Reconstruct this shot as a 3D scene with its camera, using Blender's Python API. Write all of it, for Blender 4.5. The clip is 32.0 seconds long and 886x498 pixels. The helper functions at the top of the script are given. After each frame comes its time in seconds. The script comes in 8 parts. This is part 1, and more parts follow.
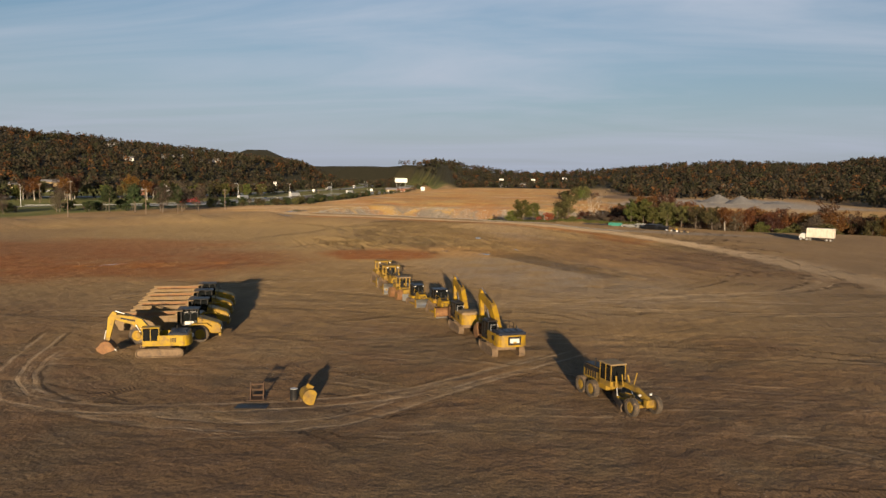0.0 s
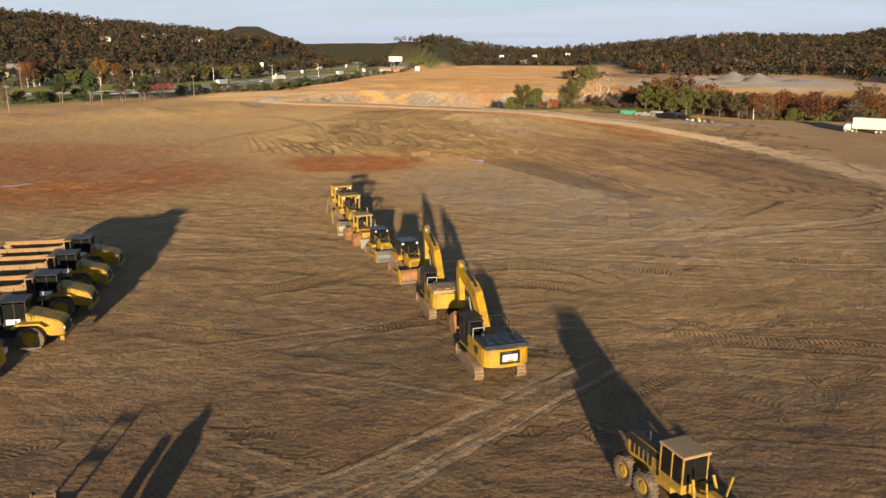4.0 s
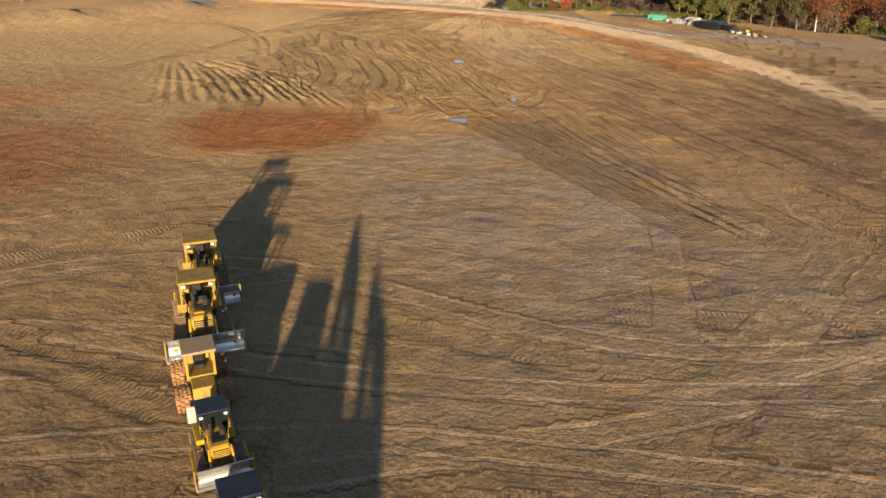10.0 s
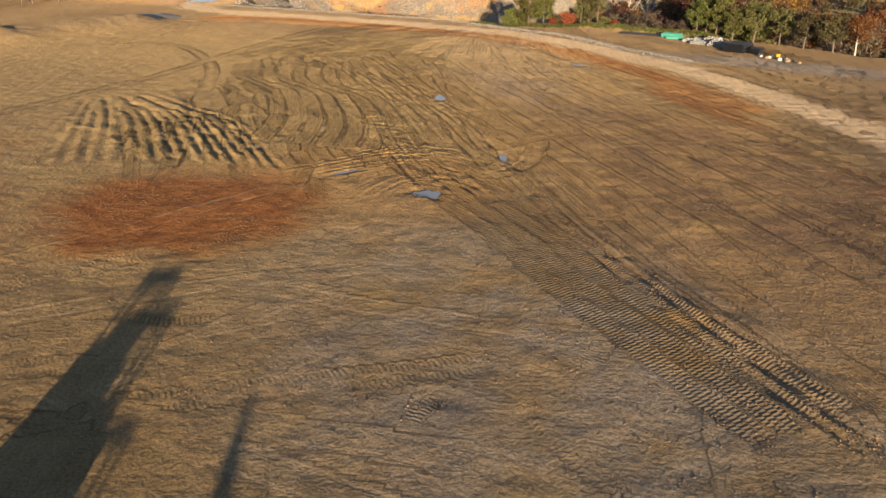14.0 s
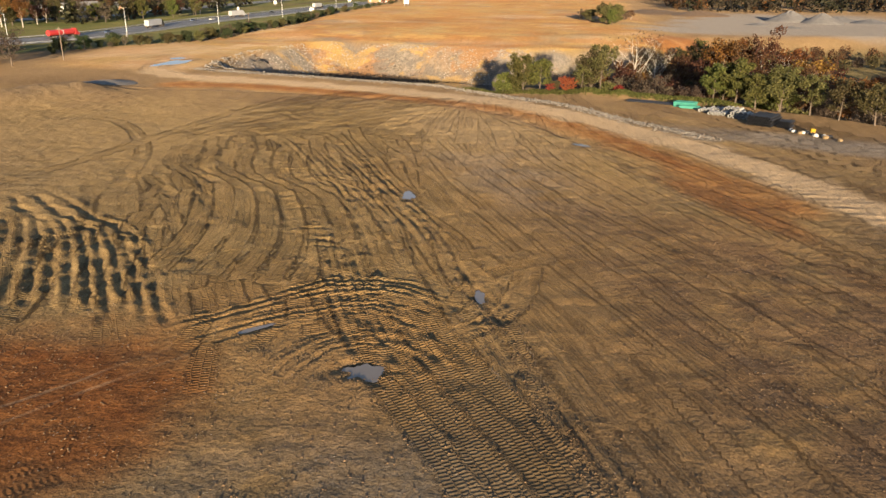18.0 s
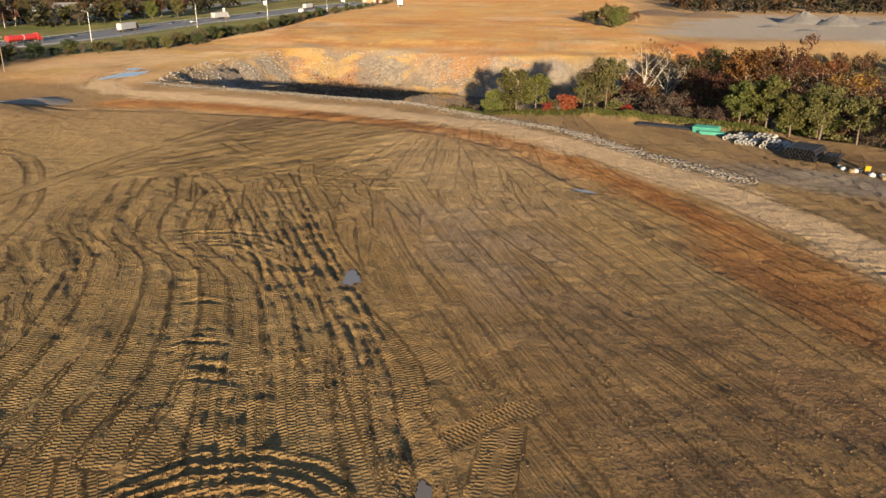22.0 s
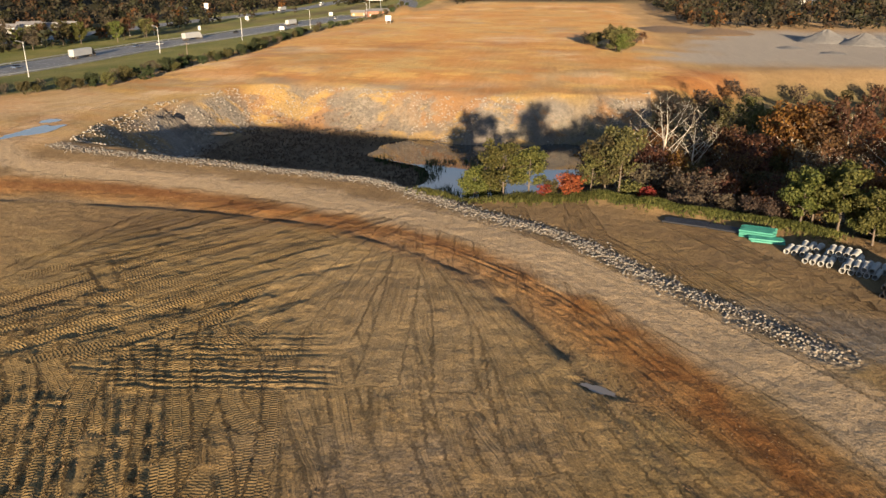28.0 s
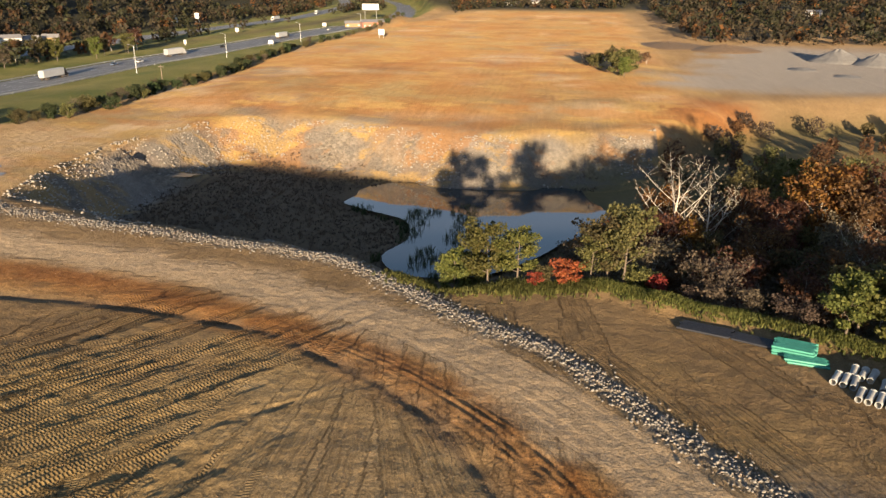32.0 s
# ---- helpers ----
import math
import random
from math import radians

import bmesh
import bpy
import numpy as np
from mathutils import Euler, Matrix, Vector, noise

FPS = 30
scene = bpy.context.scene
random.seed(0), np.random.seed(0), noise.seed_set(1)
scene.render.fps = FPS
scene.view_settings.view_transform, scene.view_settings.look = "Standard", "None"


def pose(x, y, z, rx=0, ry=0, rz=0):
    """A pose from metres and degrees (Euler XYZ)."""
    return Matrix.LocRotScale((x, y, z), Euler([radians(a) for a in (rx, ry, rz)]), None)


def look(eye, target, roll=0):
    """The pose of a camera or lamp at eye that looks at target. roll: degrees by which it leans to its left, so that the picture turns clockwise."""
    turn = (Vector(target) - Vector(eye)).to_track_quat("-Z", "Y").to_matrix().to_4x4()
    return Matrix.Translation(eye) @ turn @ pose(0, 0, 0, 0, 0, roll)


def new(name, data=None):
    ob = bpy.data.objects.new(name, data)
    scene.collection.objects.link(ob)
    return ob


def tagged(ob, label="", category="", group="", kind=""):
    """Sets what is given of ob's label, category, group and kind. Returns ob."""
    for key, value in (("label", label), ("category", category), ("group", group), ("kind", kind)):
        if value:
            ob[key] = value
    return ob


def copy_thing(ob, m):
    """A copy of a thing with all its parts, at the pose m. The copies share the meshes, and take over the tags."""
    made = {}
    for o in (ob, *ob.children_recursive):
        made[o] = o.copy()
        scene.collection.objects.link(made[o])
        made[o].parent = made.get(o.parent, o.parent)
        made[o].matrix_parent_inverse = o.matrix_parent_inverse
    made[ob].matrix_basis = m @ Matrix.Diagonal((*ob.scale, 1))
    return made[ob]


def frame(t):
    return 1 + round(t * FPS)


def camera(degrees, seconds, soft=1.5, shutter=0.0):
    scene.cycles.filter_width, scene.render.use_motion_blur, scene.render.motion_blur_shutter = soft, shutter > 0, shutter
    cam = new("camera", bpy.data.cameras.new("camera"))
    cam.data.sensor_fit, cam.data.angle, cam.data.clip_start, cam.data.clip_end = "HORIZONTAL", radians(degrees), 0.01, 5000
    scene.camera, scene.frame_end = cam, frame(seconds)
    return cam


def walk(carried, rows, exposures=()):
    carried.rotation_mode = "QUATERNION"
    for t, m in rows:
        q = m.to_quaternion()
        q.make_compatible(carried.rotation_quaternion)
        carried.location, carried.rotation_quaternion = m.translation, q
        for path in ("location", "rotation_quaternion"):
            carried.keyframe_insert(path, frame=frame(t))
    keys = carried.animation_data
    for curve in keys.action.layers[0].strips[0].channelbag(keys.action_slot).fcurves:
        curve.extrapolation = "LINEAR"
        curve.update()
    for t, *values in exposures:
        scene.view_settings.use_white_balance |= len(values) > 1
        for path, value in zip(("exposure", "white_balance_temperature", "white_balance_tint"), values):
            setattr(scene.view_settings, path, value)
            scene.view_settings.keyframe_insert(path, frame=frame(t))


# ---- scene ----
cam = camera(60.0, 32.0)
PATH = [
    (0, (1.546, -2.286, 17.818), (1.276, -0.313, 17.629), 0.9),
    (1, (1.319, 5.231, 18.43), (1.046, 7.198, 18.194), 0.7),
    (2, (1.134, 12.54, 18.984), (0.861, 14.496, 18.673), 0.5),
    (3, (0.948, 19.645, 19.783), (0.675, 21.586, 19.381), 0.7),
    (3.5, (0.538, 23.629, 19.992), (0.277, 25.56, 19.543), 0.2),
    (5.5, (0.402, 38.292, 20.85), (0.138, 40.152, 20.165), 0.5),
    (6, (0.39, 41.908, 21.161), (0.129, 43.739, 20.4), 0.4),
    (6.5, (0.222, 45.525, 21.244), (-0.032, 47.344, 20.452), 0.8),
    (7, (0.358, 49.406, 21.318), (0.096, 51.222, 20.521), 0.5),
    (8, (0.113, 56.85, 22.219), (-0.146, 58.666, 21.423), 0.5),
    (9, (-0.117, 64.264, 23.965), (-0.372, 66.081, 23.168), 0.6),
    (10, (-0.089, 71.427, 25.648), (-0.347, 73.243, 24.853), 0.6),
    (11, (-0.19, 78.602, 26.47), (-0.448, 80.419, 25.675), 0.7),
    (12, (-0.425, 85.414, 26.737), (-0.681, 87.23, 25.94), 0.7),
    (13, (-0.348, 92.418, 26.886), (-0.608, 94.235, 26.089), 0.8),
    (15.5, (-0.59, 109.672, 26.381), (-0.853, 111.497, 25.607), 0.7),
    (16, (-0.426, 113.243, 26.473), (-0.693, 115.076, 25.717), 0.6),
    (17, (-0.177, 119.879, 27.082), (-0.452, 121.727, 26.367), 0.6),
    (18, (-0.162, 126.807, 27.274), (-0.438, 128.667, 26.593), 0.5),
    (19, (-0.115, 133.913, 27.442), (-0.393, 135.773, 26.76), 0.5),
    (20, (-0.05, 140.822, 27.567), (-0.329, 142.681, 26.884), 0.4),
    (21, (0.116, 147.775, 27.877), (-0.164, 149.633, 27.191), 0.4),
    (22, (0.237, 154.536, 27.887), (-0.044, 156.394, 27.202), 0.4),
    (23, (-0.254, 162.054, 27.66), (-0.534, 163.912, 26.976), 0.4),
    (24, (-0.34, 169.324, 28.07), (-0.621, 171.183, 27.388), 0.3),
    (25, (-0.554, 176.259, 29.497), (-0.834, 178.119, 28.817), 0.2),
    (26, (-0.437, 183.257, 30.79), (-0.721, 185.117, 30.111), 0.1),
    (28.5, (-0.573, 199.13, 34.65), (-0.856, 200.991, 33.975), 0.1),
    (29, (-0.791, 202.008, 35.439), (-1.073, 203.869, 34.763), 0.2),
    (30, (-0.712, 207.717, 36.92), (-0.994, 209.579, 36.247), 0.1),
    (31, (-0.232, 213.34, 38.37), (-0.518, 215.202, 37.699), 0.1),
    (32, (-0.249, 218.952, 39.721), (-0.533, 220.815, 39.052), 0.3),
]
walk(cam, [(t, look(eye, target, roll)) for t, eye, target, roll in PATH],
     [(0, 0.85), (1.5, 0.93), (3.5, 1.33), (6, 1.82), (13, 1.7), (20, 1.55), (27, 1.52), (32, 1.68)])

# ---- light ----
SUN_ELEV, SUN_AZ = radians(6.75), math.atan2(0.165, -0.986)
TO_SUN = Vector((math.sin(SUN_AZ) * math.cos(SUN_ELEV), math.cos(SUN_AZ) * math.cos(SUN_ELEV), math.sin(SUN_ELEV)))
sun = new("sun", bpy.data.lights.new("sun", "SUN"))
sun.data.energy, sun.data.angle, sun.data.color = 4.7, radians(1.0), (1.0, 0.76, 0.485)
sun.matrix_world = look(TO_SUN * 300, (0, 0, 0))

world = bpy.data.worlds.new("sky")
scene.world = world
world.use_nodes = True
wn, wl = world.node_tree.nodes, world.node_tree.links
wn.clear()
w_out, w_bg, w_sky = wn.new("ShaderNodeOutputWorld"), wn.new("ShaderNodeBackground"), wn.new("ShaderNodeTexSky")
w_sky.sky_type, w_sky.sun_disc = "NISHITA", False
w_sky.sun_elevation, w_sky.sun_rotation = SUN_ELEV, SUN_AZ
w_sky.air_density, w_sky.dust_density, w_sky.ozone_density = 1.0, 0.6, 3.0
w_bg.inputs["Strength"].default_value = 0.065
w_co, w_sep = wn.new("ShaderNodeTexCoord"), wn.new("ShaderNodeSeparateXYZ")
w_den, w_div, w_map = wn.new("ShaderNodeMath"), wn.new("ShaderNodeVectorMath"), wn.new("ShaderNodeMapping")
w_den.operation, w_den.inputs[1].default_value = "ADD", 0.12
w_div.operation = "DIVIDE"
w_map.inputs["Scale"].default_value = (0.55, 1.5, 1.0)
w_map.inputs["Rotation"].default_value = (0, 0, 0.35)
w_noise, w_ramp, w_mix = wn.new("ShaderNodeTexNoise"), wn.new("ShaderNodeValToRGB"), wn.new("ShaderNodeMixRGB")
w_noise.inputs["Scale"].default_value, w_noise.inputs["Detail"].default_value = 0.7, 8.0
w_noise.inputs["Roughness"].default_value, w_noise.inputs["Distortion"].default_value = 0.55, 0.6
w_ramp.color_ramp.elements[0].position, w_ramp.color_ramp.elements[1].position = 0.38, 0.74
w_ramp.color_ramp.elements[0].color, w_ramp.color_ramp.elements[1].color = (0, 0, 0, 1), (0.75, 0.75, 0.75, 1)
w_mix.inputs[2].default_value = (5.1, 5.3, 6.0, 1)
wl.new(w_co.outputs["Generated"], w_sep.inputs[0])
wl.new(w_sep.outputs["Z"], w_den.inputs[0])
wl.new(w_co.outputs["Generated"], w_div.inputs[0])
wl.new(w_den.outputs[0], w_div.inputs[1])
wl.new(w_div.outputs[0], w_map.inputs[0])
wl.new(w_map.outputs[0], w_noise.inputs["Vector"])
wl.new(w_noise.outputs["Fac"], w_ramp.inputs[0])
w_veil, w_thin = wn.new("ShaderNodeMapRange"), wn.new("ShaderNodeMath")
w_veil.inputs[1].default_value, w_veil.inputs[2].default_value = 0.28, 0.6
w_veil.inputs[3].default_value, w_veil.inputs[4].default_value = 1.0, 0.15
w_thin.operation = "MULTIPLY"
wl.new(w_sep.outputs["Z"], w_veil.inputs[0])
wl.new(w_ramp.outputs[0], w_thin.inputs[0])
wl.new(w_veil.outputs[0], w_thin.inputs[1])
wl.new(w_thin.outputs[0], w_mix.inputs[0])
wl.new(w_sky.outputs[0], w_mix.inputs[1])
w_haze, w_low = wn.new("ShaderNodeMixRGB"), wn.new("ShaderNodeMapRange")
w_low.inputs[1].default_value, w_low.inputs[2].default_value = 0.0, 0.22
w_low.inputs[3].default_value, w_low.inputs[4].default_value = 0.85, 0.0
w_haze.inputs[2].default_value = (3.2, 3.6, 4.6, 1)
wl.new(w_sep.outputs["Z"], w_low.inputs[0])
wl.new(w_low.outputs[0], w_haze.inputs[0])
wl.new(w_mix.outputs[0], w_haze.inputs[1])
wl.new(w_haze.outputs[0], w_bg.inputs["Color"])
wl.new(w_bg.outputs[0], w_out.inputs[0])


# ---- materials ----
def shader(name):
    m = bpy.data.materials.new(name)
    m.use_nodes = True
    return m, m.node_tree.nodes, m.node_tree.links, m.node_tree.nodes["Principled BSDF"]


def surface(name, a, b, scale=1.0, rough=0.7, metal=0.0, bump=0.3, dirt=None, dirt_amount=0.5, fine=8.0, random_tint=0.0):
    """Two tones mixed by noise at two scales, optional dirt in patches, fine relief. scale is in patches a metre."""
    m, n, l, p = shader(name)
    co = n.new("ShaderNodeTexCoord")
    big, small = n.new("ShaderNodeTexNoise"), n.new("ShaderNodeTexNoise")
    big.inputs["Scale"].default_value, big.inputs["Detail"].default_value = scale, 6
    small.inputs["Scale"].default_value, small.inputs["Detail"].default_value = scale * fine, 5
    l.new(co.outputs["Object"], big.inputs["Vector"])
    l.new(co.outputs["Object"], small.inputs["Vector"])
    add = n.new("ShaderNodeMath")
    add.operation = "MULTIPLY_ADD"
    l.new(small.outputs["Fac"], add.inputs[0])
    add.inputs[1].default_value = 0.5
    half = n.new("ShaderNodeMath")
    half.operation, half.inputs[1].default_value = "MULTIPLY", 0.5
    l.new(big.outputs["Fac"], half.inputs[0])
    l.new(half.outputs[0], add.inputs[2])
    ramp = n.new("ShaderNodeValToRGB")
    ramp.color_ramp.elements[0].position, ramp.color_ramp.elements[1].position = 0.36, 0.64
    ramp.color_ramp.elements[0].color, ramp.color_ramp.elements[1].color = (*a, 1), (*b, 1)
    l.new(add.outputs[0], ramp.inputs[0])
    out = ramp.outputs[0]
    if dirt:
        dn, dr, dm = n.new("ShaderNodeTexNoise"), n.new("ShaderNodeValToRGB"), n.new("ShaderNodeMixRGB")
        dn.inputs["Scale"].default_value, dn.inputs["Detail"].default_value = scale * 1.7, 9
        dn.inputs["Roughness"].default_value = 0.65
        l.new(co.outputs["Object"], dn.inputs["Vector"])
        dr.color_ramp.elements[0].position, dr.color_ramp.elements[1].position = 0.62 - 0.3 * dirt_amount, 0.72
        l.new(dn.outputs["Fac"], dr.inputs[0])
        l.new(dr.outputs[0], dm.inputs[0])
        l.new(out, dm.inputs[1])
        dm.inputs[2].default_value = (*dirt, 1)
        out = dm.outputs[0]
    if random_tint:
        info, hsv, rng = n.new("ShaderNodeObjectInfo"), n.new("ShaderNodeHueSaturation"), n.new("ShaderNodeMapRange")
        rng.inputs[3].default_value, rng.inputs[4].default_value = 1 - random_tint, 1 + random_tint
        l.new(info.outputs["Random"], rng.inputs[0])
        l.new(rng.outputs[0], hsv.inputs["Value"])
        l.new(out, hsv.inputs["Color"])
        out = hsv.outputs[0]
    l.new(out, p.inputs["Base Color"])
    p.inputs["Roughness"].default_value, p.inputs["Metallic"].default_value = rough, metal
    if bump:
        bn = n.new("ShaderNodeBump")
        bn.inputs["Strength"].default_value, bn.inputs["Distance"].default_value = bump, 0.05
        l.new(small.outputs["Fac"], bn.inputs["Height"])
        l.new(bn.outputs[0], p.inputs["Normal"])
    return m


SOIL = (0.26, 0.17, 0.095)
yellow = surface("yellow_paint", (0.275, 0.165, 0.008), (0.35, 0.215, 0.012), 0.8, 0.5, 0, 0.08, (0.13, 0.085, 0.045), 0.6)
yellow_old = surface("worn_yellow_paint", (0.235, 0.145, 0.018), (0.32, 0.205, 0.032), 0.9, 0.65, 0, 0.12, (0.12, 0.08, 0.042), 0.65)
yellow_lemon = surface("lemon_yellow_paint", (0.31, 0.195, 0.006), (0.38, 0.245, 0.010), 0.8, 0.45, 0, 0.08, (0.14, 0.09, 0.045), 0.45)
bed_paint = surface("scuffed_bed_paint", (0.11, 0.065, 0.02), (0.18, 0.11, 0.035), 0.9, 0.6, 0.1, 0.15, (0.13, 0.09, 0.06), 0.5)
dusty = surface("dusty_tan_paint", (0.20, 0.14, 0.07), (0.27, 0.195, 0.10), 0.9, 0.8, 0, 0.1, SOIL, 0.4)
black = surface("black_paint", (0.012, 0.012, 0.013), (0.03, 0.03, 0.032), 1.2, 0.4, 0, 0.05, (0.10, 0.08, 0.06), 0.15)
navy = surface("blue_black_cover", (0.012, 0.016, 0.028), (0.03, 0.035, 0.05), 1.2, 0.35, 0, 0.05)
steel = surface("polished_steel", (0.40, 0.40, 0.40), (0.56, 0.56, 0.55), 1.0, 0.35, 0.9, 0.08, (0.30, 0.24, 0.18), 0.2)
chain = surface("dirty_track_steel", (0.13, 0.085, 0.05), (0.23, 0.16, 0.095), 2.0, 0.8, 0.1, 0.4, (0.06, 0.05, 0.045), 0.4)
rust = surface("rusty_steel", (0.16, 0.075, 0.033), (0.29, 0.155, 0.065), 1.5, 0.75, 0.2, 0.3, (0.10, 0.06, 0.04), 0.4)
rubber = surface("tyre_rubber", (0.03, 0.027, 0.025), (0.09, 0.07, 0.05), 1.5, 0.85, 0, 0.3, (0.22, 0.15, 0.09), 0.4)
white = surface("white_paint", (0.46, 0.46, 0.45), (0.58, 0.58, 0.56), 0.6, 0.5, 0, 0.05)
concrete = surface("pale_concrete", (0.30, 0.30, 0.29), (0.42, 0.42, 0.41), 1.2, 0.85, 0, 0.3, random_tint=0.1)
plastic_green = surface("sea_green_plastic", (0.035, 0.20, 0.155), (0.06, 0.28, 0.215), 0.9, 0.45, 0, 0.05, random_tint=0.12)
plastic_black = surface("black_plastic_pipe", (0.015, 0.016, 0.02), (0.03, 0.032, 0.04), 1.0, 0.45, 0, 0.1)
asphalt = surface("asphalt", (0.15, 0.15, 0.155), (0.21, 0.21, 0.21), 0.15, 0.9, 0, 0.2)
metal_grey = surface("galvanised_metal", (0.36, 0.37, 0.38), (0.48, 0.49, 0.50), 0.8, 0.5, 0.5, 0.1)
roof_grey = surface("grey_roofing", (0.16, 0.16, 0.17), (0.24, 0.23, 0.23), 0.4, 0.85, 0, 0.2)
brick_red = surface("red_brick_wall", (0.28, 0.12, 0.08), (0.36, 0.17, 0.11), 0.8, 0.85, 0, 0.2)
red_paint = surface("red_paint", (0.42, 0.03, 0.03), (0.52, 0.05, 0.04), 0.8, 0.4, 0, 0.05)
blue_paint = surface("blue_grey_paint", (0.06, 0.09, 0.16), (0.10, 0.14, 0.22), 0.8, 0.4, 0, 0.05)
wood_pole = surface("weathered_pole_wood", (0.13, 0.10, 0.075), (0.22, 0.17, 0.13), 1.0, 0.9, 0, 0.3)
dark_rust = surface("dark_rusted_steel", (0.05, 0.028, 0.018), (0.12, 0.065, 0.035), 1.5, 0.8, 0.2, 0.3, (0.04, 0.035, 0.03), 0.4)
stone = surface("limestone_rubble", (0.18, 0.165, 0.145), (0.33, 0.305, 0.27), 1.2, 0.9, 0, 0.5, (0.36, 0.22, 0.12), 0.3, random_tint=0.25)
gravel = surface("grey_crushed_stone", (0.13, 0.125, 0.12), (0.22, 0.21, 0.20), 0.5, 0.95, 0, 0.6)
clod = surface("clay_clods", (0.13, 0.08, 0.042), (0.22, 0.14, 0.075), 1.0, 0.95, 0, 0.5, random_tint=0.3)
bark = surface("brown_bark", (0.09, 0.07, 0.055), (0.17, 0.135, 0.105), 2.0, 0.95, 0, 0.5)
bark_pale = surface("pale_bark", (0.36, 0.32, 0.27), (0.55, 0.50, 0.43), 1.5, 0.9, 0, 0.3)

for dull in (yellow, yellow_old, yellow_lemon):
    dull.node_tree.nodes["Principled BSDF"].inputs["Specular IOR Level"].default_value = 0.2
for dull in (black, navy):
    dull.node_tree.nodes["Principled BSDF"].inputs["Specular IOR Level"].default_value = 0.1


def glass_material(name, tint):
    m, n, l, p = shader(name)
    p.inputs["Base Color"].default_value = (*tint, 1)
    p.inputs["Roughness"].default_value, p.inputs["Metallic"].default_value = 0.06, 0.0
    p.inputs["IOR"].default_value = 1.5
    p.inputs["Transmission Weight"].default_value = 0.3
    return m


glass = glass_material("tinted_glass", (0.012, 0.014, 0.015))


def leaf_material(name, a, b, c):
    """Foliage: tone by leaf, shade of hue by tree, some light through the leaf."""
    m, n, l, p = shader(name)
    geo, info = n.new("ShaderNodeNewGeometry"), n.new("ShaderNodeObjectInfo")
    ramp = n.new("ShaderNodeValToRGB")
    ramp.color_ramp.elements[0].color, ramp.color_ramp.elements[1].color = (*a, 1), (*c, 1)
    mid = ramp.color_ramp.elements.new(0.5)
    mid.color = (*b, 1)
    l.new(geo.outputs["Random Per Island"], ramp.inputs[0])
    hsv, rng, rng2 = n.new("ShaderNodeHueSaturation"), n.new("ShaderNodeMapRange"), n.new("ShaderNodeMapRange")
    rng.inputs[3].default_value, rng.inputs[4].default_value = 0.7, 1.25
    rng2.inputs[3].default_value, rng2.inputs[4].default_value = 0.475, 0.525
    l.new(info.outputs["Random"], rng.inputs[0])
    l.new(info.outputs["Random"], rng2.inputs[0])
    l.new(rng.outputs[0], hsv.inputs["Value"])
    l.new(rng2.outputs[0], hsv.inputs["Hue"])
    l.new(ramp.outputs[0], hsv.inputs["Color"])
    l.new(hsv.outputs[0], p.inputs["Base Color"])
    p.inputs["Roughness"].default_value = 0.75
    tr, mix, out = n.new("ShaderNodeBsdfTranslucent"), n.new("ShaderNodeMixShader"), n["Material Output"]
    mix.inputs[0].default_value = 0.42
    l.new(hsv.outputs[0], tr.inputs[0])
    l.new(p.outputs[0], mix.inputs[1])
    l.new(tr.outputs[0], mix.inputs[2])
    l.new(mix.outputs[0], out.inputs[0])
    return m


LEAF = {
    "green": leaf_material("green_leaves", (0.05, 0.06, 0.012), (0.098, 0.108, 0.022), (0.17, 0.165, 0.04)),
    "olive": leaf_material("olive_leaves", (0.055, 0.054, 0.018), (0.10, 0.092, 0.030), (0.16, 0.135, 0.048)),
    "orange": leaf_material("orange_leaves", (0.09, 0.034, 0.010), (0.15, 0.062, 0.014), (0.25, 0.12, 0.026)),
    "rust": leaf_material("russet_leaves", (0.05, 0.023, 0.012), (0.088, 0.039, 0.018), (0.15, 0.072, 0.03)),
    "red": leaf_material("red_leaves", (0.16, 0.018, 0.016), (0.24, 0.03, 0.022), (0.30, 0.06, 0.03)),
    "brown": leaf_material("brown_leaves", (0.07, 0.053, 0.038), (0.11, 0.082, 0.056), (0.16, 0.118, 0.078)),
    # Hill woods: near leaf tones darkened to hold down the sun on slopes.
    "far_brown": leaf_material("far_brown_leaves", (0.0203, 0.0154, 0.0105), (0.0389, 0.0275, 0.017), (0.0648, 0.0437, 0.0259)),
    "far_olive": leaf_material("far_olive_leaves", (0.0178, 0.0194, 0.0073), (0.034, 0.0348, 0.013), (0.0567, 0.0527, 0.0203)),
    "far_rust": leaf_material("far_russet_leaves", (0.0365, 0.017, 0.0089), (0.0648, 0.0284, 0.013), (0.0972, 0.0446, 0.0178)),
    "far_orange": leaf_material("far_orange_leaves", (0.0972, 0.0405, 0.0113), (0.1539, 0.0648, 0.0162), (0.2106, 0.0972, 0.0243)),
    "dark": leaf_material("dark_green_leaves", (0.025, 0.04, 0.015), (0.045, 0.065, 0.022), (0.08, 0.10, 0.035)),
}


# ---- noise on the plan ----
def hash01(ix, iy, seed):
    h = (ix.astype(np.int64) * 374761393 + iy.astype(np.int64) * 668265263 + seed * 974634777) & 0xFFFFFFFF
    h = ((h ^ (h >> 13)) * 1274126177) & 0xFFFFFFFF
    return ((h ^ (h >> 16)) & 0xFFFFFF) / 16777216.0


def value_noise(x, y, seed):
    ix, iy = np.floor(x), np.floor(y)
    fx, fy = x - ix, y - iy
    fx, fy = fx * fx * (3 - 2 * fx), fy * fy * (3 - 2 * fy)
    a = hash01(ix, iy, seed) * (1 - fx) + hash01(ix + 1, iy, seed) * fx
    b = hash01(ix, iy + 1, seed) * (1 - fx) + hash01(ix + 1, iy + 1, seed) * fx
    return (a * (1 - fy) + b * fy) * 2 - 1


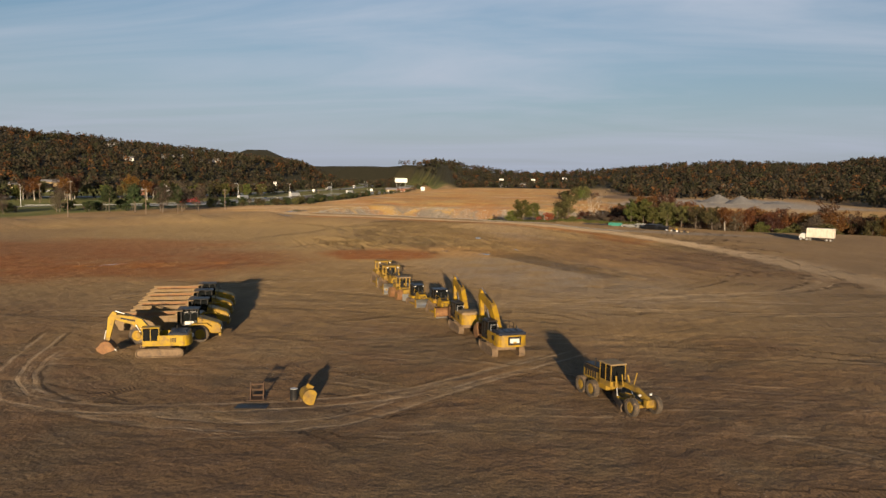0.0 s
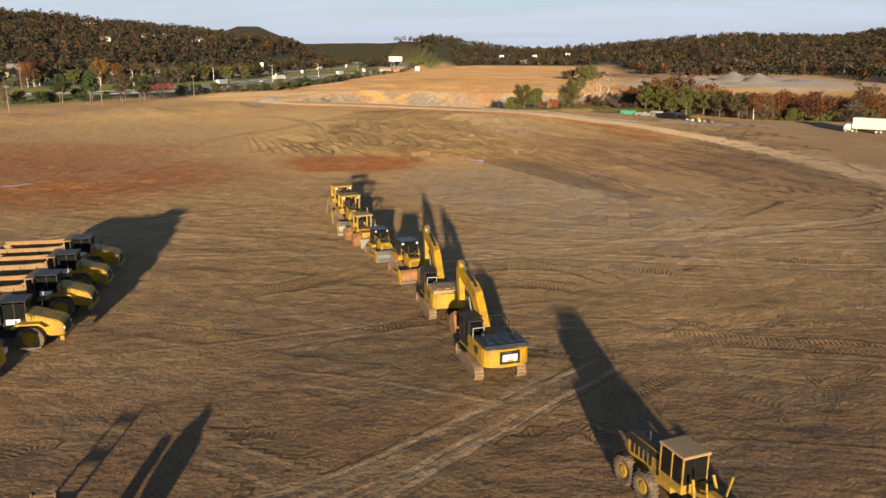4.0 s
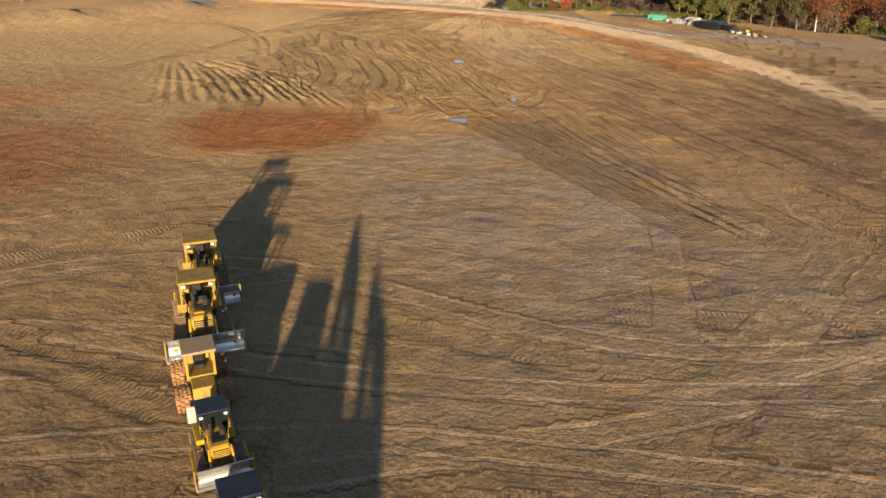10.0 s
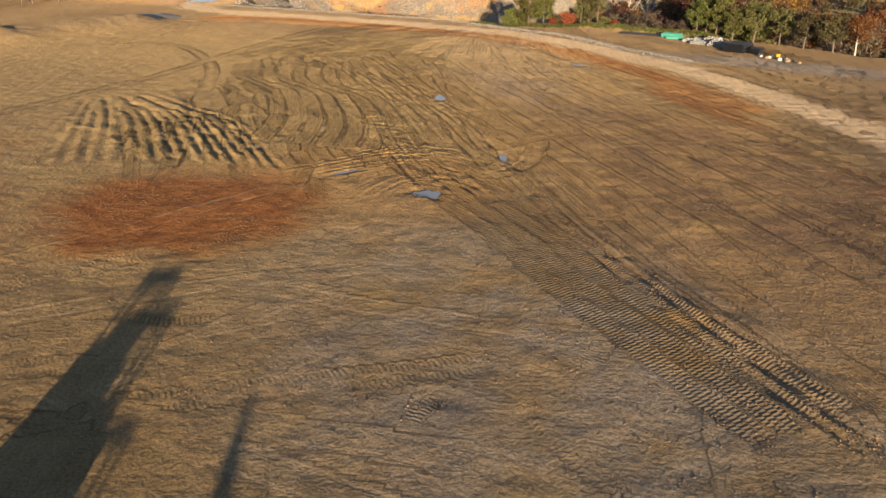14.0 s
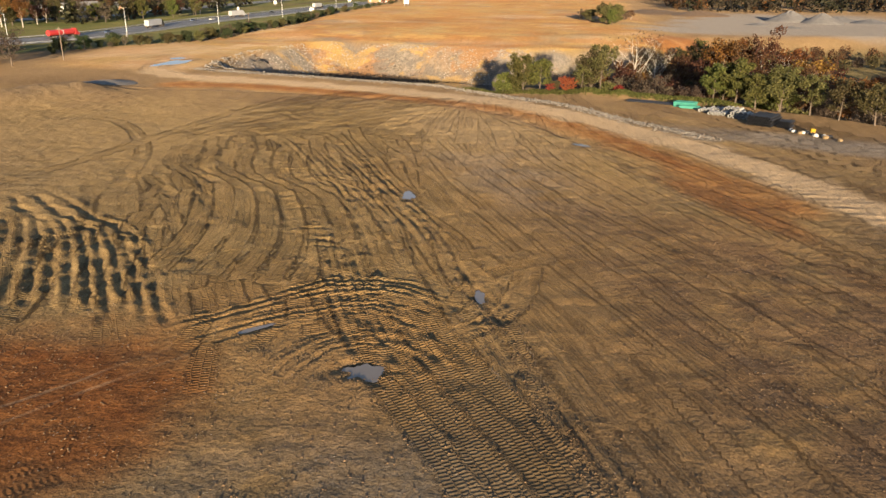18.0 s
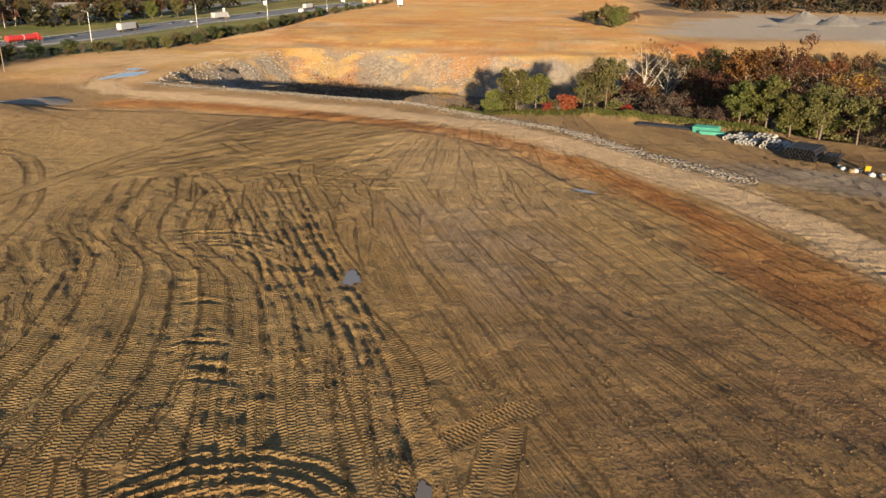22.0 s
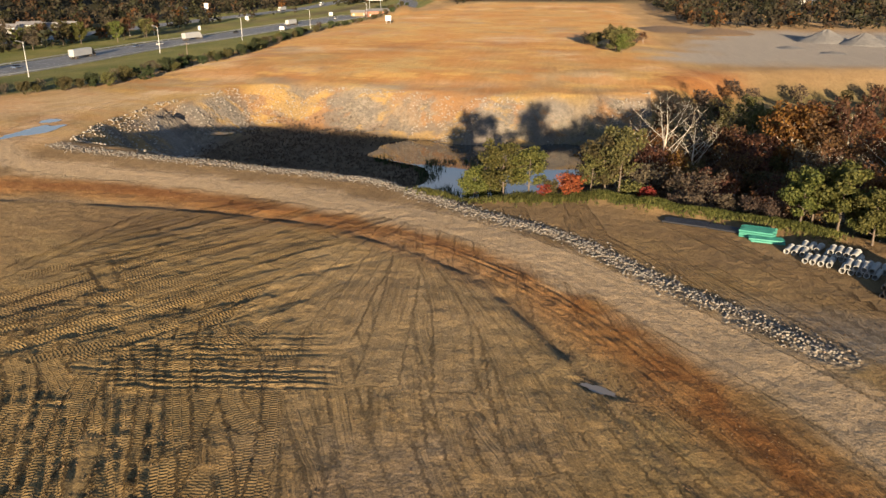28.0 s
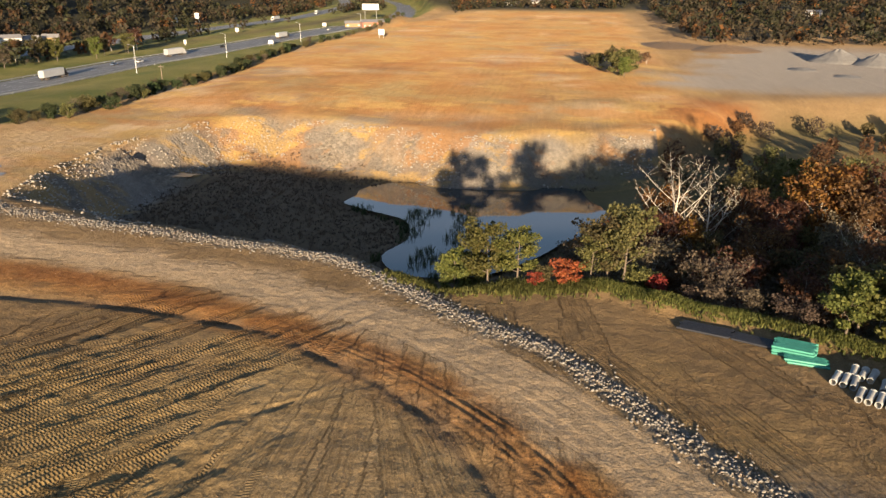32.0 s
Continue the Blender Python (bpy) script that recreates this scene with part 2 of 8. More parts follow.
def fbm(x, y, size, seed, octaves=4):
    out, amp = 0, 1.0
    for k in range(octaves):
        out = out + amp * value_noise(x / size + 17.3 * k, y / size - 9.1 * k, seed + k)
        amp, size = amp * 0.5, size * 0.5
    return out


def smooth(a, b, v):
    t = np.clip((v - a) / (b - a), 0, 1)
    return t * t * (3 - 2 * t)


def line_distance(x, y, pts):
    """Distance to a polyline, and the side (positive to its left)."""
    best, side = np.full(np.shape(x), 1e9), np.zeros(np.shape(x))
    for (x0, y0), (x1, y1) in zip(pts[:-1], pts[1:]):
        dx, dy = x1 - x0, y1 - y0
        t = np.clip(((x - x0) * dx + (y - y0) * dy) / (dx * dx + dy * dy), 0, 1)
        d = np.hypot(x - x0 - t * dx, y - y0 - t * dy)
        near = d < best
        side = np.where(near, dx * (y - y0) - dy * (x - x0), side)
        best = np.where(near, d, best)
    return best, side


def inside_distance(x, y, pts):
    """Signed distance to a closed outline, positive inside."""
    ring = list(pts) + [pts[0]]
    d, _ = line_distance(x, y, ring)
    inside = np.zeros(np.shape(x), bool)
    for (x0, y0), (x1, y1) in zip(ring[:-1], ring[1:]):
        if y0 != y1:
            inside ^= ((y0 > y) != (y1 > y)) & (x < (x1 - x0) * (y - y0) / (y1 - y0) + x0)
    return np.where(inside, d, -d)


def curve(pts, step=3.0):
    """A smooth line through the points (Catmull-Rom)."""
    p = [Vector(q) for q in pts]
    p = [p[0] * 2 - p[1]] + p + [p[-1] * 2 - p[-2]]
    out = []
    for a, b, c, d in zip(p[:-3], p[1:-2], p[2:-1], p[3:]):
        n = max(2, int((c - b).length / step))
        for k in range(n):
            t = k / n
            out.append(tuple(0.5 * (2 * b + (c - a) * t + (2 * a - 5 * b + 4 * c - d) * t * t + (3 * b - a - 3 * c + d) * t ** 3)))
    out.append(tuple(p[-2]))
    return out


# ---- the plan ----
HAUL_ROAD = curve([(-118, 420), (-125, 385), (-121, 352), (-110, 330), (-88, 321), (-62, 317), (-40, 311.5), (-22, 303.5), (-8, 294), (3, 283.5), (13, 271), (24, 255), (33, 238.5), (40, 220), (46, 200), (52, 178), (57, 158), (66, 126), (82, 84)])
BERM = curve([(-104, 341), (-98, 337), (-76, 332), (-51, 327.5), (-31, 322), (-13, 307), (1.5, 296), (12, 282.5), (19.5, 274), (27, 265)], 2.0)
DITCH = curve([(-110, 298.5), (-88, 301.5), (-68, 301.8), (-53, 301.5), (-36, 298), (-27, 293.5), (-18.3, 288), (-10.9, 281.6), (-7.4, 277), (-3, 270), (2.5, 259.4), (7.6, 248.4), (12.6, 238.1), (16.5, 229)], 2.0)
PIT = [(-104, 346), (-76, 336), (-51, 331.5), (-31, 326), (-15, 312), (-6, 320), (8, 320), (22, 313), (38, 307), (50, 296), (66, 280), (140, 268), (250, 275), (260, 480), (150, 520), (60, 490), (24, 434), (0, 426), (-21, 419), (-45, 427), (-83, 440), (-102, 427), (-110, 395), (-109, 365)]
NEAR_LANES = curve([(-520, 190), (-420, 272), (-345, 318), (-290, 360), (-252, 394), (-228, 428), (-218, 462), (-215, 500), (-215, 545), (-214, 590), (-207, 640), (-201, 740), (-190, 860), (-177, 1000), (-190, 1150), (-240, 1400), (-330, 1700)], 40)
FAR_LANES = curve([(-640, 330), (-520, 420), (-420, 490), (-340, 550), (-306, 595), (-298, 660), (-296, 760), (-288, 920), (-285, 1050), (-300, 1200), (-330, 1400), (-420, 1700)], 40)
RIDGE = [(-180, 50), (-100, 50), (-60, 55), (-45, 60), (-30, 62), (-22, 52), (-18, 40), (-12, 40), (-5, 32), (0, 27), (4, 27), (8, 38), (11, 45), (14, 46), (17, 38), (19, 38), (24, 48), (27, 53), (31, 60), (38, 74), (48, 90), (70, 80), (110, 55), (180, 50)]


def ground_height(x, y):
    """Height of the land at plan points (arrays)."""
    x, y = np.asarray(x, float), np.asarray(y, float)
    z = 0.22 * fbm(x, y, 45, 3, 3)
    # the pit with the pond and the wooded hollow beside it
    d = inside_distance(x, y, PIT)
    floor = -12.1 + 5.0 * smooth(4, 40, x + 0.25 * (y - 380)) + 0.45 * fbm(x, y, 22, 9, 3)
    floor = floor + 1.7 * smooth(-38, -62, x)
    wall = smooth(-1.5, 15, d + 1.6 * fbm(x, y, 9, 21, 3))
    z = z * (1 - wall) + floor * wall
    # rock berm, ditch, road crown
    b, _ = line_distance(x, y, BERM)
    z = z + 0.18 * np.exp(-(b / 1.2) ** 2) * (1 + 0.3 * fbm(x, y, 2.5, 31, 2))
    g, _ = line_distance(x, y, DITCH)
    z = z - 0.22 * np.exp(-(g / 0.75) ** 2) * np.clip(0.7 + 1.2 * fbm(x, y, 5, 33, 2), 0.1, 1.5) + 0.04 * np.exp(-((g - 3.2) / 1.2) ** 2)
    # banks: dark spoil beside the site, low mounds along the wood's edge
    bank, _ = line_distance(x, y, [(-190, 190), (-160, 225), (-128, 262), (-112, 290)])
    z = z + 2.4 * np.exp(-(bank / 9) ** 2) * (1 + 0.3 * fbm(x, y, 10, 41, 3))
    mound, _ = line_distance(x, y, [(7, 318), (14, 313.5), (22, 310.5), (31, 306), (37, 302)])
    z = z + 0.9 * np.exp(-(mound / 2.2) ** 2) * (1.0 + 0.7 * fbm(x, y, 5, 43, 2))
    # bench of the far plateau
    far = smooth(445, 470, y + 6 * fbm(x, y, 40, 51, 2)) * smooth(-150, -120, x) * (1 - smooth(30, 60, x))
    z = z + 2.0 * far * (1 - smooth(900, 1300, y))
    # road corridor
    n, ns = line_distance(x, y, NEAR_LANES)
    f, fs = line_distance(x, y, FAR_LANES)
    lanes = np.minimum(n, f)

    corridor = np.maximum(1 - smooth(17, 44, lanes), np.where((ns > 0), 1 - smooth(60, 140, lanes), 0))
    # hills all round
    dist, ang = np.hypot(x, y), np.degrees(np.arctan2(-x, y))
    ridge = np.interp(ang, [a for a, _ in RIDGE], [h for _, h in RIDGE])
    start = np.interp(ang, [-60, -10, 0, 6, 9, 20, 45], [520, 700, 1400, 1400, 850, 700, 620])
    top = np.interp(ang, [-60, -10, 0, 6, 9, 17, 20, 45], [1500, 1700, 1900, 1800, 1100, 1120, 1500, 1450])
    hill = ridge * smooth(start, top, dist) * (1 + 0.2 * fbm(x, y, 260, 61, 3))
    land = hill * (1 - 0.3 * smooth(top, top + 1500, dist))
    site = smooth(380, 520, dist + 40 * fbm(x, y, 120, 71, 2))
    z = z + land
    z = z + site * 2.0 * fbm(x, y, 130, 81, 2) * (1 - corridor) * smooth(-150, -200, x)
    z = z * (1 - corridor) - 2.2 * corridor
    # one far mountain
    mx, my = -1640.0, 4200.0
    z = z + 125 * np.exp(-(((x - mx) * 0.94 + (y - my) * 0.34) / 230) ** 2 - (((y - my) * 0.94 - (x - mx) * 0.34) / 420) ** 2)
    return z


def gz(x, y):
    """Height of the ground sheet at one place."""
    i, j = int(np.clip(np.searchsorted(gx, x), 1, len(gx) - 1)), int(np.clip(np.searchsorted(gy, y), 1, len(gy) - 1))
    u, v = (x - gx[i - 1]) / (gx[i] - gx[i - 1]), (y - gy[j - 1]) / (gy[j] - gy[j - 1])
    return float((GZ[j - 1, i - 1] * (1 - u) + GZ[j - 1, i] * u) * (1 - v) + (GZ[j, i - 1] * (1 - u) + GZ[j, i] * u) * v)


def graded(lo, hi, step, first, last, growth):
    """Grid lines: even between lo and hi, wider and wider out to first and last."""
    mid = list(np.arange(lo, hi, step))
    up, s, v = [], step, mid[-1]
    while v < last:
        s *= growth
        v += s
        up.append(v)
    down, s, v = [], step, lo
    while v > first:
        s *= growth
        v -= s
        down.append(v)
    return np.array(down[::-1] + mid + up)


gx = graded(-50, 24, 0.235, -50.5, 4800, 1.075)
gx = np.concatenate([graded(-112, -51, 0.5, -4800, -51, 1.08), gx[gx > -50.6]])
gx = gx[np.concatenate([[True], np.diff(gx) > 0.05])]
gy = np.concatenate([graded(46, 158, 0.36, -1500, 157.7, 1.045)[:-1], graded(158, 294, 0.235, 157.9, 4900, 1.043)])
gy = np.unique(gy[np.concatenate([[True], np.diff(np.maximum.accumulate(gy)) > 0.05])])
GX, GY = np.meshgrid(gx, gy)
GZ = ground_height(GX, GY)
near_site = (1 - smooth(260, 420, np.hypot(GX, GY - 200)))
GZ += near_site * (0.05 * fbm(GX, GY, 5, 91, 3) + 0.02 * fbm(GX, GY, 1.3, 95, 2))


ZONE = {k: np.zeros_like(GX) for k in ("red", "orange", "pale", "grey", "dark", "green", "rock", "tan")}
WAVER = [fbm(GX, GY, 1.8, 300 + k, 2) for k in range(3)]
WORN = [fbm(GX, GY, 6.5, 400 + k, 3) for k in range(3)]


def window(x0, x1, y0, y1):
    i0, i1 = np.searchsorted(gx, [x0, x1])
    j0, j1 = np.searchsorted(gy, [y0, y1])
    return slice(j0, j1), slice(i0, i1)


TREAD_S, TREAD_M, TREAD_V, TREAD_K = (np.zeros_like(GX) for _ in range(4))


def line_frame(x, y, pts):
    """Distance to a line, positive to its left, and the way travelled along it."""
    best, side, along, run = np.full(np.shape(x), 1e9), np.zeros(np.shape(x)), np.zeros(np.shape(x)), 0.0
    for (x0, y0), (x1, y1) in zip(pts[:-1], pts[1:]):
        dx, dy = x1 - x0, y1 - y0
        L = math.hypot(dx, dy)
        t = ((x - x0) * dx + (y - y0) * dy) / (L * L)
        c = np.clip(t, 0, 1)
        d = np.hypot(x - x0 - c * dx, y - y0 - c * dy)
        near = d < best
        side = np.where(near, dx * (y - y0) - dy * (x - x0), side)
        along = np.where(near, run + np.clip(t, -0.3, 1.3) * L, along)
        best = np.where(near, d, best)
        run += L
    return best, side, along, run


def stamp(pts, half, depth=0.0, lip=0.0, zone=None, amount=1.0, wobble=0.2, seed=0, tread=0.0):
    """A wheel or track mark along a line: a groove with raised, crumbling lips, and a zone tone laid in it, often
    darker.
    """
    xs, ys = [p[0] for p in pts], [p[1] for p in pts]
    m = half * 4 + 1
    w = window(min(xs) - m, max(xs) + m, min(ys) - m, max(ys) + m)
    X, Y = GX[w], GY[w]
    if X.size == 0:
        return
    d, _, along, run = line_frame(X, Y, pts)
    d = d + wobble * WAVER[seed % 3][w]
    worn = np.clip(0.9 + 0.4 * WORN[(seed + 1) % 3][w], 0.5, 1) * smooth(-0.5, 2.5, along) * smooth(-0.5, 2.5, run - along)
    core = np.exp(-(d / half) ** 2)
    crumbs = 1 + 0.5 * WAVER[(seed + 1) % 3][w]
    GZ[w] += 0.42 * worn * (-depth * core + lip * crumbs * np.exp(-((d - 1.7 * half) / (0.7 * half)) ** 2))
    if tread and depth > 0.1:
        TREAD_M[w] *= 1 - 0.5 * core
    if zone:
        ZONE[zone][w] = np.maximum(ZONE[zone][w], (0.25 if zone == "dark" else 0.6) * amount * core * worn)


def offset_line(pts, o):
    out = []
    for k, (x, y) in enumerate(pts):
        ax, ay = pts[max(k - 1, 0)]
        bx, by = pts[min(k + 1, len(pts) - 1)]
        n = math.hypot(bx - ax, by - ay) or 1
        out.append((x - (by - ay) / n * o, y + (bx - ax) / n * o))
    return out


def bundle(pts, count, gap, half, depth, lip, zone=None, amount=1.0, seed=0, tread=0.8):
    line = curve(pts, 5.0)
    for k in range(count):
        rr = random.Random(seed * 31 + k)
        o = (k - (count - 1) / 2) * gap + rr.uniform(-0.3, 0.3) * gap
        a, b = int(rr.uniform(0, 0.25) * len(line)), int(rr.uniform(0.75, 1.0) * len(line))
        if b - a > 0:
            stamp(offset_line(line[a:b + 1], o), half, depth * rr.uniform(0.6, 1.2), lip, zone, amount, 0.15, seed * 17 + k, tread)


def pass_over(pts, half, kind, seed, strength=1.0, cover=0.75):
    """One pass of a machine laid over the earlier ones. Kinds: 0 tracks, 1 graded rows, 2 tyres, 3 close cleat prints."""
    line = curve(pts, 4.0)
    xs, ys = [p[0] for p in line], [p[1] for p in line]
    w = window(min(xs) - half - 1, max(xs) + half + 1, min(ys) - half - 1, max(ys) + half + 1)
    X, Y = GX[w], GY[w]
    if X.size == 0:
        return
    d, side, along, run = line_frame(X, Y, line)
    rr = random.Random(seed)
    d = d + 0.10 * WAVER[seed % 3][w]
    v = np.where(side > 0, d, -d)
    over = (d < half) & (along > 0) & (along < run)
    ends = smooth(0, 4, along + 1.5 * WAVER[(seed + 1) % 3][w]) * smooth(0, 4, run - along)
    m = strength * ends * np.clip(cover + 0.6 * WORN[seed % 3][w], 0.15, 1)
    over &= ends > 0.25
    TREAD_M[w] = np.where(over, m, TREAD_M[w])
    TREAD_S[w] = np.where(over, along, TREAD_S[w])
    TREAD_V[w] = np.where(over, v, TREAD_V[w])
    TREAD_K[w] = np.where(over, kind + rr.uniform(0.05, 0.95), TREAD_K[w])
    if kind in (0, 3):
        edge = np.exp(-((d - half + 0.12) / 0.16) ** 2) * (along > 0) * (along < run) * ends
        GZ[w] += strength * 0.045 * edge * np.clip(0.7 + WAVER[(seed + 2) % 3][w], 0, 1.6) - 0.03 * over * strength


def edge_x(y):
    """Where the tracked field gives way to the graded rows."""
    return float(np.interp(y, [150, 178, 197, 214, 227, 243, 262, 290], [9, -4, -5, -12, -19, -24, -27, -24]))


def heading(x, y):
    """Direction in which the machines worked at a place, in degrees."""
    if x > edge_x(y):
        return 116 - 0.35 * max(0, y - 232) * (x < 6)
    if y > 264 + 0.3 * (x + 30):
        return 52 if x > -62 else 124
    if x > -34:
        return 112
    return 112 + 0.25 * (-34 - x)


prng = random.Random(2024)
for k in range(80):  # park and apron, mostly tyres
    x, y = prng.uniform(-60, 52), prng.uniform(40, 150)
    a = radians(prng.gauss(4, 14) if y < 118 else prng.gauss(25, 30))
    L, bend = prng.uniform(10, 42), prng.gauss(0, 3)
    dx, dy = math.cos(a) * L, math.sin(a) * L
    pass_over([(x - dx, y - dy), (x - dy / L * bend, y + dx / L * bend), (x + dx, y + dy)], 1.5, 2 if prng.random() < 0.78 else 0, 3000 + k, 0.7, 0.4)
for k in range(70):  # short runs of tracks where machines turned
    x, y = prng.uniform(-48, 40), prng.uniform(44, 150)
    a = radians(prng.gauss(10, 30))
    L, bend = prng.uniform(2, 6), prng.gauss(0, 1.5)
    dx, dy = math.cos(a) * L, math.sin(a) * L
    pass_over([(x - dx, y - dy), (x - dy / L * bend, y + dx / L * bend), (x + dx, y + dy)], prng.uniform(0.5, 0.9), 3, 3300 + k, 0.8, 0.5)
for k in range(230):  # graded rows
    y = prng.uniform(160, 292)
    x = prng.uniform(edge_x(y) - 2, 50)
    a = radians(heading(x, y) + prng.gauss(0, 2.0))
    L, bend = prng.uniform(10, 30), prng.gauss(0, 0.8)
    dx, dy = math.cos(a) * L, math.sin(a) * L
    pass_over([(x - dx, y - dy), (x - dy / L * bend, y + dx / L * bend), (x + dx, y + dy)], prng.uniform(1.2, 2.4), 1, 4000 + k)
for k in range(300):  # cleat prints of the tracked field
    y = prng.uniform(180, 300)
    x = prng.uniform(-58, edge_x(y) + 1)
    a = radians(heading(x, y) + prng.gauss(0, 5) + (prng.choice([-50, 40, 75]) if prng.random() < 0.06 else 0))
    L, bend = prng.uniform(6, 18), prng.gauss(0, 1.2)
    dx, dy = math.cos(a) * L, math.sin(a) * L
    pass_over([(x - dx, y - dy), (x - dy / L * bend, y + dx / L * bend), (x + dx, y + dy)], prng.uniform(0.7, 1.5), 3, 4500 + k)
for k in range(9):  # long sweeping prints, bending towards the park
    x0, y0 = -62 + 3.1 * k, 232 - 0.6 * k
    pass_over([(x0, y0 + 14), (x0 + 5, y0), (x0 + 14, y0 - 9), (x0 + 22, y0 - 28), (x0 + 24, y0 - 42)], 1.2, 3, 5000 + k)
for pts in ([(-26, 290), (-30, 278), (-32, 262)], [(-24, 291), (-26, 276), (-27, 258)], [(-22, 291), (-22, 275), (-21, 255)], [(-19, 289), (-17, 272), (-15, 252)], [(-16, 287), (-11, 270), (-8, 252)], [(-13, 284), (-6, 267), (-1, 250)], [(-10, 281), (-2, 264), (4, 248)]):
    pass_over(pts, 1.9, 1, 5500 + int(pts[0][0]), 1.0)
for o in (-4.4, -2.1, 0.2, 2.4):  # the smooth cleat-printed lane beside the rows
    pass_over(offset_line([(-20, 204), (-15, 191), (-9, 178), (-2.5, 168), (4, 157), (10, 148), (17, 138)], o), 1.15, 3, 5600 + int(o * 10), 1.0, 0.95)
for pts in ([(-100, 262), (-84, 262), (-66, 240), (-56, 214)], [(-60, 300), (-66, 268), (-70, 236), (-80, 196)], [(-2, 198), (-2.6, 191), (-4, 185.5), (-8, 181)]):
    pass_over(pts, 1.4, 0, 6000 + int(pts[0][0]))
for pts in ([(-47.5, 69), (-45.6, 62), (-40.4, 53.5), (-30.5, 48.6), (-20.5, 47.7), (-13, 50.6), (-8.4, 57), (-2.6, 65.5), (6, 78)], [(-52, 75), (-44, 56), (-35, 50), (-22, 52), (-10, 58), (0, 70)], [(-60, 95), (-50, 108), (-36, 122), (-20, 124), (10, 116), (40, 128), (52, 150)], [(54, 168), (54, 152), (50, 139), (42, 129.5), (24, 118), (7, 108), (-14, 100)], [(-40, 96), (-10, 104), (30, 104), (60, 112)], [(-34, 112), (0, 110), (44, 118)]):
    pass_over(pts, 1.5, 2, 7000 + int(pts[0][0]), 1.0, 1.0)
for pts in ([(-8.6, 97.7), (-3.6, 99.8), (1.7, 100.1), (5, 98.1), (8, 95)], [(-7, 93), (-1.4, 94.3), (2.5, 94.3), (5, 92)], [(-24, 88), (-20, 91), (-16, 97), (-15, 104)], [(-27, 86), (-22, 89.5), (-18, 95)], [(-40, 132), (-34, 136), (-27, 138)]):
    pass_over(pts, 1.3, 0, 7400 + int(pts[0][0] * 3), 0.6, 0.8)
for k in range(14):  # wheel lines along the haul road
    o = prng.uniform(-4.0, 4.0)
    q = int(prng.uniform(0, 0.6) * len(HAUL_ROAD))
    e = min(len(HAUL_ROAD), q + max(4, int(0.35 * len(HAUL_ROAD))))
    pass_over(offset_line(HAUL_ROAD[q:e], o), 1.5, 2, 8000 + k, 0.7)

# churned ground: deep ruts, dozer cuts, ridges of spoil
bundle([(-42, 251.5), (-31, 232.3), (-21, 214.4), (-15.7, 203), (-13, 196)], 8, 1.0, 0.25, 0.17, 0.12, "dark", 0.35, 1)
bundle([(-34, 247), (-25.4, 230), (-17.5, 215), (-13.6, 207.6), (-12.6, 202)], 4, 0.9, 0.30, 0.26, 0.20, "dark", 0.45, 2)
bundle([(-24, 207), (-19.1, 193.6), (-14, 182), (-11, 176)], 7, 0.9, 0.25, 0.15, 0.11, "dark", 0.3, 3)
bundle([(-41.5, 227), (-35, 229.5), (-29, 226.5), (-25, 219), (-23, 209)], 5, 1.0, 0.32, 0.20, 0.17, "dark", 0.3, 4)
for x0, y0 in ((-29.5, 205), (-28.6, 203.2), (-27.6, 201.4), (-26.4, 199.6), (-30.5, 207.2), (-33, 213), (-44, 246), (-38, 250)):
    bundle([(x0, y0), (x0 + 2.4, y0 + 0.6), (x0 + 5.4, y0 + 0.5)], 1, 1.0, 0.36, 0.24, 0.20, "dark", 0.3, int(40 - x0))
bundle([(-29, 177), (-22, 184), (-15, 187.5), (-8.5, 184.5)], 7, 0.85, 0.27, 0.14, 0.11, "dark", 0.3, 5)
bundle([(-28, 181.5), (-20, 190), (-13, 190.5), (-7.5, 187)], 3, 0.9, 0.30, 0.17, 0.15, "dark", 0.3, 6)
bundle([(-19, 171), (-17, 178), (-12, 180), (-7.5, 176), (-6.5, 170)], 7, 0.8, 0.26, 0.11, 0.09, "dark", 0.3, 7)
bundle([(-2.4, 197), (-2.9, 190), (-4.4, 185), (-8, 181.5)], 4, 0.65, 0.24, 0.10, 0.08, "dark", 0.3, 8)
for k in range(15):  # the fan of furrows
    u = k / 14
    a, b = (-75.5 + 9.5 * u, 215 + 3.5 * u), (-58 + 28 * u, 175.5 + 3.0 * u + 3.5 * math.sin(math.pi * u))
    mid = ((a[0] + b[0]) / 2 + 2.2 * u, (a[1] + b[1]) / 2 + 2.2 * u)
    f = 0.1 + 0.12 * (k % 3)
    stamp(curve([(a[0] + (b[0] - a[0]) * f, a[1] + (b[1] - a[1]) * f), mid, b], 4.0), 0.44, 0.20 + 0.06 * (k % 4), 0.20, "dark", 0.4, 0.22, k, 1.0)
bundle([(-80, 184), (-87, 214), (-92, 238), (-93, 298)], 3, 1.7, 0.6, 0.14, 0.10, "dark", 0.8, 11)
bundle([(-98, 206), (-105, 232), (-106, 260), (-102, 296)], 3, 2.2, 0.6, 0.14, 0.08, "dark", 0.8, 12)
bundle([(-24, 232), (-14, 208.7), (-8, 192.6), (-3, 180.6), (1.5, 169), (7, 157), (11.3, 148.7), (14.8, 142.6), (19, 137)], 3, 0.9, 0.34, 0.20, 0.17, "dark", 0.55, 13)
bundle([(1, 171), (7, 158), (12.5, 148), (17, 140), (21, 134)], 4, 0.8, 0.32, 0.20, 0.16, "dark", 0.55, 14)
bundle([(-43, 256), (-34, 258), (-20, 260)], 5, 1.1, 0.26, 0.10, 0.09, None, 0.25, 16)
bundle([(-45, 250.5), (-34, 252), (-18, 254)], 4, 1.0, 0.26, 0.10, 0.10, None, 0.25, 17)
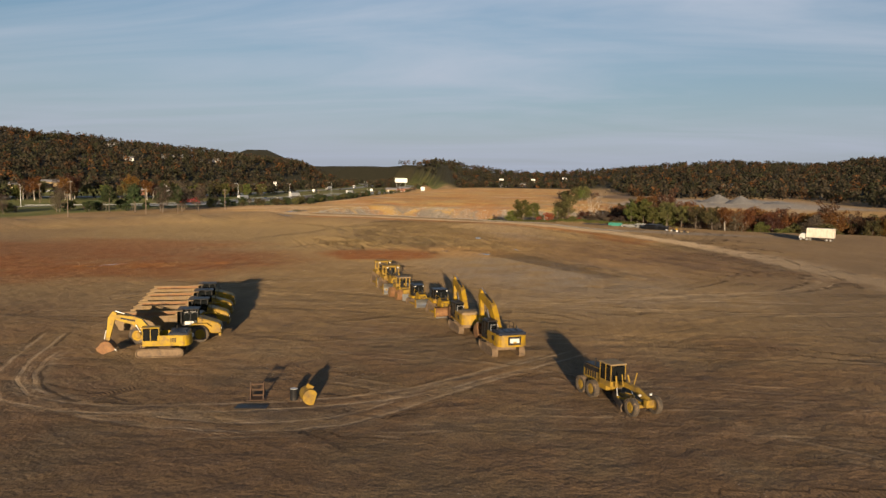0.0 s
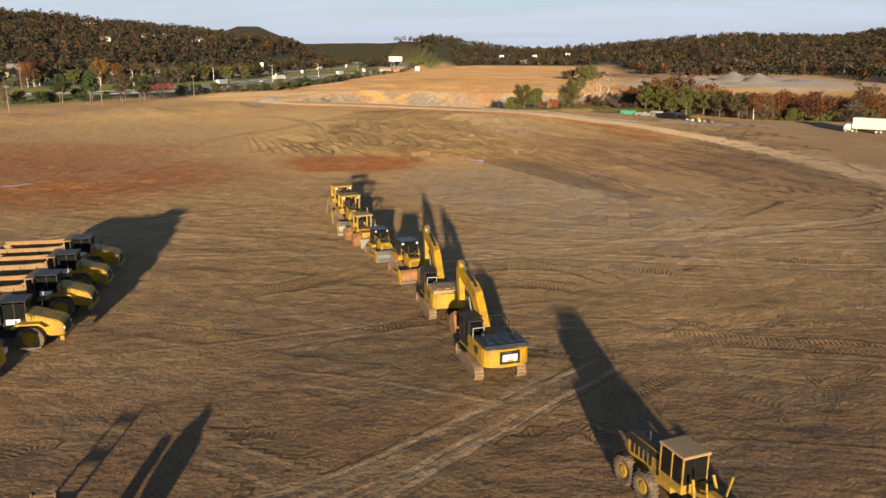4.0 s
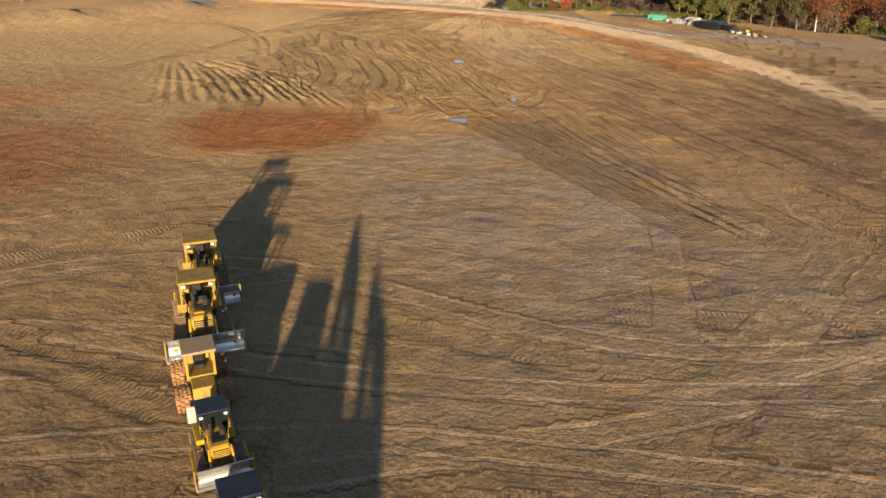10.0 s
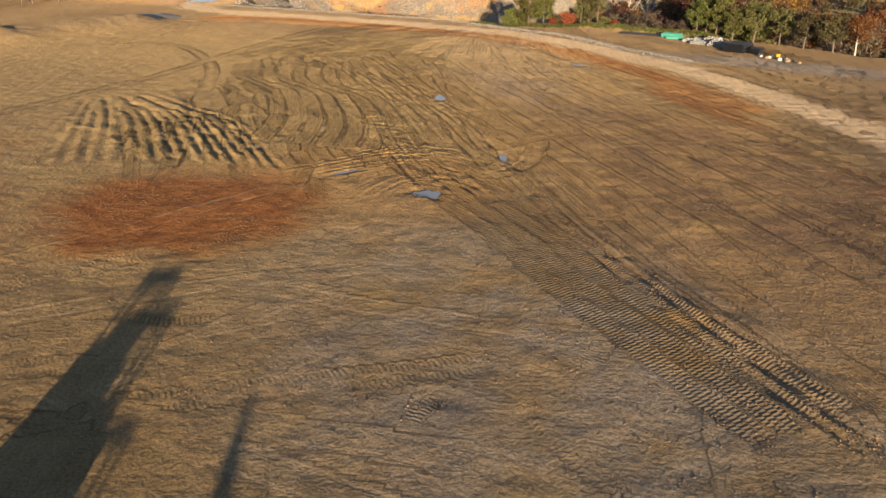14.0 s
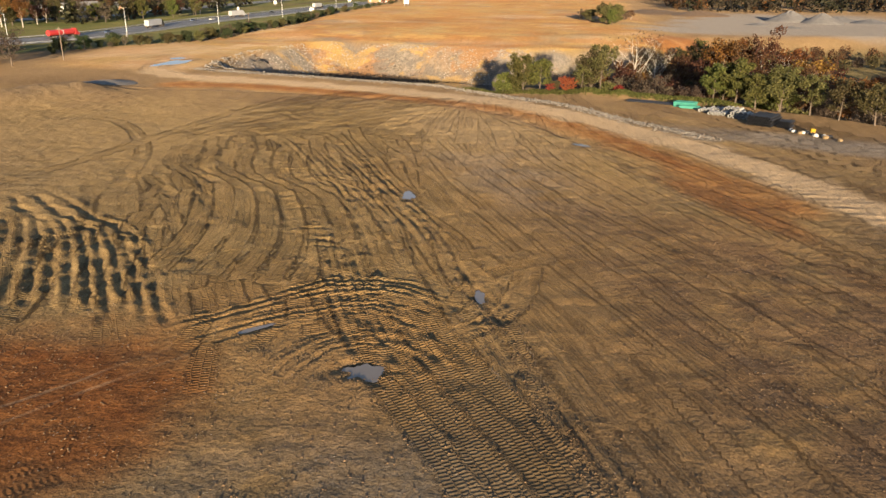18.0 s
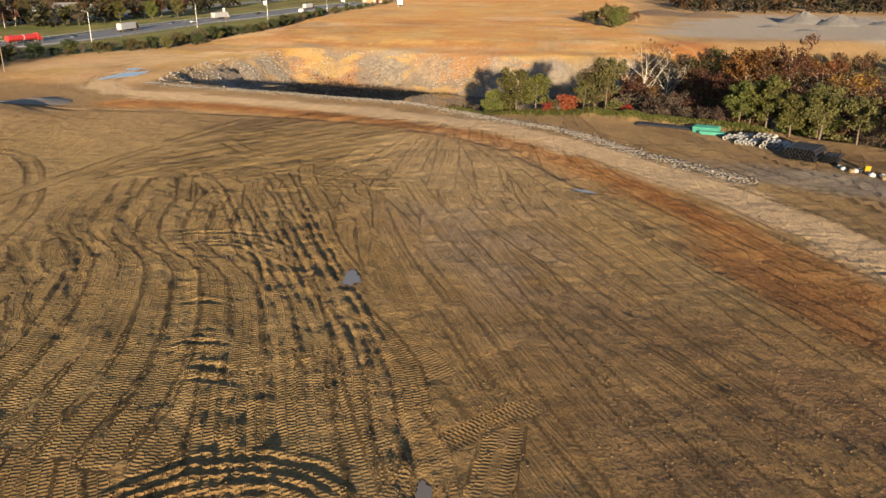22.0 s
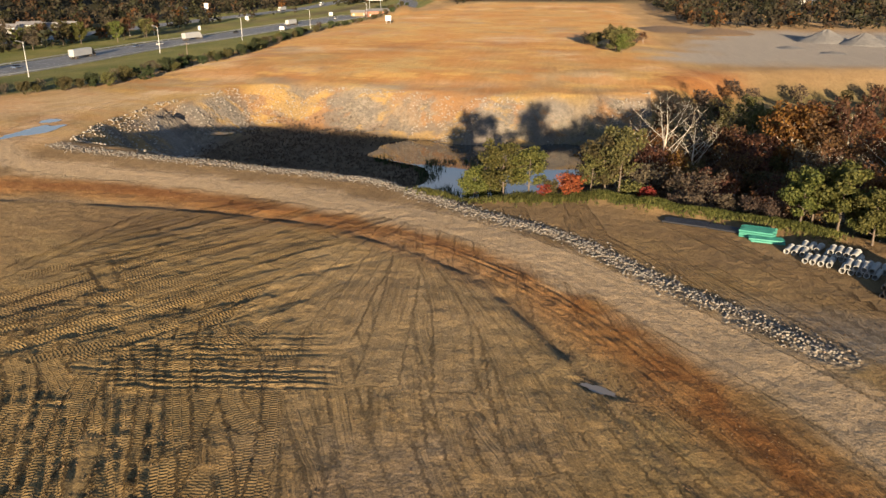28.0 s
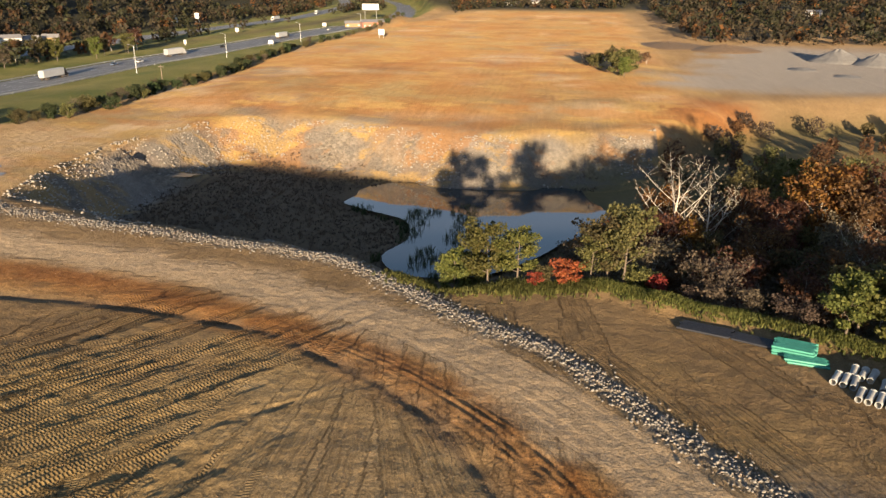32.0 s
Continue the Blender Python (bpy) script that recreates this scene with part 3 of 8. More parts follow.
for k in range(34):  # ragged lines of clods between the graded rows
    L = prng.uniform(46, 95)
    a = radians(-64 + prng.gauss(0, 0.8))
    xs, ys = -16 + 1.9 * k, min(278 - 1.35 * k, 255) + prng.uniform(-12, 6)
    pts = [(xs + math.cos(a) * L * f + 0.5 * math.sin(k + 5 * f), ys + math.sin(a) * L * f) for f in (0, 0.25, 0.5, 0.75, 1.0)]
    stamp(curve(pts, 6.0), 0.26, 0.09, 0.085, "dark", 0.5, 0.26, k, 0.0)
# red and brown rows beside the road's ditch
bundle([(-90, 306), (-66, 306), (-44, 303.5), (-30, 298.5), (-18, 292), (-8, 284.5), (0, 275), (8, 261), (16, 246), (24, 232)], 4, 0.9, 0.28, 0.09, 0.07, "orange", 0.4, 24)
bundle([(-12, 286), (-5, 280), (1, 273), (7, 264), (11, 256)], 5, 0.8, 0.30, 0.15, 0.12, "red", 0.6, 25)
bundle([(-3, 272), (2, 266), (6, 262)], 6, 0.8, 0.28, 0.12, 0.10, "red", 0.4, 26)
bundle([(-60, 318), (-30, 309), (-10, 296), (8, 277), (24, 255), (36, 232)], 5, 1.5, 0.4, 0.04, 0.03, "tan", 0.3, 27)
bundle([(-27, 316), (-22, 311), (-15, 304)], 3, 1.0, 0.35, 0.14, 0.10, "pale", 0.5, 28)
# marks on the parking ground
bundle([(-47.5, 69), (-45.6, 62), (-40.4, 53.5), (-30.5, 48.6), (-20.5, 47.7), (-13, 50.6), (-8.4, 57), (-2.6, 65.5), (6, 78)], 2, 2.4, 0.4, 0.03, 0.03, "pale", 0.8, 30)
bundle([(-52, 75), (-44, 56), (-35, 50), (-22, 52), (-10, 58), (0, 70)], 2, 2.6, 0.4, 0.03, 0.02, "pale", 0.5, 31)
bundle([(54, 168), (54, 152), (50, 139), (42, 129.5), (24, 118), (7, 108)], 3, 2.2, 0.5, 0.03, 0.03, "pale", 0.7, 32)
bundle([(-30, 104), (-24, 101), (-20, 95), (-22, 88)], 3, 1.4, 0.35, 0.07, 0.05, "dark", 0.3, 35)
bundle([(-40, 152), (-34, 151), (-27, 153)], 4, 1.1, 0.35, 0.10, 0.09, None, 0.3, 36)
for k in range(9):  # ripped clay in the red corner
    bundle([(-90 + 3 * k, 120 + 1.5 * k), (-86 + 3 * k, 128 + 1.5 * k), (-80 + 3 * k, 135 + k)], 1, 1.0, 0.5, 0.3, 0.25, "dark", 0.4, 60 + k)
# soils
wob = fbm(GX, GY, 14, 111, 4)
wob2 = fbm(GX, GY, 5, 121, 4)


def blob(cx, cy, rx, ry, turn, soft=0.35):
    c, s = math.cos(radians(turn)), math.sin(radians(turn))
    u, v = ((GX - cx) * c + (GY - cy) * s) / rx, ((GY - cy) * c - (GX - cx) * s) / ry
    return 1 - smooth(1 - soft, 1 + soft, np.hypot(u, v) + 0.22 * wob + 0.12 * wob2)


def lay(zone, value):
    ZONE[zone] = np.maximum(ZONE[zone], np.clip(value, 0, 1))


lay("red", blob(-37.5, 166.5, 12.5, 11, -20, 0.3))
lay("red", blob(-88, 138, 36, 30, 20) * (0.85 + 0.3 * wob2))
lay("dark", 0.15 * blob(-90, 136, 34, 26, 20) * np.clip(0.6 + 0.6 * wob2, 0, 1))
lay("red", 0.8 * blob(-120, 150, 50, 26, 30))
lay("red", 0.4 * blob(30, 180, 15, 46, 27, 0.6) * np.clip(0.6 + 0.8 * wob2, 0, 1))
lay("red", 0.7 * blob(20.5, 226, 3.2, 16, 27, 0.4))
lay("orange", 0.25 * blob(8, 196, 18, 50, 25, 0.6))
lay("orange", 0.35 * blob(-20, 178, 16, 12, 0, 0.6))
lay("tan", 0.45 * blob(-20, 160, 30, 10, 0, 0.6))
lay("tan", 0.85 * blob(-35, 228, 70, 66, 0, 0.4))
lay("tan", 0.7 * blob(-90, 230, 60, 60, 0, 0.5))
lay("grey", 0.55 * blob(2, 142, 26, 17, 120, 0.6) * np.clip(0.7 + 0.7 * wob2, 0, 1))
lay("grey", 0.25 * blob(12, 112, 26, 13, 20, 0.6) * np.clip(0.6 + 0.7 * wob2, 0, 1))
lay("grey", 0.5 * blob(-6, 232, 9, 22, 22, 0.7) * np.clip(0.6 + 0.8 * wob2, 0, 1))
lay("grey", 0.7 * blob(48, 263, 26, 6, -25, 0.5))
lay("dark", 0.75 * blob(-16.8, 52.4, 6.6, 2.6, 10, 0.3))
lay("dark", 0.5 * blob(-30, 78, 12, 8, 20, 0.6) * np.clip(0.4 + wob2, 0, 1))
# Darker brown soil near and right; lens vignetting is put into the colour.
lay("dark", 0.5 * (1 - smooth(50, 90, GY + 14 * wob)))
lay("dark", 0.6 * blob(26, 176, 14, 52, 27, 0.6) * np.clip(0.75 + 0.5 * wob2, 0, 1))
lay("dark", 0.5 * smooth(14, 48, GX + 8 * wob) * (1 - smooth(165, 225, GY)))
lay("pale", 0.3 * blob(-15, 266, 14, 24, 20, 0.6))
lay("dark", 0.35 * smooth(48, 62, GX - 0.9 * np.maximum(0, 215 - GY) + 6 * wob) * smooth(150, 170, GY) * (1 - smooth(255, 290, GY)))
# West corner darkened to put the vignetting into the ground colour.
lay("dark", 0.3 * smooth(-30, -65, GX + 8 * wob) * (1 - smooth(95, 125, GY)))
lay("dark", 0.25 * smooth(-46, -70, GX + 8 * wob) * smooth(120, 150, GY) * (1 - smooth(225, 270, GY)))
lay("red", 0.3 * (1 - smooth(55, 95, GY + 10 * wob)) * np.clip(0.6 + wob2, 0, 1))
lay("tan", 0.25 * smooth(78, 104, GY + 8 * wob) * (1 - smooth(150, 175, GY)))
road_d, _ = line_distance(GX, GY, HAUL_ROAD)
lay("pale", 0.9 * (1 - smooth(2.6, 6.6, road_d + 1.5 * wob2 + 0.8 * wob)))
ditch_d, ditch_s = line_distance(GX, GY, DITCH)
lay("dark", 0.5 * (1 - smooth(0.1, 1.0, ditch_d + 1.0 * wob2)))
red_d, _ = line_distance(GX, GY, curve([(-95, 309), (-77, 310), (-57, 307.5), (-37, 301), (-20, 293.5), (-5, 282.5), (1.2, 275), (6.2, 268), (12, 257), (19, 243), (28, 224)], 6.0))
lay("red", 0.75 * (1 - smooth(0.8, 3.4, red_d + 1.4 * wob2 + 0.8 * wob)) * np.clip(0.75 + 0.8 * wob2, 0, 1))
lay("orange", 0.8 * (1 - smooth(2.0, 7.5, red_d + 1.6 * wob2)))
berm_d, _ = line_distance(GX, GY, BERM)
lay("rock", 0.9 * (1 - smooth(1.0, 2.4, berm_d + 0.5 * wob2)))
pit_d = inside_distance(GX, GY, PIT)
far_plain = smooth(400, 418, GY) * smooth(-158, -140, GX + 8 * wob - 0.11 * np.maximum(0, GY - 800)) * (1 - smooth(28, 52, GX - 0.03 * (GY - 430) + 10 * wob))
far_plain = far_plain * (1 - smooth(1150, 1350, GY)) * (1 - smooth(-0.5, 1.0, -(GX + 170)))
west_apron = smooth(-165, -140, GX + 8 * wob) * (1 - smooth(-112, -100, GX)) * smooth(330, 345, GY) * (1 - smooth(430, 470, GY))
lay("orange", 0.62 * np.maximum(far_plain, west_apron) * np.clip(0.4 + 0.9 * wob + 0.9 * fbm(GX, GY * 1.6, 60, 131, 3), 0.0, 1))
lay("tan", 1.0 * np.maximum(far_plain, west_apron) * np.clip(0.9 + 0.5 * fbm(GX, GY * 2.2, 45, 141, 3), 0, 1))
lay("pale", 0.7 * west_apron * np.clip(0.5 + 0.8 * wob, 0, 1))
patchy = fbm(GX * 0.6, GY * 1.6, 26, 171, 4)
ZONE["plain"] = np.clip(np.maximum(far_plain, west_apron * 0.6), 0, 1)
lay("red", 0.5 * far_plain * smooth(0.25, 0.7, patchy))
lay("dark", 0.35 * far_plain * smooth(0.35, 0.8, fbm(GX * 0.8, GY * 1.1, 30, 181, 4)))
lay("grey", 0.6 * far_plain * smooth(0.45, 0.8, fbm(GX * 0.8, GY * 1.0, 34, 191, 4)))
lay("pale", 0.6 * far_plain * smooth(0.4, 0.8, fbm(GX * 0.8, GY * 1.2, 28, 201, 4)))
lay("red", 0.8 * blob(46, 470, 16, 26, -30, 0.4))
bank_wall = smooth(0.3, 3, pit_d) * (1 - smooth(14, 20, pit_d)) * (GX < 26)
ZONE["bank"] = np.clip(bank_wall, 0, 1)
ZONE["rutted"] = np.clip(np.maximum(blob(-24, 214, 9, 44, 24, 0.4), 0.8 * blob(-53, 196, 14, 26, 35, 0.5)) + 0.35 * blob(-45, 225, 30, 50, 10, 0.5), 0, 1)
for k in ("orange", "tan", "pale", "red"):
    ZONE[k] *= 1 - 0.75 * bank_wall * np.clip(0.6 + 0.9 * wob, 0, 1)
lay("rock", 0.85 * bank_wall * np.clip(0.55 + 0.9 * wob2, 0, 1))
lay("grey", 0.95 * bank_wall * smooth(-0.45, 0.2, fbm(GX, GY, 18, 211, 3) + 0.4 * (GX < -55)))
yard = smooth(60, 80, GX + 0.28 * (GY - 560) * -1 + 12 * wob + 20) * smooth(505, 530, GY + 6 * wob) * (1 - smooth(690, 740, GY + 20 * wob)) * (1 - smooth(190, 230, GX))
ZONE["orange"] *= 1 - yard
lay("grey", yard)
hollow = smooth(6, 14, pit_d) * smooth(-20, 5, GX + 0.1 * (GY - 380))
lay("dark", 0.4 * hollow)
lay("dark", 0.6 * smooth(15, 20, pit_d) * (GX < 5))
lay("dark", 0.6 * np.exp(-(line_distance(GX, GY, [(-190, 190), (-160, 225), (-128, 262), (-112, 290)])[0] / 11) ** 2))
mound_d, _ = line_distance(GX, GY, [(7, 318), (14, 313.5), (22, 310.5), (31, 306), (37, 302)])
lay("green", 1.0 * (1 - smooth(1.2, 2.6, mound_d + 0.8 * wob2)) * np.clip(0.7 + 0.8 * wob2, 0, 1))
near_d, near_s = line_distance(GX, GY, NEAR_LANES)
far_d, far_s = line_distance(GX, GY, FAR_LANES)
hedge_x = np.interp(GY, [100, 200, 300, 372, 404, 424, 455, 519, 597, 700, 950], [-240, -205, -190, -178, -160, -147, -143, -140, -151, -155, -153])
outside = np.maximum(smooth(0, 6, hedge_x - GX + 3 * wob), smooth(260, 330, GX))
outside = np.maximum(outside, smooth(1150, 1350, GY))
outside = np.maximum(outside, 1 - smooth(-420, -300, GY))
outside = np.maximum(outside, hollow * 0.5)
lay("green", outside)
for k in ("red", "orange", "tan", "pale", "grey", "dark", "rock"):
    ZONE[k] *= 1 - outside * 0.95
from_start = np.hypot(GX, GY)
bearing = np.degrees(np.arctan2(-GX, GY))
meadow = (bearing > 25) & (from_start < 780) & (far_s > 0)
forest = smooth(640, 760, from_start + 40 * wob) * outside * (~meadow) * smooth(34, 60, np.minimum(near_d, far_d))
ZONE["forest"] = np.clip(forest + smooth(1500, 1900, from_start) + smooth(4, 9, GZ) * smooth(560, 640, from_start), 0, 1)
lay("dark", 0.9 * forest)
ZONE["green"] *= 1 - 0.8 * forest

# puddle hollows
PUDDLES = [(-13.0, 174.6, 1.5, 1.2, 15), (-18.7, 220.8, 0.8, 2.0, 12), (-6.1, 189.8, 0.45, 1.7, 12), (-118.5, 354, 3.4, 9.0, -8), (-115, 306.8, 5.2, 1.6, 5), (-123, 366, 2.0, 3.0, 0), (-98, 397, 7.0, 2.2, 15), (-80.5, 134.1, 2.6, 0.5, 50), (-82, 131.3, 2.6, 0.5, 50), (-83.5, 128.6, 2.4, 0.5, 50), (-23.4, 180, 1.7, 0.35, 45), (4.0, 256, 1.8, 0.5, -30)]
LEVELS = []
for px, py, rx, ry, turn in PUDDLES:
    c, s = math.cos(radians(turn)), math.sin(radians(turn))
    e = np.hypot(((GX - px) * c + (GY - py) * s) / rx, ((GY - py) * c - (GX - px) * s) / ry) + 0.5 * fbm(GX, GY, 1.3, 161, 3)
    level = gz(px, py)
    LEVELS.append(level)
    hold = 1 - smooth(1.0, 1.9, e)
    GZ = GZ * (1 - hold) + (level - 0.07) * hold - 0.10 * (1 - smooth(0.6, 1.1, e))
    lay("dark", 0.4 * (1 - smooth(0.9, 1.5, e)))


def sheet(name, X, Y, Z, material):
    ny, nx = X.shape
    me = bpy.data.meshes.new(name)
    idx = np.arange(nx * ny).reshape(ny, nx)
    quads = np.stack([idx[:-1, :-1], idx[:-1, 1:], idx[1:, 1:], idx[1:, :-1]], -1).reshape(-1, 4)
    me.vertices.add(nx * ny)
    me.vertices.foreach_set("co", np.stack([X, Y, Z], -1).astype(np.float32).ravel())
    me.loops.add(quads.size)
    me.loops.foreach_set("vertex_index", quads.astype(np.int32).ravel())
    me.polygons.add(len(quads))
    me.polygons.foreach_set("loop_start", np.arange(0, quads.size, 4, dtype=np.int32))
    me.polygons.foreach_set("use_smooth", np.ones(len(quads), bool))
    me.update(calc_edges=True)
    me.materials.append(material)
    return new(name, me)


def ground_material():
    m, n, l, p = shader("site_soils")
    co = n.new("ShaderNodeTexCoord")

    def noise_node(scale, detail=6, rough=0.6, stretch=None, turn=0.0):
        t = n.new("ShaderNodeTexNoise")
        t.inputs["Scale"].default_value, t.inputs["Detail"].default_value, t.inputs["Roughness"].default_value = scale, detail, rough
        if stretch:
            mp = n.new("ShaderNodeMapping")
            mp.inputs["Rotation"].default_value, mp.inputs["Scale"].default_value = (0, 0, radians(turn)), stretch
            l.new(co.outputs["Object"], mp.inputs[0])
            l.new(mp.outputs[0], t.inputs["Vector"])
        else:
            l.new(co.outputs["Object"], t.inputs["Vector"])
        return t.outputs["Fac"]

    def math_node(op, a, b):
        t = n.new("ShaderNodeMath")
        t.operation = op
        for k, v in enumerate((a, b)):
            if isinstance(v, (int, float)):
                t.inputs[k].default_value = v
            else:
                l.new(v, t.inputs[k])
        return t.outputs[0]

    def mix(fac, a, b, kind="MIX"):
        t = n.new("ShaderNodeMixRGB")
        t.blend_type = kind
        for k, v in enumerate((fac, a, b)):
            if isinstance(v, tuple):
                t.inputs[k].default_value = (*v, 1)
            elif isinstance(v, (int, float)):
                t.inputs[k].default_value = v
            else:
                l.new(v, t.inputs[k])
        return t.outputs[0]

    def ramp(fac, lo, hi, a=(0, 0, 0), b=(1, 1, 1)):
        t = n.new("ShaderNodeValToRGB")
        t.color_ramp.elements[0].position, t.color_ramp.elements[1].position = lo, hi
        t.color_ramp.elements[0].color, t.color_ramp.elements[1].color = (*a, 1), (*b, 1)
        l.new(fac, t.inputs[0])
        return t.outputs[0]

    wide, mid, fine, grit = noise_node(0.035), noise_node(0.35, 8), noise_node(2.2, 7, 0.62), noise_node(6.0, 5, 0.65)
    swell, lump = noise_node(0.5, 4, 0.5), noise_node(2.6, 4, 0.55)
    rows = noise_node(1.0, 5, 0.6, (1.3, 0.05, 1.0), 26)
    rows2 = noise_node(1.0, 5, 0.6, (1.3, 0.06, 1.0), 30)
    rows3 = noise_node(1.0, 5, 0.6, (1.0, 0.03, 1.0), 84)
    rough = math_node("ADD", math_node("MULTIPLY", mid, 0.5), math_node("MULTIPLY", fine, 0.5))

    def zone(names):
        a = n.new("ShaderNodeAttribute")
        a.attribute_name = names
        s = n.new("ShaderNodeSeparateColor")
        l.new(a.outputs["Color"], s.inputs[0])
        return [s.outputs[0], s.outputs[1], s.outputs[2], a.outputs["Alpha"]]

    red, orange, pale, grey = zone("soil_a")
    dark, green, rock, tan = zone("soil_b")

    def ragged(w, spread=0.55):
        """Break a zone's soft edge by the grain of the ground."""
        t = math_node("ADD", w, math_node("MULTIPLY", math_node("SUBTRACT", rough, 0.5), math_node("MULTIPLY", math_node("MULTIPLY", w, math_node("SUBTRACT", 1.0, w)), 4 * spread * 2)))
        c = n.new("ShaderNodeClamp")
        l.new(t, c.inputs[0])
        return c.outputs[0]

    col = ramp(wide, 0.35, 0.65, (0.172, 0.113, 0.056), (0.235, 0.160, 0.084))
    col = mix(ragged(tan), col, ramp(mid, 0.3, 0.7, (0.265, 0.180, 0.074), (0.345, 0.245, 0.110)))
    col = mix(ragged(grey), col, ramp(fine, 0.3, 0.7, (0.165, 0.15, 0.138), (0.255, 0.235, 0.218)))
    col = mix(ragged(orange), col, ramp(mid, 0.3, 0.7, (0.275, 0.120, 0.034), (0.36, 0.19, 0.065)))
    col = mix(ragged(red), col, ramp(mid, 0.3, 0.7, (0.155, 0.055, 0.014), (0.250, 0.104, 0.030)))
    col = mix(ragged(pale), col, ramp(fine, 0.3, 0.7, (0.36, 0.265, 0.16), (0.46, 0.35, 0.23)))
    col = mix(ragged(dark), col, ramp(mid, 0.3, 0.7, (0.075, 0.058, 0.045), (0.13, 0.10, 0.075)))
    rubble = n.new("ShaderNodeTexVoronoi")
    rubble.inputs["Scale"].default_value = 1.25
    l.new(co.outputs["Object"], rubble.inputs["Vector"])
    stone_tone = n.new("ShaderNodeSeparateColor")
    l.new(rubble.outputs["Color"], stone_tone.inputs[0])
    col = mix(ragged(rock), col, mix(0.5, ramp(fine, 0.35, 0.65, (0.12, 0.10, 0.078), (0.27, 0.235, 0.195)), ramp(stone_tone.outputs[0], 0.0, 1.0, (0.07, 0.058, 0.045), (0.34, 0.30, 0.25))))
    col = mix(ragged(green), col, ramp(math_node("ADD", math_node("MULTIPLY", wide, 0.6), math_node("MULTIPLY", fine, 0.4)), 0.4, 0.62, (0.055, 0.072, 0.017), (0.14, 0.125, 0.048)))
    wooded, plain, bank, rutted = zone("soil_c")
    spread = noise_node(0.045, 10, 0.66, (0.9, 1.2, 1.0), 24)
    spread2 = noise_node(0.06, 10, 0.66, (0.7, 1.3, 1.0), -28)
    col = mix(math_node("MULTIPLY", plain, math_node("MULTIPLY", ramp(spread, 0.51, 0.56), 0.55)), col, (0.29, 0.135, 0.040))
    col = mix(math_node("MULTIPLY", plain, math_node("MULTIPLY", ramp(spread2, 0.54, 0.58), 0.7)), col, (0.36, 0.235, 0.080))
    strata = noise_node(0.11, 8, 0.65)
    col = mix(math_node("MULTIPLY", bank, math_node("MULTIPLY", ramp(strata, 0.50, 0.55), 0.75)), col, (0.15, 0.135, 0.12))
    col = mix(math_node("MULTIPLY", bank, math_node("MULTIPLY", ramp(spread2, 0.53, 0.58), 0.6)), col, (0.36, 0.235, 0.085))
    # Hill ground near black: colour holds down the low sun on facing slopes.
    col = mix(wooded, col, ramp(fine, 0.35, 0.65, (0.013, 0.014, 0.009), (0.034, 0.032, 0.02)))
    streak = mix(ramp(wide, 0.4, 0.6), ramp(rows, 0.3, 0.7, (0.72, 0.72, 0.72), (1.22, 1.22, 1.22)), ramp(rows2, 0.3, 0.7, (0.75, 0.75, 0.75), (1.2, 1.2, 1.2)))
    bare = math_node("SUBTRACT", 1.0, green)
    field = n.new("ShaderNodeClamp")
    l.new(math_node("ADD", math_node("ADD", tan, red), math_node("MULTIPLY", pale, 0.6)), field.inputs[0])
    field = field.outputs[0]
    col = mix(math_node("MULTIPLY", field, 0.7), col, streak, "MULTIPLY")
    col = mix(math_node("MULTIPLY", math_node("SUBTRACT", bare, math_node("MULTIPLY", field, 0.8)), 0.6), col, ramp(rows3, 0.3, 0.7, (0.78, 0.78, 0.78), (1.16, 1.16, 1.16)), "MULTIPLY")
    tread = n.new("ShaderNodeAttribute")
    tread.attribute_name = "tread"
    tsep = n.new("ShaderNodeSeparateColor")
    l.new(tread.outputs["Color"], tsep.inputs[0])
    along, present, across, kind = tsep.outputs[0], tsep.outputs[1], tsep.outputs[2], tread.outputs["Alpha"]
    comb = n.new("ShaderNodeCombineXYZ")
    l.new(math_node("MULTIPLY", across, 2.6), comb.inputs[0])
    l.new(math_node("MULTIPLY", along, 0.06), comb.inputs[1])
    l.new(math_node("MULTIPLY", kind, 40.0), comb.inputs[2])
    lt = n.new("ShaderNodeTexNoise")
    lt.inputs["Scale"].default_value, lt.inputs["Detail"].default_value, lt.inputs["Roughness"].default_value = 1.0, 4, 0.62
    l.new(comb.outputs[0], lt.inputs["Vector"])
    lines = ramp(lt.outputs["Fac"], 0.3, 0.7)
    half = math_node("MULTIPLY", math_node("ADD", math_node("ABSOLUTE", across, 0.0), math_node("MULTIPLY", math_node("SUBTRACT", fine, 0.5), 0.2)), 0.5)

    def band(a, b, edge=0.04):
        return math_node("MULTIPLY", ramp(half, a - edge, a), ramp(half, b, b + edge, (1, 1, 1), (0, 0, 0)))

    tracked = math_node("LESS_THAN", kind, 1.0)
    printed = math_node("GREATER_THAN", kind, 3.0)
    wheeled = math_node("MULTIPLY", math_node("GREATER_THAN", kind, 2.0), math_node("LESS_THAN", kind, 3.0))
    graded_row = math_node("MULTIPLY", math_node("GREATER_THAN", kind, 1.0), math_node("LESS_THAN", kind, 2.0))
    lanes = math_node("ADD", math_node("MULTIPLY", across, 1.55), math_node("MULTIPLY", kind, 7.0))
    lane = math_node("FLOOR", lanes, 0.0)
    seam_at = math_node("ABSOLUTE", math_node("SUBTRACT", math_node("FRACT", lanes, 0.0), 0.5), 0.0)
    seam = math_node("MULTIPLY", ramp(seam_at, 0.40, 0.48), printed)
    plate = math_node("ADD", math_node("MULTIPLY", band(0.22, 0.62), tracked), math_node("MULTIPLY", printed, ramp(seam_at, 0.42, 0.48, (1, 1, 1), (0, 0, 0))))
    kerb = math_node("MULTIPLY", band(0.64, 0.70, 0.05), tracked)
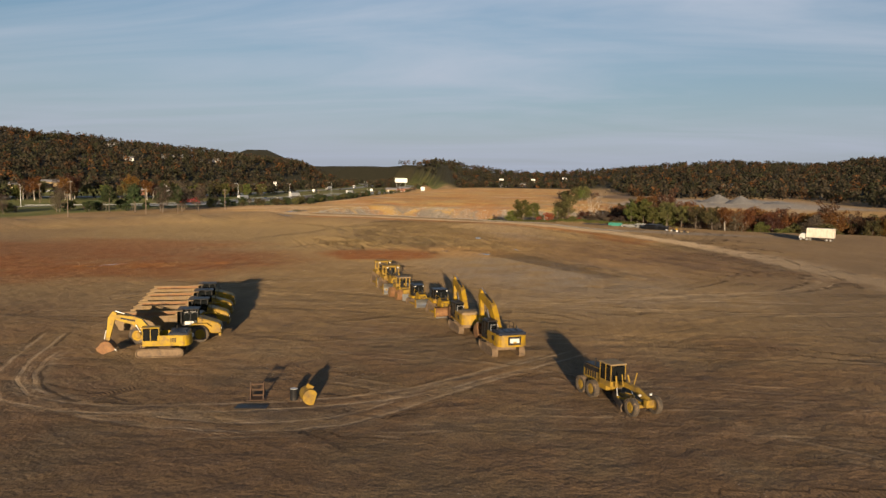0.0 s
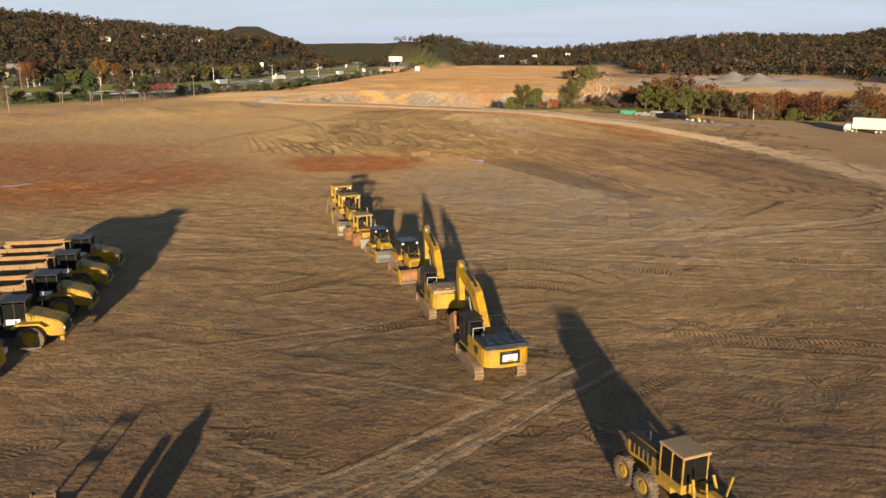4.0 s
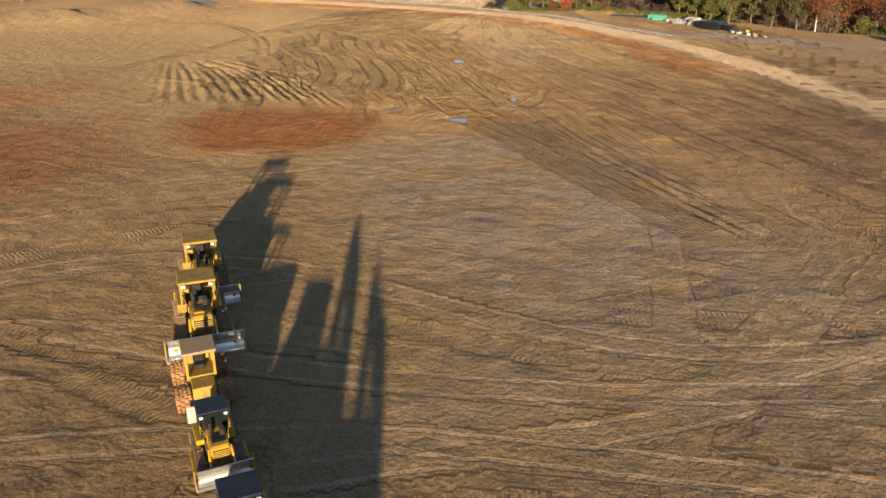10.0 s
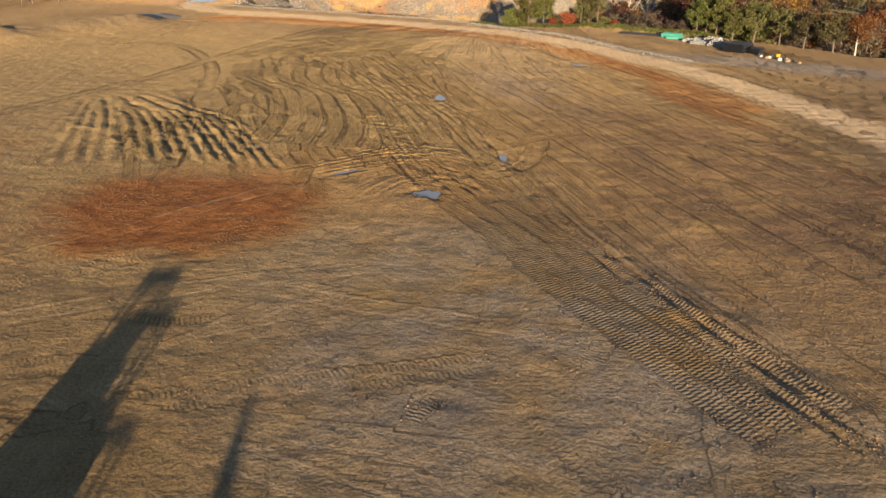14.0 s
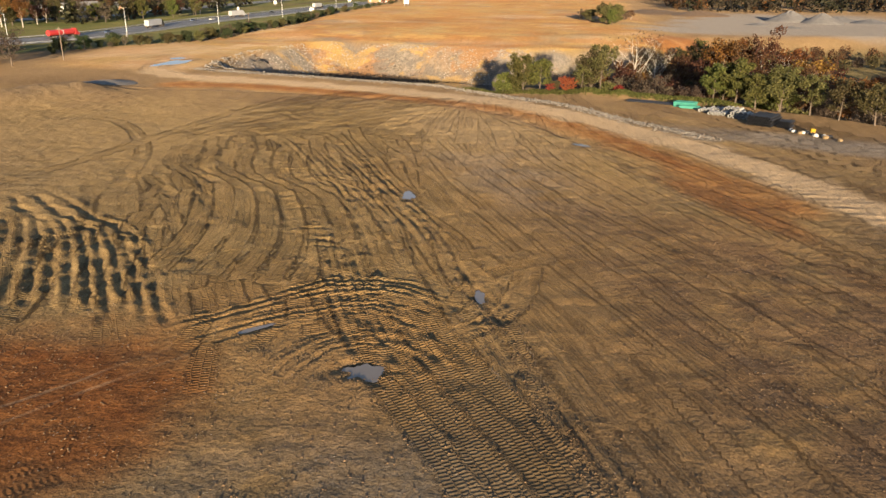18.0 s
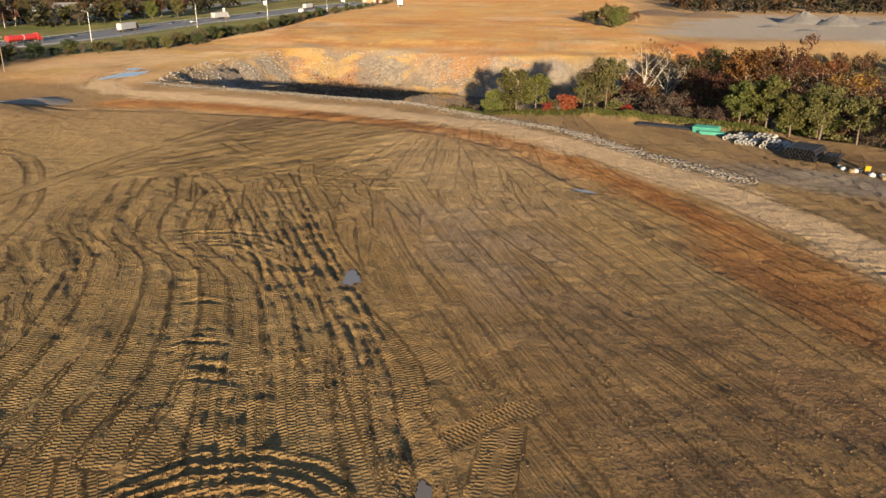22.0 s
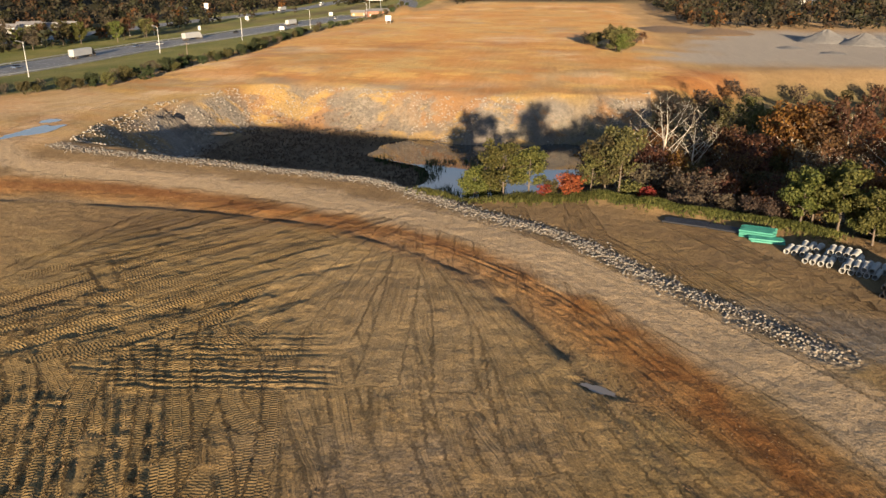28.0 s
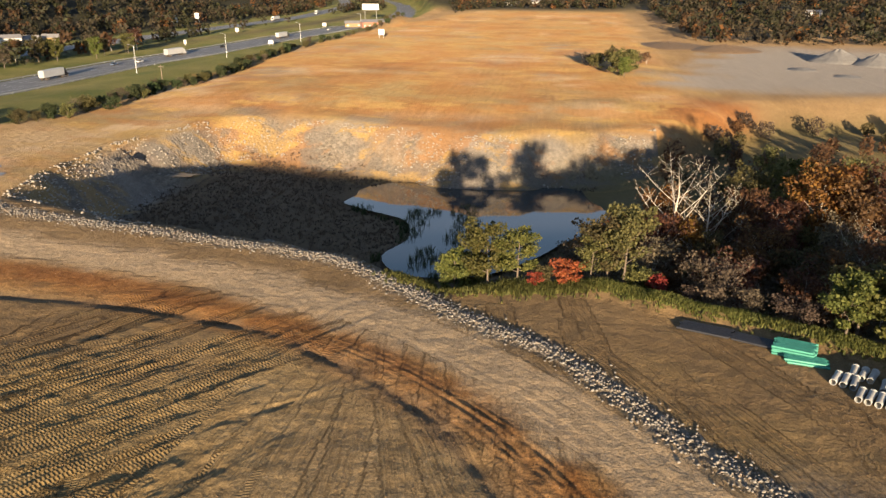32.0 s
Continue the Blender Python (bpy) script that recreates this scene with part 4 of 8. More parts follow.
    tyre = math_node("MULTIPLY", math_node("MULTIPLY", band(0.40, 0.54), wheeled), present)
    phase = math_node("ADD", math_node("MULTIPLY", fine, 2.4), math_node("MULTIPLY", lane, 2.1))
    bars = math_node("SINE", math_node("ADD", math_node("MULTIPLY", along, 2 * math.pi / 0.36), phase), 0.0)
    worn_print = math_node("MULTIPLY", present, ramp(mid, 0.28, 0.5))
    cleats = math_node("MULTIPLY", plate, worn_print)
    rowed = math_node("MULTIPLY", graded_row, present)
    # Low rows and cleat grooves: their shade is put into the colour too.
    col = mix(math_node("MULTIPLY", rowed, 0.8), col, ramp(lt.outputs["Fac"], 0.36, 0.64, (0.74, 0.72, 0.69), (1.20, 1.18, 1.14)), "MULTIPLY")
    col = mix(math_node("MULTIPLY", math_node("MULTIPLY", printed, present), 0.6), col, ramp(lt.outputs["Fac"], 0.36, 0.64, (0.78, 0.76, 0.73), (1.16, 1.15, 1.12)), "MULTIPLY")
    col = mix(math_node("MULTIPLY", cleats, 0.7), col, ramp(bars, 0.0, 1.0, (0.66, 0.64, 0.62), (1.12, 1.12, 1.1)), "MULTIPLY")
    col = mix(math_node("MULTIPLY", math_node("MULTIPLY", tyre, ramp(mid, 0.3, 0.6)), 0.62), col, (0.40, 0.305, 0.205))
    col = mix(0.8, col, ramp(grit, 0.34, 0.66, (0.55, 0.54, 0.53), (1.4, 1.39, 1.36)), "MULTIPLY")
    pebble = n.new("ShaderNodeTexVoronoi")
    pebble.inputs["Scale"].default_value = 1.6
    l.new(co.outputs["Object"], pebble.inputs["Vector"])
    speck = math_node("MULTIPLY", math_node("LESS_THAN", pebble.outputs["Distance"], 0.10), math_node("MULTIPLY", bare, ramp(mid, 0.45, 0.7)))
    col = mix(math_node("MULTIPLY", speck, 0.7), col, (0.46, 0.41, 0.35))
    tone = n.new("ShaderNodeHueSaturation")
    tone.inputs["Saturation"].default_value, tone.inputs["Value"].default_value = 0.98, 0.88
    l.new(col, tone.inputs["Color"])
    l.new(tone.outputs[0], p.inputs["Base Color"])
    p.inputs["Roughness"].default_value = 0.95
    p.inputs["Diffuse Roughness"].default_value = 0.65
    p.inputs["Specular IOR Level"].default_value = 0.15
    h = math_node("ADD", math_node("MULTIPLY", swell, 0.30), math_node("MULTIPLY", lump, 0.11))
    h = math_node("ADD", h, math_node("MULTIPLY", grit, 0.055))
    h = math_node("ADD", h, math_node("MULTIPLY", math_node("MULTIPLY", math_node("ADD", rows, rows2), field), 0.05))
    h = math_node("ADD", h, math_node("MULTIPLY", rows3, 0.05))
    h = math_node("SUBTRACT", h, math_node("MULTIPLY", math_node("MULTIPLY", rubble.outputs["Distance"], rock), 0.4))
    h = math_node("ADD", h, math_node("MULTIPLY", math_node("MULTIPLY", bars, cleats), 0.07))
    h = math_node("ADD", h, math_node("MULTIPLY", math_node("MULTIPLY", seam, present), 0.09))
    h = math_node("ADD", h, math_node("MULTIPLY", math_node("MULTIPLY", kerb, present), 0.06))
    h = math_node("ADD", h, math_node("MULTIPLY", math_node("MULTIPLY", lines, rowed), math_node("ADD", 0.16, math_node("MULTIPLY", rutted, 0.10))))
    h = math_node("ADD", h, math_node("MULTIPLY", tyre, -0.03))
    h = math_node("ADD", h, math_node("MULTIPLY", speck, 0.05))
    b = n.new("ShaderNodeBump")
    b.inputs["Strength"].default_value, b.inputs["Distance"].default_value = 1.0, 1.0
    l.new(h, b.inputs["Height"])
    l.new(b.outputs[0], p.inputs["Normal"])
    return m


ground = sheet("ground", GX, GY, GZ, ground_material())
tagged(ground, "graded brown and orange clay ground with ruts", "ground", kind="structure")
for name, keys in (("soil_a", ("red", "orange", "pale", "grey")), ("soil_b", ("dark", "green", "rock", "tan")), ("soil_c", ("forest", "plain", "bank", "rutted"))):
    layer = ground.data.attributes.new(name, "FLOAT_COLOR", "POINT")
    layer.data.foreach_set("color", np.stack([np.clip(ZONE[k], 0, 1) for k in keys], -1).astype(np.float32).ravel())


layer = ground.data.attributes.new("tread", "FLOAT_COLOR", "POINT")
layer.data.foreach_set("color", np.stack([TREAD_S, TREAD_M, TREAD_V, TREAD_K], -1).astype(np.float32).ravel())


# ---- mesh helpers ----
def mesh(name, verts, faces, material, smooth_faces=False):
    me = bpy.data.meshes.new(name)
    me.from_pydata([tuple(v) for v in verts], [], faces)
    me.materials.append(material)
    if smooth_faces:
        me.polygons.foreach_set("use_smooth", [True] * len(me.polygons))
    me.update()
    return me


def link(ob, parent, label=""):
    ob.parent = parent
    return tagged(ob, label)


def part(name, bm, material, parent, label="", at=None):
    """One mesh object under a thing or a part."""
    me = bpy.data.meshes.new(name)
    bmesh.ops.remove_doubles(bm, verts=bm.verts, dist=0.0008)
    bmesh.ops.recalc_face_normals(bm, faces=bm.faces)
    bm.to_mesh(me)
    bm.free()
    me.materials.append(material)
    ob = new(name, me)
    if at is not None:
        ob.matrix_basis = at
    return link(ob, parent, label)


def thing(name, label, category, m, group="", kind=""):
    ob = new(name)
    ob.empty_display_size = 0.3
    ob.matrix_basis = m
    return tagged(ob, label, category, group, kind)


def box(bm, x0, x1, y0, y1, z0, z1, bevel=0.0, m=None):
    r = bmesh.ops.create_cube(bm, size=1.0)
    vs = r["verts"]
    bmesh.ops.transform(bm, verts=vs, matrix=Matrix.Translation(((x0 + x1) / 2, (y0 + y1) / 2, (z0 + z1) / 2)) @ Matrix.Diagonal((x1 - x0, y1 - y0, z1 - z0, 1)))
    if bevel:
        es = list({e for v in vs for e in v.link_edges})
        out = bmesh.ops.bevel(bm, geom=es, offset=bevel, segments=1, affect="EDGES")
        vs = list({v for f in out["faces"] for v in f.verts} | {v for v in vs if v.is_valid})
    if m is not None:
        bmesh.ops.transform(bm, verts=[v for v in vs if v.is_valid], matrix=m)
    return bm


def prism(bm, pts, x0, x1, bevel=0.0, m=None):
    """A side outline (y, z) given width from x0 to x1."""
    a = [bm.verts.new((x0, y, z)) for y, z in pts]
    b = [bm.verts.new((x1, y, z)) for y, z in pts]
    fs = [bm.faces.new(a[::-1]), bm.faces.new(b)]
    for k in range(len(pts)):
        fs.append(bm.faces.new((a[k], a[(k + 1) % len(pts)], b[(k + 1) % len(pts)], b[k])))
    vs = a + b
    if bevel:
        es = list({e for f in fs[:2] for e in f.edges})
        out = bmesh.ops.bevel(bm, geom=es, offset=bevel, segments=1, affect="EDGES")
        vs = list({v for f in out["faces"] for v in f.verts} | {v for v in vs if v.is_valid})
    if m is not None:
        bmesh.ops.transform(bm, verts=[v for v in vs if v.is_valid], matrix=m)
    return bm


def rod(bm, a, b, r0, r1=None, sides=10):
    """A round bar from a to b."""
    a, b = Vector(a), Vector(b)
    r1 = r0 if r1 is None else r1
    m = Matrix.Translation((a + b) / 2) @ (b - a).to_track_quat("Z", "Y").to_matrix().to_4x4()
    bmesh.ops.create_cone(bm, cap_ends=True, segments=sides, radius1=r0, radius2=r1, depth=(b - a).length, matrix=m)
    return bm


def pipe(bm, a, b, r, t, sides=16):
    """An open tube from a to b with wall thickness t."""
    a, b = Vector(a), Vector(b)
    q = (b - a).to_track_quat("Z", "Y").to_matrix()
    rings = []
    for p, rr in ((a, r), (b, r), (b, r - t), (a, r - t)):
        rings.append([bm.verts.new(p + q @ Vector((rr * math.cos(2 * math.pi * k / sides), rr * math.sin(2 * math.pi * k / sides), 0))) for k in range(sides)])
    for i in range(4):
        u, v = rings[i], rings[(i + 1) % 4]
        for k in range(sides):
            bm.faces.new((u[k], u[(k + 1) % sides], v[(k + 1) % sides], v[k]))
    return bm


def B():
    return bmesh.new()


# ---- water ----
def water_material(name, tint, rough):
    m, n, l, p = shader(name)
    p.inputs["Base Color"].default_value = (*tint, 1)
    p.inputs["Roughness"].default_value, p.inputs["IOR"].default_value = rough, 1.33
    p.inputs["Specular IOR Level"].default_value = 0.9
    co, t, b = n.new("ShaderNodeTexCoord"), n.new("ShaderNodeTexNoise"), n.new("ShaderNodeBump")
    t.inputs["Scale"].default_value = 1.5
    b.inputs["Strength"].default_value, b.inputs["Distance"].default_value = 0.03, 0.03
    l.new(co.outputs["Object"], t.inputs["Vector"])
    l.new(t.outputs["Fac"], b.inputs["Height"])
    l.new(b.outputs[0], p.inputs["Normal"])
    return m


pond_water = water_material("pond_water", (0.03, 0.04, 0.045), 0.04)
puddle_water = water_material("muddy_water", (0.24, 0.20, 0.16), 0.05)


def water(name, outline, z, material, label):
    me = mesh(name, [(x, y, z) for x, y in outline], [tuple(range(len(outline)))], material)
    return tagged(new(name, me), label, "water", kind="structure")


POND = curve([(-55, 392), (-50, 404), (-38, 414), (-26, 419), (-8, 416), (10, 408), (22, 398), (16, 384), (4, 372), (-4, 358), (-14, 347), (-27, 346), (-33, 355), (-30, 366), (-33, 378), (-42, 384), (-55, 392)], 2.5)[:-1]
water("water", POND, -11.25, pond_water, "still dark pond water at the foot of the rocky bank")
for k, (px, py, rx, ry, turn) in enumerate(PUDDLES):
    c, s = math.cos(radians(turn)), math.sin(radians(turn))
    pts = []
    for j in range(40):
        a = 2 * math.pi * j / 40
        q = 1.0 + 0.45 * noise.noise((math.cos(a) * 1.6 + k * 5, math.sin(a) * 1.6, 3.0)) + 0.25 * noise.noise((math.cos(a) * 5, math.sin(a) * 5, k))
        u, v = rx * q * math.cos(a), ry * q * math.sin(a)
        pts.append((px + u * c - v * s, py + u * s + v * c))
    water("puddle", pts, LEVELS[k] - 0.05, puddle_water, "shallow muddy rain puddle in the clay")


# ---- trees ----
def tube(verts, faces, path, radii, sides=6):
    base, rings = len(verts), []
    for k, p in enumerate(path):
        a = Vector(path[min(k + 1, len(path) - 1)]) - Vector(path[max(k - 1, 0)])
        q = a.to_track_quat("Z", "Y").to_matrix()
        for j in range(sides):
            t = 2 * math.pi * j / sides
            verts.append(Vector(p) + q @ Vector((math.cos(t) * radii[k], math.sin(t) * radii[k], 0)))
    for k in range(len(path) - 1):
        for j in range(sides):
            u, v = base + k * sides + j, base + k * sides + (j + 1) % sides
            faces.append((u, v, v + sides, u + sides))


def leaf_quads(centres, size, rng):
    """Bent leaf clumps at the centres: two triangles folded along the middle."""
    n = len(centres)
    a = rng.normal(size=(n, 3))
    a /= np.linalg.norm(a, axis=1)[:, None]
    b = np.cross(a, rng.normal(size=(n, 3)))
    b /= np.linalg.norm(b, axis=1)[:, None]
    c = np.cross(a, b)
    s = (size * rng.uniform(0.6, 1.35, n))[:, None]
    v = np.stack([centres - a * s, centres + b * s * 0.6 + c * s * 0.22, centres + a * s, centres - b * s * 0.6 + c * s * 0.22], 1).reshape(-1, 3)
    f = np.arange(4 * n).reshape(n, 4)
    return v, f


def quads_mesh(name, v, f, material):
    me = bpy.data.meshes.new(name)
    me.vertices.add(len(v))
    me.vertices.foreach_set("co", v.astype(np.float32).ravel())
    k = f.shape[1]
    me.loops.add(f.size)
    me.loops.foreach_set("vertex_index", f.astype(np.int32).ravel())
    me.polygons.add(len(f))
    me.polygons.foreach_set("loop_start", np.arange(0, f.size, k, dtype=np.int32))
    me.update(calc_edges=True)
    me.materials.append(material)
    return me


def tree_meshes(seed, height, spread, trunk_r, leaves, leaf_size, material, barkmat, low=0.3, bare=0.0, upright=0.5):
    """Trunk with limbs and twigs, and a crown of clumps round the limb ends."""
    rr, rng = random.Random(seed), np.random.default_rng(seed)
    verts, faces, tips = [], [], []
    lean = (rr.uniform(-0.06, 0.06), rr.uniform(-0.06, 0.06))
    spine = [Vector((lean[0] * height * t + rr.uniform(-0.02, 0.02) * height * t, lean[1] * height * t + rr.uniform(-0.02, 0.02) * height * t, height * 0.88 * t - 0.4 * (t == 0))) for t in (0, 0.2, 0.4, 0.6, 0.8, 1.0)]
    tube(verts, faces, spine, [trunk_r * f for f in (1.25, 0.9, 0.7, 0.5, 0.3, 0.1)], 7)
    for k in range(13 if bare < 0.5 else 18):
        t = low + (0.95 - low) * (k + rr.random()) / (13 if bare < 0.5 else 18)
        i = min(int(t * 5), 4)
        p = spine[i].lerp(spine[i + 1], t * 5 - i)
        az = k * 2.4 + rr.uniform(-0.5, 0.5)
        L = spread * (1.05 - 0.65 * abs(t - 0.5) * 1.3) * rr.uniform(0.75, 1.1)
        up = upright * L * rr.uniform(0.6, 1.4)
        q = [p, p + Vector((math.cos(az) * L * 0.5, math.sin(az) * L * 0.5, up * 0.45)), p + Vector((math.cos(az) * L, math.sin(az) * L, up))]
        r = trunk_r * 0.42 * (1.1 - t)
        tube(verts, faces, q, [r, r * 0.6, r * 0.15], 5)
        tips += [(q[1], L * 0.32), (q[2], L * 0.36), (q[1].lerp(q[2], 0.5), L * 0.36)]
        for s in range(2 if bare < 0.5 else 5):
            u = rr.uniform(0.35, 0.95)
            a = q[0].lerp(q[2], u)
            d = Vector((rr.uniform(-1, 1), rr.uniform(-1, 1), rr.uniform(0.2, 1))) * L * 0.35
            tube(verts, faces, [a, a + d * 0.5, a + d], [r * 0.4, r * 0.25, r * 0.08], 4)
            tips.append((a + d, L * 0.26))
    tips.append((spine[5], spread * 0.4))
    trunk = mesh("trunk", verts, faces, barkmat, True)
    w = np.array([s for _, s in tips]) ** 2
    pick = rng.choice(len(tips), size=leaves, p=w / w.sum())
    c = np.array([tuple(p) for p, _ in tips])[pick]
    d = rng.normal(size=(leaves, 3))
    d /= np.linalg.norm(d, axis=1)[:, None]
    c = c + d * (np.array([s for _, s in tips])[pick] * rng.uniform(0.5, 1.15, leaves))[:, None] * np.array([1, 1, 0.75])
    c[:, 2] = np.maximum(c[:, 2], 0.25)
    v, f = leaf_quads(c, leaf_size, rng)
    return trunk, quads_mesh("crown", v, f, material)


KINDS = {}


def kind_of_tree(key, label, variants, **kw):
    KINDS[key] = (label, [tree_meshes(k, **kw) for k in variants])


kind_of_tree("green", "leafy green broadleaf tree with a rounded crown", (11, 12, 13), height=10, spread=3.6, trunk_r=0.17, leaves=3770, leaf_size=0.258, material=LEAF["green"], barkmat=bark, low=0.15)
kind_of_tree("olive", "olive-green autumn tree with a thinning crown", (21, 22, 23, 24), height=11, spread=3.4, trunk_r=0.17, leaves=2610, leaf_size=0.243, material=LEAF["olive"], barkmat=bark, low=0.2, upright=0.7)
kind_of_tree("orange", "tall tree with orange autumn leaves", (31, 32, 33), height=14, spread=4.4, trunk_r=0.24, leaves=2900, leaf_size=0.274, material=LEAF["orange"], barkmat=bark_pale, low=0.3, upright=0.8)
kind_of_tree("rust", "russet autumn tree with pale limbs", (41, 42, 43), height=13, spread=4.2, trunk_r=0.22, leaves=2175, leaf_size=0.258, material=LEAF["rust"], barkmat=bark_pale, low=0.25, upright=0.9)
kind_of_tree("brown", "half-bare tree with brown leaves", (51, 52, 53), height=11, spread=3.6, trunk_r=0.17, leaves=1305, leaf_size=0.228, material=LEAF["brown"], barkmat=bark, low=0.12, upright=0.8, bare=0.6)
kind_of_tree("bare", "bare pale-limbed tree with few leaves", (61, 62), height=14, spread=5.0, trunk_r=0.26, leaves=232, leaf_size=0.19, material=LEAF["brown"], barkmat=bark_pale, low=0.2, upright=1.1, bare=1.0)
kind_of_tree("red", "small shrub with bright red leaves", (71, 72), height=3.6, spread=1.7, trunk_r=0.06, leaves=1160, leaf_size=0.167, material=LEAF["red"], barkmat=bark, low=0.1)
kind_of_tree("shrub", "rounded olive shrub at the roadside", (81, 82, 83), height=4.4, spread=2.5, trunk_r=0.09, leaves=1595, leaf_size=0.228, material=LEAF["olive"], barkmat=bark, low=0.06)
kind_of_tree("darkshrub", "dense dark green evergreen shrub", (91, 92), height=4.6, spread=2.3, trunk_r=0.1, leaves=1885, leaf_size=0.213, material=LEAF["dark"], barkmat=bark, low=0.05)
kind_of_tree("scrub", "twiggy brown undergrowth bush", (101, 102, 103), height=3.2, spread=1.8, trunk_r=0.05, leaves=609, leaf_size=0.167, material=LEAF["brown"], barkmat=bark, low=0.05, bare=0.6)
kind_of_tree("pine", "tall dark pine tree", (111, 112), height=14, spread=2.8, trunk_r=0.2, leaves=2320, leaf_size=0.274, material=LEAF["dark"], barkmat=bark, low=0.4, upright=0.2)


def tree(key, x, y, scale=1.0, seed=0, group="trees of the wood"):
    label, variants = KINDS[key]
    rr = random.Random(seed * 7919 + int(x * 13) + int(y * 17))
    trunk, crown = variants[rr.randrange(len(variants))]
    shrub = key in ("red", "shrub", "darkshrub", "scrub")
    m = pose(x, y, gz(x, y) - 0.1, 0, 0, rr.uniform(0, 360)) @ Matrix.Diagonal((scale * rr.uniform(0.85, 1.15), scale * rr.uniform(0.85, 1.15), scale * rr.uniform(0.85, 1.15), 1))
    t = thing("shrub" if shrub else "tree", label, "shrub" if shrub else "tree", m, group)
    link(new("trunk", trunk), t)
    link(new("crown", crown), t)
    return t


# single trees at the pond and the wood's edge
for k, (key, x, y, s) in enumerate([
        ("green", -14, 319, 0.72), ("green", -9, 317.5, 0.95), ("green", -5, 319, 0.85), ("green", -11.5, 321, 0.7), ("shrub", -18, 320, 0.5), ("shrub", -1.5, 318, 0.55),
        ("red", 1.8, 318.5, 1.1), ("red", -2.5, 317.2, 0.6), ("red", 14, 319, 0.8), ("red", 17, 318, 0.6), ("olive", 7.5, 321, 0.9), ("olive", 9.5, 320, 1.0), ("olive", 5, 320.5, 0.6), ("shrub", 12, 321, 0.8),
        ("bare", 20, 352, 1.5), ("bare", 25.5, 350, 1.4), ("bare", 23, 340, 0.7), ("rust", 31, 352, 1.2), ("rust", 35, 347, 1.15), ("orange", 44, 352, 1.3), ("orange", 49, 356, 1.4), ("rust", 50, 345, 1.35), ("rust", 53, 349, 1.35), ("orange", 62, 350, 1.1), ("rust", 66, 342, 1.1), ("bare", 57, 338, 1.0), ("bare", 47, 339, 0.9),
        ("green", 33.5, 305, 0.9), ("green", 38, 303.5, 0.95), ("green", 41.5, 300, 0.85), ("olive", 46, 298, 0.95), ("olive", 51, 294, 0.9), ("olive", 55, 289, 0.85), ("green", 47, 303, 0.9), ("olive", 60, 284, 0.9), ("orange", 64, 282, 0.6),
        ("scrub", 21, 316, 1.0), ("scrub", 25, 314, 1.1), ("scrub", 29, 311.5, 1.0), ("scrub", 18, 317, 0.9), ("scrub", 31, 309, 0.9), ("olive", 36, 372, 1.2), ("olive", 42, 376, 1.3), ("green", 50, 384, 1.1), ("olive", 58, 378, 1.1),
        ("shrub", 22, 545, 2.0), ("shrub", 26, 552, 2.1), ("olive", 20, 560, 0.9), ("olive", 28, 566, 0.9), ("shrub", 14, 568, 1.6), ("green", 24, 540, 0.75), ("scrub", 10, 580, 1.8), ("scrub", 34, 590, 1.8), ("rust", 38, 596, 0.5)]):
    tree(key, x, y, s, k)

# the wood in the hollow: close, mixed, browner to the middle
rr = random.Random(77)
placed, deep = [], []
for k in range(2600):
    x, y = rr.uniform(2, 215), rr.uniform(283, 500)
    edge = 323 - 0.62 * max(0, x - 12) if x < 70 else 287
    if y < edge + 2 or y > 470 + 0.1 * x or (x < 26 and y > 345 + 0.9 * x):
        continue
    if float(inside_distance(np.array([x]), np.array([y]), PIT)[0]) < 2 or math.hypot(x - 80, y - 241) < 16:
        continue
    gap = 3.7 if y < edge + 55 else 6.2
    if any((x - a) ** 2 + (y - b) ** 2 < gap * gap for a, b in placed):
        continue
    placed.append((x, y))
    depth = y - edge
    if depth > 44:
        if rr.random() < 0.55:
            deep.append((x, y))
        continue
    if depth < 9:
        key = rr.choice(["olive", "olive", "scrub", "brown", "shrub", "green"] if x > 34 else ["scrub", "scrub", "brown"])
    elif depth < 60:
        key = rr.choice(["rust", "rust", "orange", "brown", "brown", "olive"])
    else:
        key = rr.choice(["olive", "brown", "rust", "scrub", "shrub", "brown"])
    s = rr.uniform(0.75, 1.15) if depth < 80 else rr.uniform(0.45, 0.75)
    tree(key, x, y, s, 1000 + k)
    if len(placed) > 520:
        break

# shrubs between the site and the highway, pines by the gate, median trees
rr = random.Random(88)
hedge = curve([(-172, 372), (-157, 404), (-144, 424), (-140, 455), (-137, 519), (-148, 597), (-152, 700), (-148, 820), (-150, 950)], 4.0)
for k, (hx, hy) in enumerate(hedge[:70] + hedge[1:66:2] + hedge[70::2]):
    key = rr.choice(["shrub", "darkshrub", "darkshrub", "shrub", "scrub", "brown"])
    tree(key, hx + rr.uniform(-6, 1.5), hy + rr.uniform(-3, 3), rr.uniform(0.5, 1.05) * (0.45 if key == "brown" else 1.0), 2000 + k, "roadside shrubs")
for k, (x, y) in enumerate([(-168, 318), (-173, 325), (-178, 312), (-165, 330), (-182, 320), (-187, 326), (-160, 336), (-176, 334), (-190, 312), (-170, 342), (-195, 318), (-163, 322)]):
    tree("pine" if k % 3 else "brown", x, y, rr.uniform(0.8, 1.05), 2200 + k, "pines beside the highway")
for k in range(46):
    x, y = rr.uniform(-290, -185), 0
    y = 200 + (x + 290) * 1.25 + rr.uniform(-18, 18)
    tree(rr.choice(["darkshrub", "darkshrub", "shrub", "brown", "scrub"]), x, y, rr.uniform(0.6, 1.1), 2300 + k, "trees beside the site")
